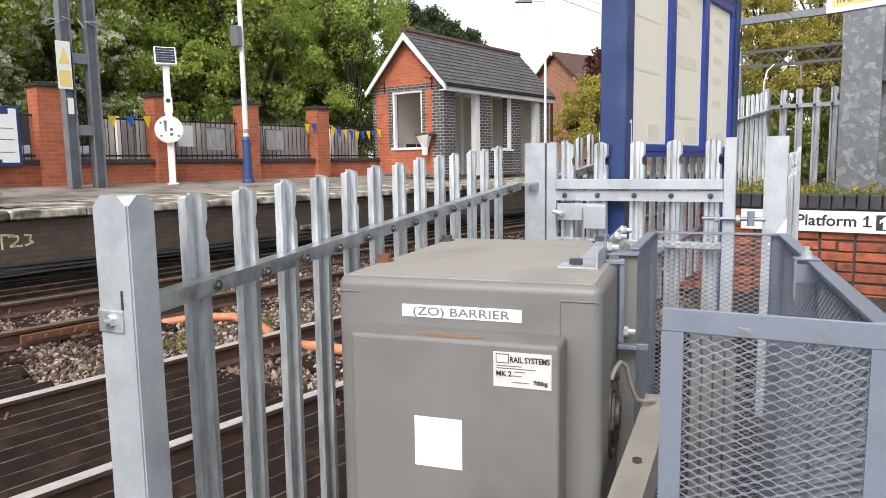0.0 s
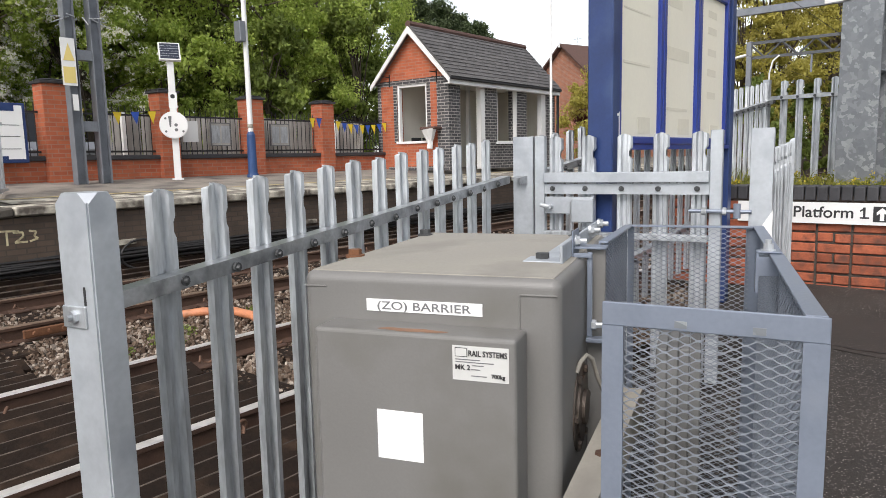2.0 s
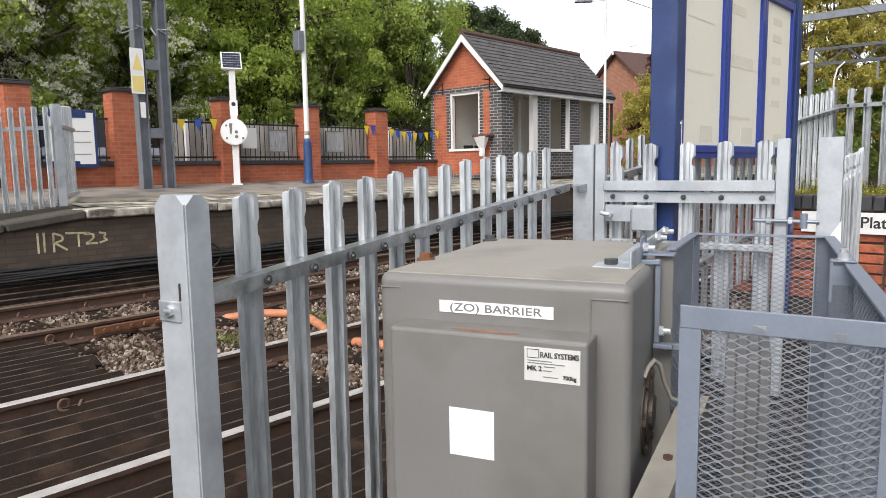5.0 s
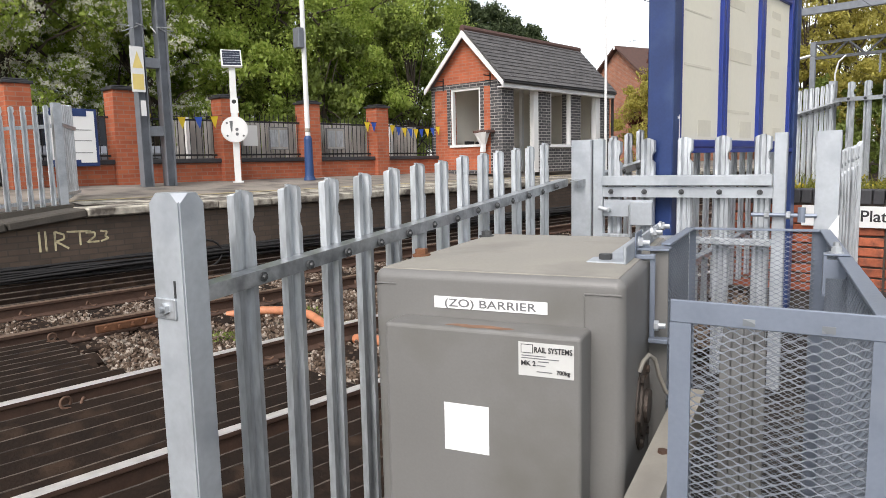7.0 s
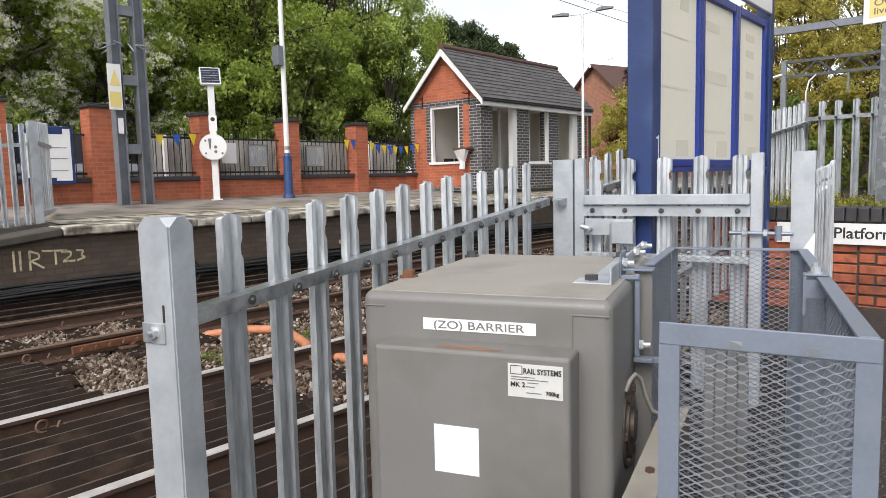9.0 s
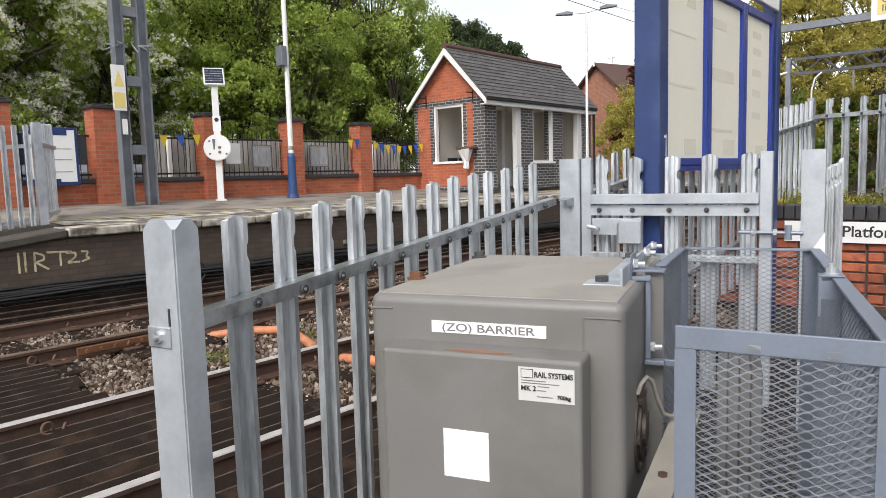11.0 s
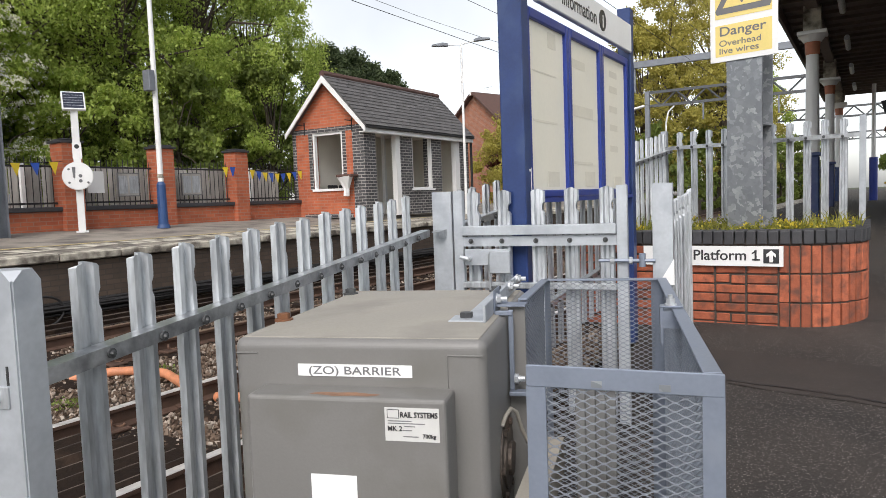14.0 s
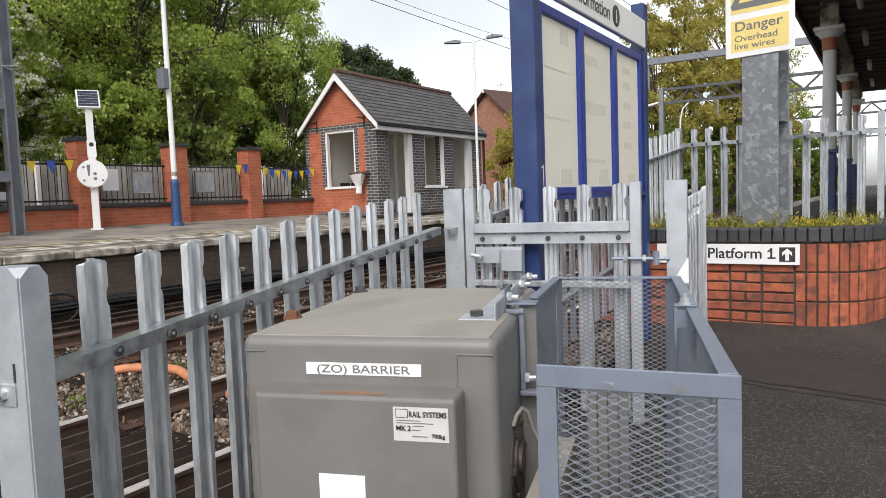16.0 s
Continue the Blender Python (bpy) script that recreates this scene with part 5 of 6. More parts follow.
# ---- information board ----
BH = 37.0
IB = Matrix.Translation((1.025, 3.77, 0)) @ pose(0, 0, 0, 0, 0, -BH)
ib = thing("information_board", IB, "navy steel information board with three faded poster cases", "information board")
part("post", box(-0.072, 0.062, -0.30, -0.21, 0.1, 3.4, bevel=0.006), NAVY, ib, "navy steel post with chipped paint")
part("post", box(-0.07, 0.03, 1.79, 1.88, 0.3, 2.9, bevel=0.006), NAVY, ib, "navy steel post")
part("back_panel", box(-0.06, -0.01, -0.21, 1.79, 1.465, 2.52), NAVY, ib)
MARKS = ([(0.06, 0.5, 2.24, 2.25), (0.06, 0.5, 1.93, 1.945), (0.3, 0.52, 1.52, 1.62), (0.35, 0.5, 2.42, 2.52)],
         [(0.05, 0.52, 2.02, 2.10), (0.05, 0.35, 2.36, 2.42), (0.3, 0.55, 1.52, 1.63), (0.05, 0.5, 1.68, 1.70)],
         [(0.2, 0.42, 2.40, 2.45), (0.2, 0.42, 2.28, 2.33), (0.2, 0.42, 2.12, 2.17), (0.2, 0.42, 1.97, 2.02), (0.2, 0.42, 1.8, 1.85), (0.3, 0.52, 1.52, 1.6)])
for k in range(3):
    y0 = -0.17 + 0.625 * k
    y1 = y0 + 0.622
    cs = part("poster_case", box(-0.012, -0.006, y0, y1, 1.48, 2.50), BLUE, ib, "bright blue poster case")
    for q in ((y0, y0 + 0.045, 1.48, 2.50), (y1 - 0.045, y1, 1.48, 2.50), (y0 + 0.045, y1 - 0.045, 2.445, 2.50), (y0 + 0.045, y1 - 0.045, 1.48, 1.522)):
        part("frame_bar", box(-0.01, 0.034, *q, bevel=0.006), BLUE, cs)
    po = part("poster", box(-0.008, 0.012, y0 + 0.045, y1 - 0.045, 1.522, 2.445), POSTER, cs, "sun-faded cream poster")
    for a, b, c, d in MARKS[k]:
        part("faded_print", box(0.0122, 0.0135, y0 + 0.06 + a * 0.8, y0 + 0.06 + b * 0.8, 1.54 + (c - 1.52) * 0.88, 1.54 + (d - 1.52) * 0.88), POSTER_MARK, po)
hd = part("header_sign", box(0.0, 0.04, 0.0, 1.79, 2.555, 2.765, bevel=0.006), WHITE, ib, "white header sign")
writing("lettering", "Information", 0.135, BLACK, hd, pose(0.042, 0.97, 2.61) @ pose(0, 0, 0, 90, 0, 90), 0.001, 'RIGHT')
sy = part("information_symbol", cyl((0.04, 1.09, 2.66), (0.044, 1.09, 2.66), 0.07, seg=28), BLACK, hd)
writing("lettering", "i", 0.12, WHITE, sy, pose(0.0455, 1.09, 2.617) @ pose(0, 0, 0, 90, 0, 90), 0.004, 'CENTER')
part("lower_rail", box(-0.02, 0.028, -0.21, 1.79, 1.452, 1.479), BLUE, ib)
part("chipped_paint", box(0.0625, 0.0635, -0.225, -0.219, 1.49, 1.64), WHITE, ib)
part("chipped_paint", box(0.0625, 0.0635, -0.245, -0.22, 1.62, 1.632), WHITE, ib)

# ---- brick planter with sign ----
PL = at_track(0, 0)
planter = thing("brick_planter", PL, "red brick raised planter with rounded corner and blue brick coping", "planter")
SC, OC, RC = 6.25, -0.43, 0.53
Z0, Z1, ZT = 0.40, 1.06, 1.168


def contour(inset, n_arc=14):
    pts = [(-1.85, 5.72 + inset)]
    for i in range(n_arc + 1):
        a = -math.pi / 2 + i * math.pi / 2 / n_arc
        pts.append((OC + (RC - inset) * math.cos(a), SC + (RC - inset) * math.sin(a)))
    pts.append((OC + RC - inset, 7.9))
    return pts


bm = bmesh.new()
pts = contour(0.015) + [(-1.85, 7.9)]
lo = [bm.verts.new((x, y, 0.25)) for x, y in pts]
hi = [bm.verts.new((x, y, 1.10)) for x, y in pts]
bm.faces.new(lo[::-1])
bm.faces.new(hi)
for i in range(len(pts)):
    j = (i + 1) % len(pts)
    bm.faces.new((lo[i], lo[j], hi[j], hi[i]))
bmesh.ops.recalc_face_normals(bm, faces=bm.faces)
part("mortar_core", bm, MORTAR, planter)
stretcher = mesh_of("brick", box(-0.1045, 0.1045, 0.0, 0.05, 0.005, 0.067, bevel=0.005), RED_BRICK)
header = mesh_of("brick", box(-0.0485, 0.0485, 0.0, 0.05, 0.005, 0.067, bevel=0.005), RED_BRICK)
soldier = mesh_of("brick", box(-0.0315, 0.0315, 0.0, 0.05, 0.005, 0.210, bevel=0.005), RED_BRICK)
cope = mesh_of("coping_brick", box(-0.035, 0.035, -0.012, 0.215, 0.0, 0.104, bevel=0.008, seg=2), BLUE_BRICK)
for r in range(9):
    z = Z1 - (r + 1) * 0.075
    x = -0.475
    i = 0
    while x > -1.85:
        if r % 2 == 0:
            w = 0.225
            me = stretcher
        else:
            w = (0.225, 0.1125, 0.1125)[i % 3]
            me = stretcher if w > 0.2 else header
        part("brick", me, RED_BRICK, planter, m=pose(x - w / 2, 5.72 + random.uniform(-0.005, 0.004), z + random.uniform(-0.004, 0.004), 0, random.uniform(-0.8, 0.8), random.uniform(-0.8, 0.8)))
        x -= w
        i += 1


def along(d):
    """Place and turn after d metres along the face, from o = -0.475 round the corner."""
    straight = OC + 0.475
    if d < straight:
        return -0.475 + d, 5.72, 0.0
    d -= straight
    arc = RC * math.pi / 2
    if d < arc:
        a = d / RC
        return OC + RC * math.sin(a), SC - RC * math.cos(a), math.degrees(a)
    return OC + RC, SC + d - arc, 90.0


for r, z in enumerate((Z1 - 0.217, Z1 - 0.434, Z1 - 0.651)):
    for i in range(27):
        x, y, a = along(0.037 + i * 0.0735)
        part("brick", soldier, RED_BRICK, planter, m=pose(x, y, z + random.uniform(-0.003, 0.003), 0, 0, a) @ pose(0, random.uniform(-0.003, 0.003), 0))
d = -1.36
while d < 2.2:
    if d < OC + 0.475:
        x, y, a = -0.475 + d, 5.72, 0.0
    else:
        x, y, a = along(d)
    part("coping_brick", cope, BLUE_BRICK, planter, m=pose(x, y, Z1 + 0.004 + random.uniform(-0.002, 0.002), 0, 0, a + random.uniform(-1, 1)))
    d += 0.078
part("soil", box(-1.8, OC + RC - 0.2, 5.95, 7.85, 1.101, 1.12), SOIL, planter)
ps_ = thing("platform_sign", at_track(5.712, 0), "white platform direction sign with black lettering on the brick planter", "sign")
part("panel", box(-1.47, -0.44, -0.02, 0.0, 0.900, 1.052), WHITE, ps_)
writing("lettering", "Platform 1", 0.112, BLACK, ps_, pose(-0.60, -0.0215, 0.945) @ FACE, 0.0016, 'RIGHT', 1.02)
part("digit_flag", prism([(-0.634, 1.0185), (-0.634, 1.003), (-0.655, 0.990), (-0.655, 1.001)], -0.0222, -0.0212), BLACK, ps_)
part("digit_foot", box(-0.654, -0.598, -0.0222, -0.0212, 0.944, 0.955), BLACK, ps_)
ab = part("arrow_box", box(-0.575, -0.468, -0.0225, -0.02, 0.923, 1.03), BLACK, ps_)
part("arrow", prism([(-0.534, 0.932), (-0.509, 0.932), (-0.509, 0.985), (-0.489, 0.968), (-0.489, 0.992), (-0.5215, 1.021), (-0.554, 0.992), (-0.554, 0.968), (-0.534, 0.985)], -0.0245, -0.0225), WHITE, ab)

# ---- steel column with danger sign ----
COL = at_track(6.42, -0.80) @ pose(0, 0, 0, 0, 0, -12)
col = thing("steel_column", COL, "spangled galvanised H-section steel column standing in the planter", "column")
part("flange", box(-0.145, 0.145, -0.02, 0.0, 1.1, 7.5, bevel=0.002), SPANGLE, col)
part("flange", box(-0.135, 0.135, 0.26, 0.28, 1.1, 7.5, bevel=0.002), SPANGLE, col)
part("web", box(-0.008, 0.008, 0.0, 0.26, 1.1, 7.5), SPANGLE, col)
part("stiffener", box(0.009, 0.13, 0.0, 0.26, 2.02, 2.03), SPANGLE, col)
ds = thing("danger_sign", at_track(6.42, -0.80) @ pose(0, 0, 0, 0, 0, -12) @ pose(0, -0.03, 0), "white and yellow overhead live wires danger sign", "sign")
part("panel", box(-0.275, 0.277, -0.004, 0.004, 2.57, 3.62, bevel=0.002), WHITE, ds)
part("yellow_panel", box(-0.23, 0.232, -0.006, -0.004, 2.615, 2.875), YELLOW, ds)
part("yellow_panel", box(-0.23, 0.232, -0.006, -0.004, 2.93, 3.58), YELLOW, ds)
part("triangle_border", prism([(-0.215, 3.09), (0.215, 3.09), (0.23, 3.12), (0.015, 3.50), (-0.015, 3.50), (-0.23, 3.12)], -0.008, -0.006), DKGREY, ds, m=pose(0, 0, -0.125))
part("triangle_field", prism([(-0.165, 3.14), (0.165, 3.14), (0.0, 3.43)], -0.01, -0.008), YELLOW, ds, m=pose(0, 0, -0.125))
part("lightning_bolt", prism([(0.13, 3.36), (0.07, 3.26), (0.11, 3.26), (0.085, 3.20), (0.07, 3.20), (0.10, 3.155), (0.13, 3.20), (0.115, 3.20), (0.155, 3.285), (0.115, 3.285)], -0.012, -0.01), DKGREY, ds, m=pose(-0.105, 0, -0.125))
writing("lettering", "Danger", 0.108, DKGREY, ds, pose(-0.20, -0.007, 2.786) @ FACE, 0.0012, 'LEFT', 1.2)
writing("lettering", "Overhead", 0.072, DKGREY, ds, pose(-0.20, -0.007, 2.699) @ FACE, 0.0006, 'LEFT', 1.2)
writing("lettering", "live wires", 0.072, DKGREY, ds, pose(-0.20, -0.007, 2.636) @ FACE, 0.0006, 'LEFT', 1.2)


# ---- foliage ----
def leaves(n_, centre, size, rng, leaf, flat=0.0, shell=0.35):
    """Vertices and faces of n_ small pointed leaves in a lumpy ellipsoid."""
    vs, fs = [], []
    for _ in range(n_):
        while True:
            d = Vector((rng.gauss(0, 1), rng.gauss(0, 1), rng.gauss(0, 1)))
            if d.length > 0.01:
                break
        d.normalize()
        r = shell + (1 - shell) * rng.random() ** 0.8
        p = Vector((centre[0] + d.x * size[0] * r, centre[1] + d.y * size[1] * r, centre[2] + d.z * size[2] * r))
        q = Euler((rng.gauss(0, 1.0), rng.gauss(0, 1.0), rng.uniform(0, 6.3))).to_matrix()
        s = leaf * rng.uniform(0.6, 1.4)
        k = len(vs)
        for x, y, z in ((-0.5, 0, 0), (0, -0.32, 0.08), (0.55, 0, 0), (0, 0.32, 0.08)):
            vs.append(p + q @ Vector((x * s, y * s, z * s)))
        fs.append((k, k + 1, k + 2, k + 3))
    return vs, fs


def leaf_object(name, vs, fs, material, parent, label=""):
    me = bpy.data.meshes.new(name)
    me.from_pydata([tuple(v) for v in vs], [], fs)
    me.materials.append(material)
    ob = new(name, me)
    ob.parent = parent
    return tagged(ob, label)


def tree(place, height, spread, material, seed, label, count=60, per=170, leaf=0.17, low=0.12, cone=False, blossom=None, group="trees"):
    """Tapered trunk, limbs that reach the clumps, and a crown of many leaf clumps with gaps."""
    rng = random.Random(seed)
    t = thing("tree", Matrix.Translation(place), label, "tree", group)
    bm = bmesh.new()
    top = Vector((rng.uniform(-0.3, 0.3), rng.uniform(-0.3, 0.3), height * 0.62))
    r0 = height * 0.022
    add_cyl(bm, (0, 0, 0), top * 0.5, r0, r0 * 0.75, seg=9)
    add_cyl(bm, top * 0.5, top, r0 * 0.75, r0 * 0.4, seg=8)
    part("trunk", bm, BARK, t)
    limbs = bmesh.new()
    vs, fs, bv, bfc = [], [], [], []
    for i in range(count):
        f_ = rng.random()
        z = height * (low + (1 - low) * f_ ** 0.8)
        w = spread * (0.35 + 0.65 * math.sin(math.pi * min(max((z / height - low) / (1 - low) * 0.85 + 0.12, 0), 1)))
        if cone:
            w = spread * max(1.1 - z / height, 0.1) ** 0.7
        a = rng.uniform(0, 6.283)
        rr = w * rng.random() ** 0.5
        c = Vector((math.cos(a) * rr, math.sin(a) * rr, z))
        sz = spread * (rng.uniform(0.09, 0.2) if cone else rng.uniform(0.10, 0.25))
        if i % 2 == 0:
            s0 = top * rng.uniform(0.35, 1.0)
            mid = s0.lerp(c, 0.5) + Vector((0, 0, 0.1 * height * rng.random()))
            add_cyl(limbs, s0, mid, r0 * 0.28, r0 * 0.16, seg=5, caps=False)
            add_cyl(limbs, mid, c, r0 * 0.16, r0 * 0.05, seg=5, caps=False)
        v, f = leaves(per, c, (sz, sz, sz * 0.85), rng, leaf, shell=0.2)
        k = len(vs)
        vs += v
        fs += [tuple(k + q for q in ff) for ff in f]
        if blossom:
            for _ in range(int(per * blossom * 0.17)):
                d = Vector((rng.gauss(0, 1), rng.gauss(0, 1), rng.gauss(0.45, 0.8))).normalized()
                w = c + Vector((d.x * sz, d.y * sz, d.z * sz * 0.7)) * 1.08
                v, f = leaves(14, w, (0.11, 0.11, 0.06), rng, 0.048, shell=0.1)
                k = len(bv)
                bv += v
                bfc += [tuple(k + q for q in ff) for ff in f]
    part("branchwork", limbs, BARK, t)
    leaf_object("crown", vs, fs, material, t)
    if blossom:
        leaf_object("blossom", bv, bfc, BLOSSOM, t, "sprays of white blossom")
    return t


G = 0.8
spring, may = "leafy spring tree with fresh green crown", "white-flowering hawthorn tree behind the wall"
tree(track(4.5, -16.0, G), 6.6, 2.5, LEAF_MID, 11, may, 120, 260, 0.09, 0.15, blossom=1.0)
tree(track(2.2, -15.6, G), 6.3, 2.4, LEAF_MID, 24, may, 120, 260, 0.09, 0.15, blossom=1.0)
tree(track(7.5, -15.8, G), 4.9, 1.9, LEAF_MID, 12, may, 70, 220, 0.10, 0.15, blossom=0.55)
tree(track(0.0, -19.0, G), 9.0, 3.4, LEAF_MID, 13, "tall green tree behind the boundary wall", 90, 420, 0.10)
tree(track(5.0, -20.5, G), 12.0, 4.2, LEAF_MID, 14, spring, 210, 420, 0.088)
tree(track(8.5, -18.5, G), 9.5, 3.4, LEAF_MID, 15, spring, 210, 420, 0.086, 0.08)
tree(track(8.0, -17.2, G), 4.8, 1.8, LEAF_DARK, 16, may, 40, 120, 0.14, 0.1, blossom=0.45)
tree(track(11.5, -17.5, G), 9.0, 3.2, LEAF_MID, 17, spring, 210, 420, 0.086, 0.06)
tree(track(14.8, -18.0, G), 11.0, 3.6, LEAF_MID, 18, spring, 210, 420, 0.086, 0.05)
tree(track(17.6, -18.6, G), 9.2, 2.9, LEAF_MID, 19, spring, 170, 400, 0.086, 0.05)
tree(track(15.5, -15.6, G), 5.5, 1.7, LEAF_DARK, 20, "dark green tree beside the shelter", 45, 150, 0.15, 0.05)
tree(track(12.2, -15.3, G), 4.2, 1.5, LEAF_DARK, 21, "dark green shrub behind the fence", 40, 130, 0.14, 0.03)
tree(track(-4.5, -17.5, G), 8.0, 3.2, LEAF_MID, 22, spring, 90, 250, 0.13)
for i, s in enumerate((1.0, 5.5, 10.0, 14.0)):
    tree(track(s, -25.0, G), 9.0 - 0.3 * i, 4.2, LEAF_MID, 30 + i, "tall green tree at the back of the wood", 80, 250, 0.16, 0.02)
tree(Vector((1.5, 41.0, G)), 8.0, 2.6, LEAF_FIR, 40, "dark evergreen tree beyond the shelter roof", 300, 110, 0.15, 0.05, cone=True)
tree(Vector((-0.6, 40.0, G)), 9.0, 3.0, LEAF_FIR, 41, "dark evergreen tree beyond the shelter roof", 330, 110, 0.15, 0.05, cone=True)
tree(Vector((2.7, 43.0, G)), 7.0, 2.2, LEAF_FIR, 45, "dark evergreen tree beyond the shelter roof", 250, 110, 0.15, 0.05, cone=True)
tree(Vector((-2.1, 40.5, G)), 9.4, 2.9, LEAF_FIR, 46, "dark evergreen tree beyond the shelter roof", 330, 110, 0.15, 0.05, cone=True)
tree(Vector((0.4, 42.0, G)), 8.7, 2.6, LEAF_FIR, 44, "dark evergreen tree beyond the shelter roof", 300, 110, 0.15, 0.05, cone=True)
tree(Vector((7.4, 34.0, G)), 4.6, 2.3, LEAF_GOLD, 42, "rounded yellow-green bush by the house", 90, 170, 0.14, 0.0)
tree(Vector((8.5, 36.5, G)), 6.2, 1.9, SHRUB_RED, 43, "copper-leaved shrub by the house", 70, 170, 0.15, 0.1)
for i, (x, y, h, w) in enumerate(((20.5, 46, 14.5, 4.2), (25.0, 47, 15.2, 4.4), (29.0, 52, 11.5, 3.6), (18.0, 44, 11.0, 3.4), (33.5, 58, 10, 3.4))):
    tree(Vector((x, y, 0.6)), h, w, LEAF_GOLD if i != 2 else LEAF_MID, 50 + i, "golden green spring tree beyond the tracks", 100, 300, 0.17, 0.03)
for i in range(7):
    tree(Vector((17 + i * 3.1, 41 + i * 2.2, 0.3)), 5.0, 2.4, LEAF_DARK, 60 + i, "dark green lineside bushes", 40, 120, 0.25, 0.0, group="lineside bushes")


for i, s in enumerate((9.6, 11.6, 13.6, 16.4)):
    tree(track(s, -15.9 - 0.5 * (i % 2), G), 3.9 + 0.5 * (i % 3), 1.7, LEAF_DARK if i % 2 else LEAF_MID, 90 + i, "leafy shrub behind the boundary fence", 60, 170, 0.12, 0.0, group="shrubs")


def planter_plants(name, material, seed, clumps, blades, label, tall):
    rng = random.Random(seed)
    vs, fs = [], []
    for _ in range(clumps):
        o, s = rng.uniform(-1.75, 0.02), 5.95 + 1.5 * rng.random() ** 1.6
        dens = noise.noise(Vector((o * 2.3, s * 2.3, seed)))
        if (abs(o + 0.80) < 0.17 and 6.32 < s < 6.75) or dens < 0.0:
            continue
        hgt = (0.03 + 0.09 * max(dens + 0.2, 0)) * rng.uniform(0.6, 1.3) * tall
        v, f = leaves(10, (o, s, 1.12 + hgt * 0.6), (0.05, 0.05, hgt * 0.6), rng, 0.026)
        k = len(vs)
        vs += v
        fs += [tuple(k + q for q in ff) for ff in f]
    for _ in range(blades):
        o, s = rng.uniform(-1.75, 0.05), rng.uniform(5.95, 6.7)
        if abs(o + 0.80) < 0.17 and 6.32 < s < 6.75:
            continue
        h = rng.uniform(0.05, 0.15) * (1.3 if o > -0.4 or o < -1.1 else 0.7)
        a = rng.uniform(0, 6.28)
        dx, dy = 0.09 * math.cos(a), 0.09 * math.sin(a)
        k = len(vs)
        vs += [Vector((o - 0.004, s, 1.12)), Vector((o + 0.004, s, 1.12)), Vector((o + 0.003 + dx * 0.4, s + dy * 0.4, 1.12 + h * 0.75)), Vector((o - 0.003 + dx * 0.4, s + dy * 0.4, 1.12 + h * 0.75)), Vector((o + dx, s + dy, 1.12 + h))]
        fs += [(k, k + 1, k + 2, k + 3), (k + 3, k + 2, k + 4)]
    me = bpy.data.meshes.new(name)
    me.from_pydata([tuple(v) for v in vs], [], fs)
    me.materials.append(material)
    ob = new(name, me)
    ob.matrix_basis = at_track(0, 0)
    return tagged(ob, label, "plants", kind="stuff")


planter_plants("planter_greenery", PLANT, 3, 900, 320, "low yellow-green plants and grass in the planter", 1.0)
planter_plants("planter_flowers", FLOWER, 3, 170, 0, "small yellow flowers in the planter", 1.35)

# ---- platform canopy and building ----
cn = thing("platform_canopy", at_track(0, 0), "dark boarded platform canopy on white iron columns", "canopy", kind="structure")
part("soffit", box(-1.4, 1.75, 7.5, 32, 5.0, 5.12), CANOPY, cn)
for i in range(34):
    part("soffit_board", box(-1.38, 1.72, 7.7 + i * 0.72, 7.78 + i * 0.72, 4.93, 5.0), CANOPY, cn)
part("valance", box(-1.46, -1.4, 7.4, 32, 4.78, 5.25), CANOPY, cn)
part("edge_beam", box(-0.93, -0.73, 7.5, 32, 4.78, 4.93), CANOPY, cn)
part("wall", box(1.75, 2.1, 9.0, 26, 0.85, 5.1), CANOPY, cn, "dark painted building wall")
for i in range(11):
    part("wall_rib", box(1.62, 1.75, 10 + i * 1.45, 10.14 + i * 1.45, 0.9, 4.9), NAVY, cn, "navy vertical rib")
for k, s in enumerate((15.1, 21.9, 28.7)):
    c = thing("canopy_column", at_track(s, -0.83, 0.9), "white iron canopy column with terracotta band and blue base", "column", "canopy columns")
    part("base", add_box(box(-0.12, 0.12, -0.12, 0.12, 0, 1.15, bevel=0.02), -0.15, 0.15, -0.15, 0.15, 1.15, 1.22, bevel=0.01), NAVY, c, "navy blue column base")
    part("shaft", cyl((0, 0, 1.22), (0, 0, 3.05), 0.125, 0.112, seg=18), WHITE, c, smooth=False)
    part("band", cyl((0, 0, 3.05), (0, 0, 3.28), 0.12, 0.135, seg=18), TERRACOTTA, c, "terracotta painted band")
    part("capital", add_box(cyl((0, 0, 3.28), (0, 0, 3.40), 0.15, 0.24, seg=18), -0.25, 0.25, -0.25, 0.25, 3.40, 3.47, bevel=0.01), WHITE, c)
    part("upper_block", box(-0.15, 0.15, -0.15, 0.15, 3.47, 3.95, bevel=0.01), COPING, c)
for i in range(5):
    l_ = thing("strip_light", at_track(10.5 + i * 4.3, -0.35, 4.78), "white tubular strip light under the canopy", "strip light", "strip lights")
    part("tube", cyl((0, -0.75, 0), (0, 0.75, 0), 0.06, seg=10), GALV, l_)
    part("hanger", box(-0.015, 0.015, -0.015, 0.015, 0.0, 0.16), IRON, l_)

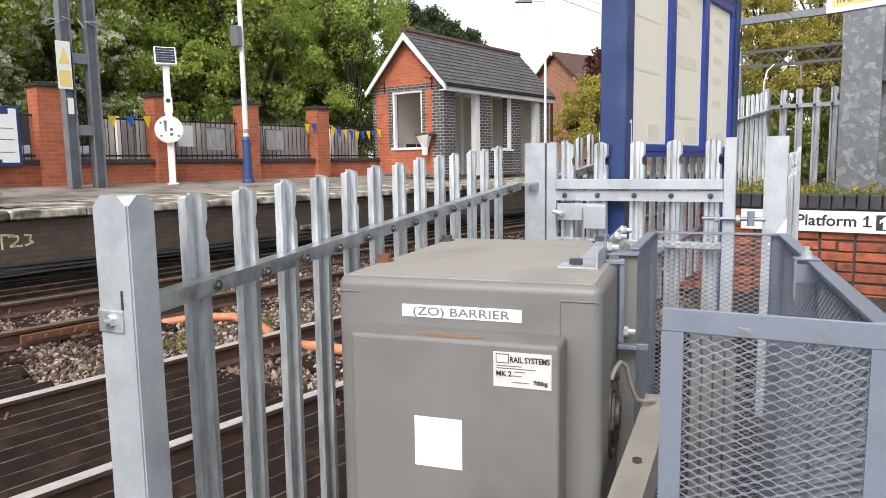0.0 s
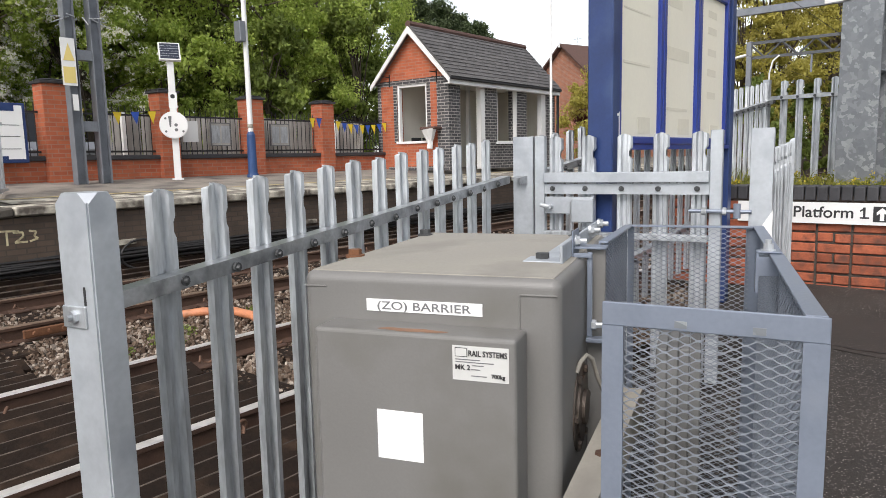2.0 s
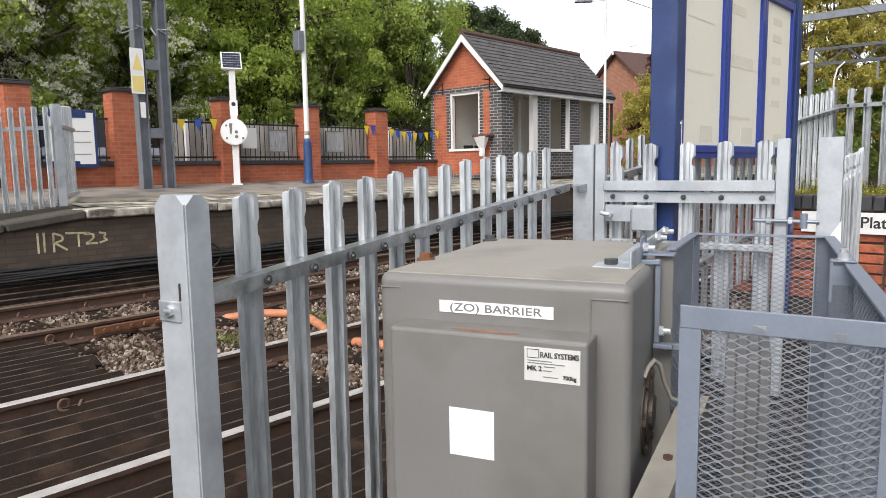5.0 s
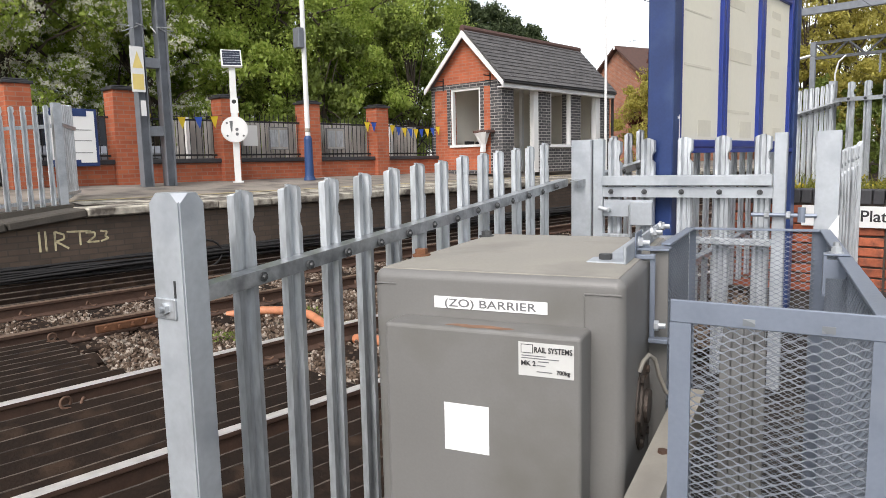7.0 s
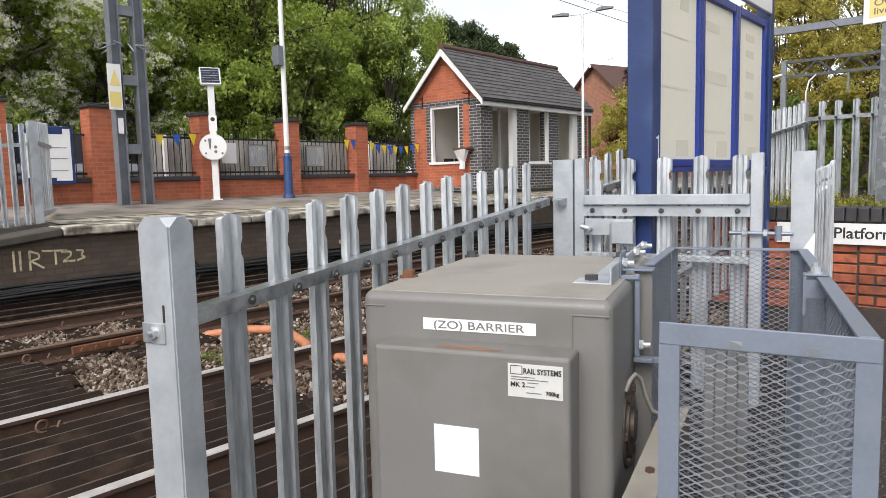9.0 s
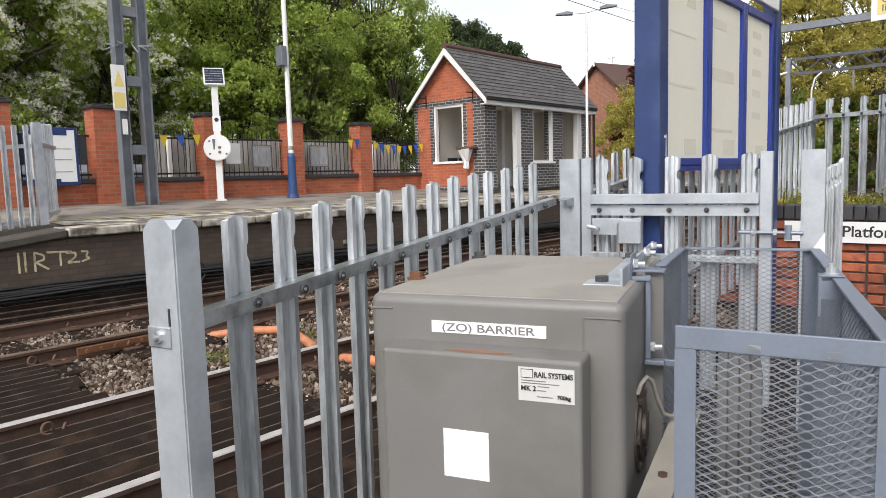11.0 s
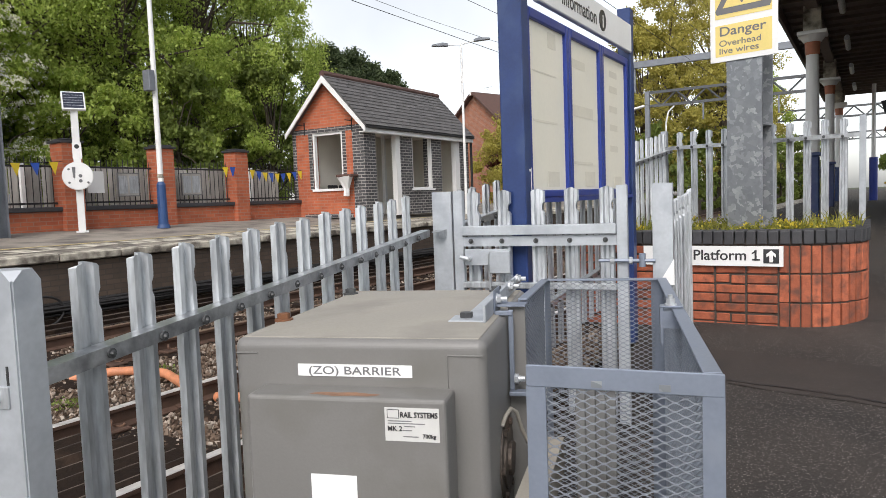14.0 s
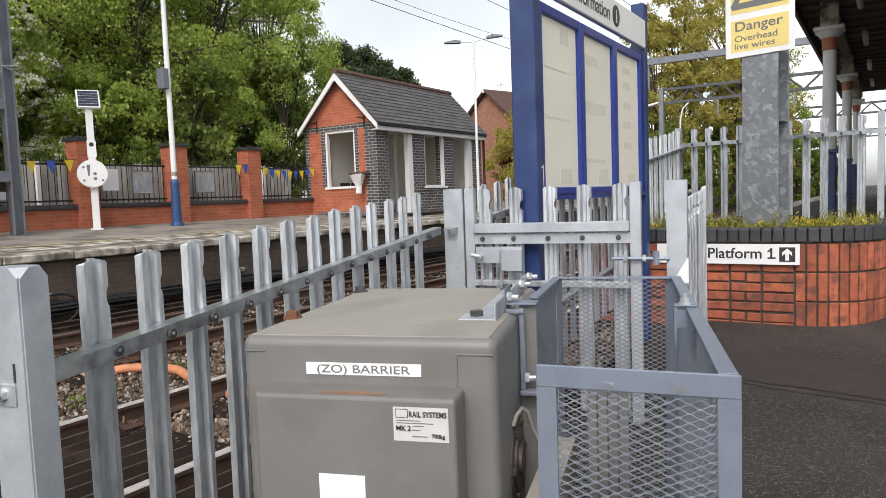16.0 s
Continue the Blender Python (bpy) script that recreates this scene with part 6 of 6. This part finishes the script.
# things on the platform under the canopy
bn = thing("platform_bench", at_track(16.5, 1.02, 0.9), "white metal platform bench on dark legs", "bench")
part("seat", box(-0.25, 0.25, -0.7, 0.7, 0.42, 0.47, bevel=0.01), WHITE, bn)
part("backrest", box(0.22, 0.30, -0.7, 0.7, 0.5, 1.0, bevel=0.01), WHITE, bn)
for y in (-0.4, 0.4):
    part("leg", box(-0.06, 0.06, y - 0.05, y + 0.05, 0.0, 0.42), IRON, bn)
    part("foot", box(-0.28, 0.28, y - 0.05, y + 0.05, 0.0, 0.03), IRON, bn)
gb = thing("grit_bin", at_track(26.9, 1.06, 0.9), "yellow plastic grit bin with a sloping lid", "grit bin")
part("bin_body", prism([(-0.45, 0.0), (0.5, 0.0), (0.55, 0.95), (-0.5, 0.55)], -0.5, 0.5), BIN_YELLOW, gb)
part("bin_lid", prism([(-0.54, 0.56), (0.58, 0.98), (0.58, 1.04), (-0.54, 0.62)], -0.54, 0.54), BIN_YELLOW, gb)
wp = thing("lamp_post", at_track(28.7, 0.22, 0.9), "white lamp post with a blue base on the near platform", "lamp post", "near platform lamps")
part("base", cyl((0, 0, 0), (0, 0, 1.5), 0.13, seg=12), BLUE, wp)
part("shaft", cyl((0, 0, 1.5), (0, 0, 5.6), 0.07, seg=10), WHITE, wp)
hp2 = thing("help_point", at_track(25.7, 0.66, 0.9), "slim white pole with a tilted solar panel", "help point")
part("pole", box(-0.04, 0.04, -0.05, 0.05, 0, 2.9, bevel=0.006), WHITE, hp2)
part("solar_panel", box(-0.02, 0.02, -0.24, 0.24, -0.2, 0.2), SOLAR, hp2, "dark solar panel", pose(0, 0, 2.95, 0, -30, 60))
ind = thing("departure_display", at_track(30, 1.55, 2.33), "black departure display with amber text", "display")
part("case", box(-0.36, 0.27, -0.08, 0.08, 0, 0.30, bevel=0.01), IRON, ind)
AMBER = bpy.data.materials.new("amber_led")
AMBER.use_nodes = True
AMBER.node_tree.nodes["Principled BSDF"].inputs["Emission Color"].default_value = (1, 0.35, 0.03, 1)
AMBER.node_tree.nodes["Principled BSDF"].inputs["Emission Strength"].default_value = 2.0
for x, z, w in ((-0.31, 0.18, 0.1), (-0.31, 0.12, 0.1), (-0.12, 0.1, 0.18), (0.13, 0.18, 0.06)):
    part("amber_text", box(x, x + w, -0.084, -0.08, z, z + 0.036), AMBER, ind)
part("hanger", box(-0.02, 0.02, -0.02, 0.02, 0.30, 2.6), IRON, ind)
hdg = tree(track(36, 2.0, 0.85), 3.2, 1.5, LEAF_DARK, 80, "dark green hedge at the platform end", 40, 120, 0.2, 0.0)
tree(track(38, 2.2, 0.85), 4.6, 1.6, SHRUB_RED, 81, "copper-leaved shrub at the platform end", 35, 120, 0.2, 0.1)
tree(track(48, 4.0, 0.85), 8.5, 3.0, LEAF_MID, 82, "green tree beyond the platform end", 50, 130, 0.28, 0.1)


# ---- far railway: gantries, wires, lamps, train ----
def gantry(s, z, o0, o1, lattice):
    g = thing("line_gantry", at_track(s, 0), "grey steel overhead line gantry across the tracks", "gantry", "gantries")
    if lattice:
        for dz in (0, 0.75):
            part("boom", box(o0, o1, -0.06, 0.06, z + dz, z + dz + 0.15), GANTRY_STEEL, g)
        k = int((o1 - o0) / 0.75)
        for i in range(k):
            a, b = o0 + i * (o1 - o0) / k, o0 + (i + 1) * (o1 - o0) / k
            za, zb = (z + 0.05, z + 0.8) if i % 2 else (z + 0.8, z + 0.05)
            part("lattice_bar", cyl((a, 0, za), (b, 0, zb), 0.055, seg=5), GANTRY_STEEL, g)
    else:
        part("boom", add_box(box(o0, o1, -0.09, 0.09, z, z + 0.05), o0, o1, -0.01, 0.01, z + 0.05, z + 0.25), MAST, g)
    for o in (o0, o1):
        part("mast_leg", box(o - 0.12, o + 0.12, -0.12, 0.12, -0.5, z + 0.9), MAST, g)
    for o in (-3.9, -7.6):
        if o0 < o < o1:
            part("drop_arm", box(o - 0.04, o + 0.04, -0.04, 0.04, z - 0.9, z), MAST, g)
    return g


gantry(27.0, 6.2, -10.2, 2.6, False)
gantry(40.0, 6.2, -10.6, 3.6, True)
gantry(62.0, 6.6, -13.0, 3.6, True)
gantry(90.0, 6.4, -13.0, 3.6, True)
for i, (o, z) in enumerate(((-4.05, 5.0), (-4.05, 6.2), (-7.6, 5.0), (-7.6, 6.2), (-11.5, 7.3), (-4.3, 7.4))):
    tube("overhead_wire", [track(s, o, z - 0.5 * math.sin(math.pi * ((s - 5.6) % 22) / 22) * (0.6 if z > 6 else 0.0)) for s in range(-10, 130, 4)], 0.006, IRON, None, "thin dark overhead line wire above the tracks", "overhead wire", "overhead wires", res=1)
tl = thing("twin_lamp_post", Matrix.Translation((2.94, 20.3, 1.02)), "tall white lamp post with twin grey lantern arms", "lamp post")
part("shaft", cyl((0, 0, 0), (0, 0, 4.95), 0.045, 0.03, seg=10), WHITE, tl)
for sg_ in (1, -1):
    part("arm", cyl((0, 0, 4.92), (sg_ * 0.42, 0, 4.97 + 0.06 * sg_), 0.018, seg=8), WHITE, tl)
    part("lantern", prism([(sg_ * 0.38, 4.94 + 0.06 * sg_), (sg_ * 0.85, 4.97 + 0.09 * sg_), (sg_ * 0.85, 5.0 + 0.09 * sg_), (sg_ * 0.55, 5.04 + 0.07 * sg_), (sg_ * 0.38, 5.0 + 0.06 * sg_)], -0.09, 0.09), MAST, tl, "grey lantern")
sl_ = thing("street_lamp", Matrix.Translation((5.6, 12.4, 0.0)), "curved white platform lamp beyond the fence", "lamp post")
tube("shaft", [(0, 0, 0), (0, 0, 2.75), (0.05, 0, 2.95), (0.16, 0, 3.05)], 0.014, WHITE, sl_)
part("lantern", box(0.12, 0.34, -0.05, 0.05, 3.04, 3.09, bevel=0.02), WHITE, sl_, m=pose(0, 0, 0, 0, -14, 0))
trn = thing("train", at_track(72, -4.05, 0), "dark blue multiple-unit train with a yellow front and lit headlight", "train")
part("body", box(-1.35, 1.35, 0, 40, 0.55, 3.6, bevel=0.25, seg=3), NAVY, trn)
part("front_panel", box(-1.2, 1.2, -0.06, 0.1, 0.7, 1.9, bevel=0.05), YELLOW_BUNT, trn, "yellow warning front")
part("windscreen", box(-1.1, 1.1, -0.05, 0.1, 2.0, 3.0, bevel=0.04), GLASS_BLK, trn, "dark windscreen")
LAMP = bpy.data.materials.new("headlight_glow")
LAMP.use_nodes = True
LAMP.node_tree.nodes["Principled BSDF"].inputs["Emission Color"].default_value = (1, 0.9, 0.7, 1)
LAMP.node_tree.nodes["Principled BSDF"].inputs["Emission Strength"].default_value = 12.0
for x in (-0.9, 0.9):
    part("headlight", cyl((x, -0.06, 1.55), (x, -0.09, 1.55), 0.13, seg=14), LAMP, trn, "lit headlight")
part("bogie", box(-1.1, 1.1, 1.0, 4.0, 0.05, 0.55), IRON, trn)

# ---- fence on the far platform end ----
FE = at_track(3.29, -9.72)
z_at = 0.96
ff = thing("palisade_fence", FE, "galvanised palisade fence at the far platform end", "fence")
fpm = pale_mesh(1.28)
for i in range(20):
    y = -0.06 - i * 0.132
    part("pale", fpm, GALV, ff, m=pose(0.04, y, z_at + 0.03 + 0.078 * y))
for z in (0.08, 1.02):
    bm = bmesh.new()
    vs = [bm.verts.new((x, y, z_at + z + 0.078 * y + dz)) for y in (0, -2.7) for x, dz in ((-0.03, 0), (0.03, 0), (0.03, 0.045), (-0.03, 0.045))]
    for k in ((0, 1, 2, 3), (7, 6, 5, 4), (0, 4, 5, 1), (1, 5, 6, 2), (2, 6, 7, 3), (3, 7, 4, 0)):
        bm.faces.new([vs[i] for i in k])
    bmesh.ops.recalc_face_normals(bm, faces=bm.faces)
    part("rail", bm, GALV, ff)
post(FE, -0.05, 0.05, 0.02, 0.12, z_at + 1.34, "galvanised end post of the far fence", False, 0.5)
FE2 = at_track(3.29, -9.72) @ pose(0, 0.05, 0, 0, 0, 62)
f2 = thing("palisade_fence", FE2, "galvanised palisade return across the far platform", "fence")
for i in range(9):
    part("pale", fpm, GALV, f2, m=pose(0, 0.14 + i * 0.15, 1.02 + 0.01 * i))
for z in (0.08, 1.0):
    part("rail", box(-0.03, 0.03, 0, 1.45, 1.02 + z, 1.065 + z), GALV, f2)
solid("fence_kerb", box(-0.16, 0.14, -3.6, 0.14, -0.12, 0.0), COP_DARK, at_track(3.29, -9.72, 0.99) @ pose(0, 0, 0, 4.5, 0, 0), "dark stone kerb below the far fence", "kerb", kind="structure")
hr = thing("handrail", at_track(2.3, -10.9), "looped galvanised handrail behind the far fence", "handrail")
tube("rail", [(0, 0.1, 0.7), (0, 0.1, 1.6), (0, 0.05, 1.75), (0, -0.1, 1.82), (0, -3.0, 1.55)], 0.024, GALV, hr)
tube("rail", [(0, 0.1, 1.25), (0, -3.0, 1.0)], 0.024, GALV, hr)
tube("loop", [(0, 0.1, 1.55), (0, 0.3, 1.52), (0, 0.38, 1.35), (0, 0.38, 1.1), (0, 0.1, 1.0)], 0.022, GALV, hr)

# ---- painted marks on the ramp wall ----
gr = thing("graffiti", at_track(1.78, P_EDGE + 0.064, 0.42) @ Matrix.Scale(0.69, 4), "pale yellow hand-painted letters on the ramp wall", "graffiti")
CHALK = mat("pale_yellow_paint", (0.60, 0.53, 0.33), 0.85, 0, 14, 0.35, 60, 0.1, (0.12, 0.09, 0.06), 0.3)
for y0, z0, y1, z1 in ((1.55, 0.42, 1.55, 0.06), (1.65, 0.42, 1.65, 0.06), (1.8, 0.40, 1.8, 0.06), (1.8, 0.40, 1.95, 0.34), (1.95, 0.34, 1.95, 0.26), (1.95, 0.26, 1.8, 0.22), (1.82, 0.22, 2.02, 0.08), (2.0, 0.38, 2.42, 0.36), (2.22, 0.37, 2.22, 0.12), (2.32, 0.34, 2.48, 0.33), (2.48, 0.33, 2.48, 0.26), (2.48, 0.26, 2.34, 0.16), (2.34, 0.16, 2.55, 0.16), (2.58, 0.35, 2.7, 0.33), (2.7, 0.33, 2.66, 0.25), (2.66, 0.25, 2.72, 0.2), (2.72, 0.2, 2.58, 0.16)):
    dv = Vector((0, y1 - y0, z1 - z0))
    n_ = Vector((0, -dv.z, dv.y)).normalized() * 0.018
    bm = bmesh.new()
    a, b = Vector((0.001, y0, z0)), Vector((0.001, y1, z1))
    q = [bm.verts.new(p) for p in (a + n_, b + n_, b - n_, a - n_)]
    bm.faces.new(q)
    part("stroke", bm, CHALK, gr)

# ---- cables, conduits ----
for i in range(14):
    rng = random.Random(i)
    o, z = -9.10 + 0.03 * (i % 4), 0.16 + 0.035 * (i // 3) - 0.01 * (i % 3)
    tube("track_cable", [track(s, o + rng.uniform(-0.02, 0.02), z + rng.uniform(-0.015, 0.015)) for s in np.arange(-6, 16, 0.7)], 0.017, CABLE, None, "black signalling cable run along the platform wall", "cable", "track cables", res=2)
tube("hanging_cable", [track(4.9 + 0.28 * math.cos(a), -9.02, 0.22 + 0.2 * math.sin(a)) for a in [i * 0.35 for i in range(30)]], 0.016, CABLE, None, "black cable coil hung on the platform wall", "cable", "track cables", res=2)
solid("wall_box", box(0, 0.05, -0.13, 0.13, 0.36, 0.43, bevel=0.005), COPING, at_track(4.75, P_EDGE + 0.06), "small pale bracket on the platform wall", "bracket", "wall brackets")
solid("wall_box", box(0, 0.05, -0.13, 0.13, 0.36, 0.43, bevel=0.005), COPING, at_track(8.0, P_EDGE + 0.06), "small pale bracket on the platform wall", "bracket", "wall brackets")
tube("orange_conduit", [track(3.85, -6.65, -0.16), track(4.1, -6.36, -0.11), track(4.27, -6.03, -0.10), track(4.25, -5.7, -0.10), track(4.12, -5.3, -0.12), track(4.0, -5.0, -0.16)], 0.045, ORANGE, None, "orange plastic conduit across the ballast", "conduit", "conduits")
tube("orange_conduit", [track(4.02, -4.72, -0.15), track(4.0, -4.39, -0.11), track(4.05, -3.9, -0.11), track(4.1, -3.5, -0.15)], 0.045, ORANGE, None, "orange plastic conduit across the ballast", "conduit", "conduits")
fb = thing("fishplate", at_track(2.95, -6.78, -0.07), "rusty bolted rail joint plate", "fishplate")
part("plate", box(0.0, 0.03, -0.42, 0.42, -0.05, 0.03, bevel=0.008), RUST, fb)
for y in (-0.33, -0.2, -0.07, 0.07, 0.2, 0.33):
    part("bolt", cyl((0.03, y, -0.01), (0.06, y, -0.01), 0.022, seg=6), RUST, fb)
for k, (s_, o_) in enumerate(((2.1, -6.68), (1.52, -4.68), (0.6, -4.68), (2.3, -3.2))):
    tube("spring_clip", [track(s_ - 0.075, o_, -0.10)] + [track(s_ + 0.015 + 0.036 * math.sin(a), o_ + 0.006 * a, -0.052 - 0.036 * math.cos(a)) for a in [i * 0.42 for i in range(15)]] + [track(s_ + 0.085, o_ + 0.04, -0.10)], 0.010, CLIP_RUST, None, "loose rusty rail clip by the rail foot", "rail clip", "rail clips", res=2)
for k in range(6):
    rng = random.Random(70 + k)
    s_, o_ = rng.uniform(2.7, 4.6), rng.uniform(-6.3, -5.1)
    v, f = leaves(60, (0, 0, 0.05), (0.12, 0.12, 0.06), rng, 0.03)
    w = thing("weed", Matrix.Translation(track(s_, o_, -0.17)), "small green weed growing in the ballast", "weed", "ballast weeds")
    tagged(leaf_object("leaf_tuft", v, f, LEAF_DARK, w), kind="stuff")
mk = thing("floor_marking", at_track(6.1, 0.70, ramp(6.1) + 0.009) @ pose(0, 0, 0, 4.4, 0, 0), "yellow painted triangle outline on the tarmac", "floor marking")
for a, b in (((-0.2, -0.12), (0.2, -0.12)), ((0.2, -0.12), (0.05, 0.2)), ((0.05, 0.2), (-0.2, -0.12))):
    d_ = (Vector((*b, 0)) - Vector((*a, 0)))
    n_ = Vector((-d_.y, d_.x, 0)).normalized() * 0.012
    bm = bmesh.new()
    bm.faces.new([bm.verts.new(p) for p in (Vector((*a, 0)) + n_, Vector((*a, 0)) - n_, Vector((*b, 0)) - n_, Vector((*b, 0)) + n_)])
    part("painted_line", bm, YELLOW_BUNT, mk)

# ---- parked car behind the wall ----
car = thing("parked_car", at_track(5.4, -15.0, 1.05), "silver parked car seen through the railings", "car")
part("body", prism([(-0.85, 0.2), (-0.88, 0.7), (-0.82, 0.85), (0.82, 0.85), (0.88, 0.7), (0.85, 0.2)], -2.0, 2.0), CAR_PAINT, car)
part("cabin", prism([(-0.78, 0.86), (-0.62, 1.42), (0.62, 1.42), (0.78, 0.86)], -1.5, 0.6), GLASS_BLK, car, "dark car windows")
part("roof_panel", prism([(-0.62, 1.425), (-0.56, 1.48), (0.56, 1.48), (0.62, 1.425)], -1.35, 0.2), CAR_PAINT, car)
for x in (-0.8, 0.8):
    for y in (-1.25, 1.3):
        w_ = part("wheel", cyl((x - 0.1, y, 0.3), (x + 0.1, y, 0.3), 0.3, seg=20), IRON, car, "black tyre")
        part("rim", cyl((x - 0.11, y, 0.3), (x + 0.11, y, 0.3), 0.18, seg=14), GALV, w_)
part("headlight", box(0.5, 0.85, 1.95, 2.03, 0.55, 0.72, bevel=0.02), WHITE, car)
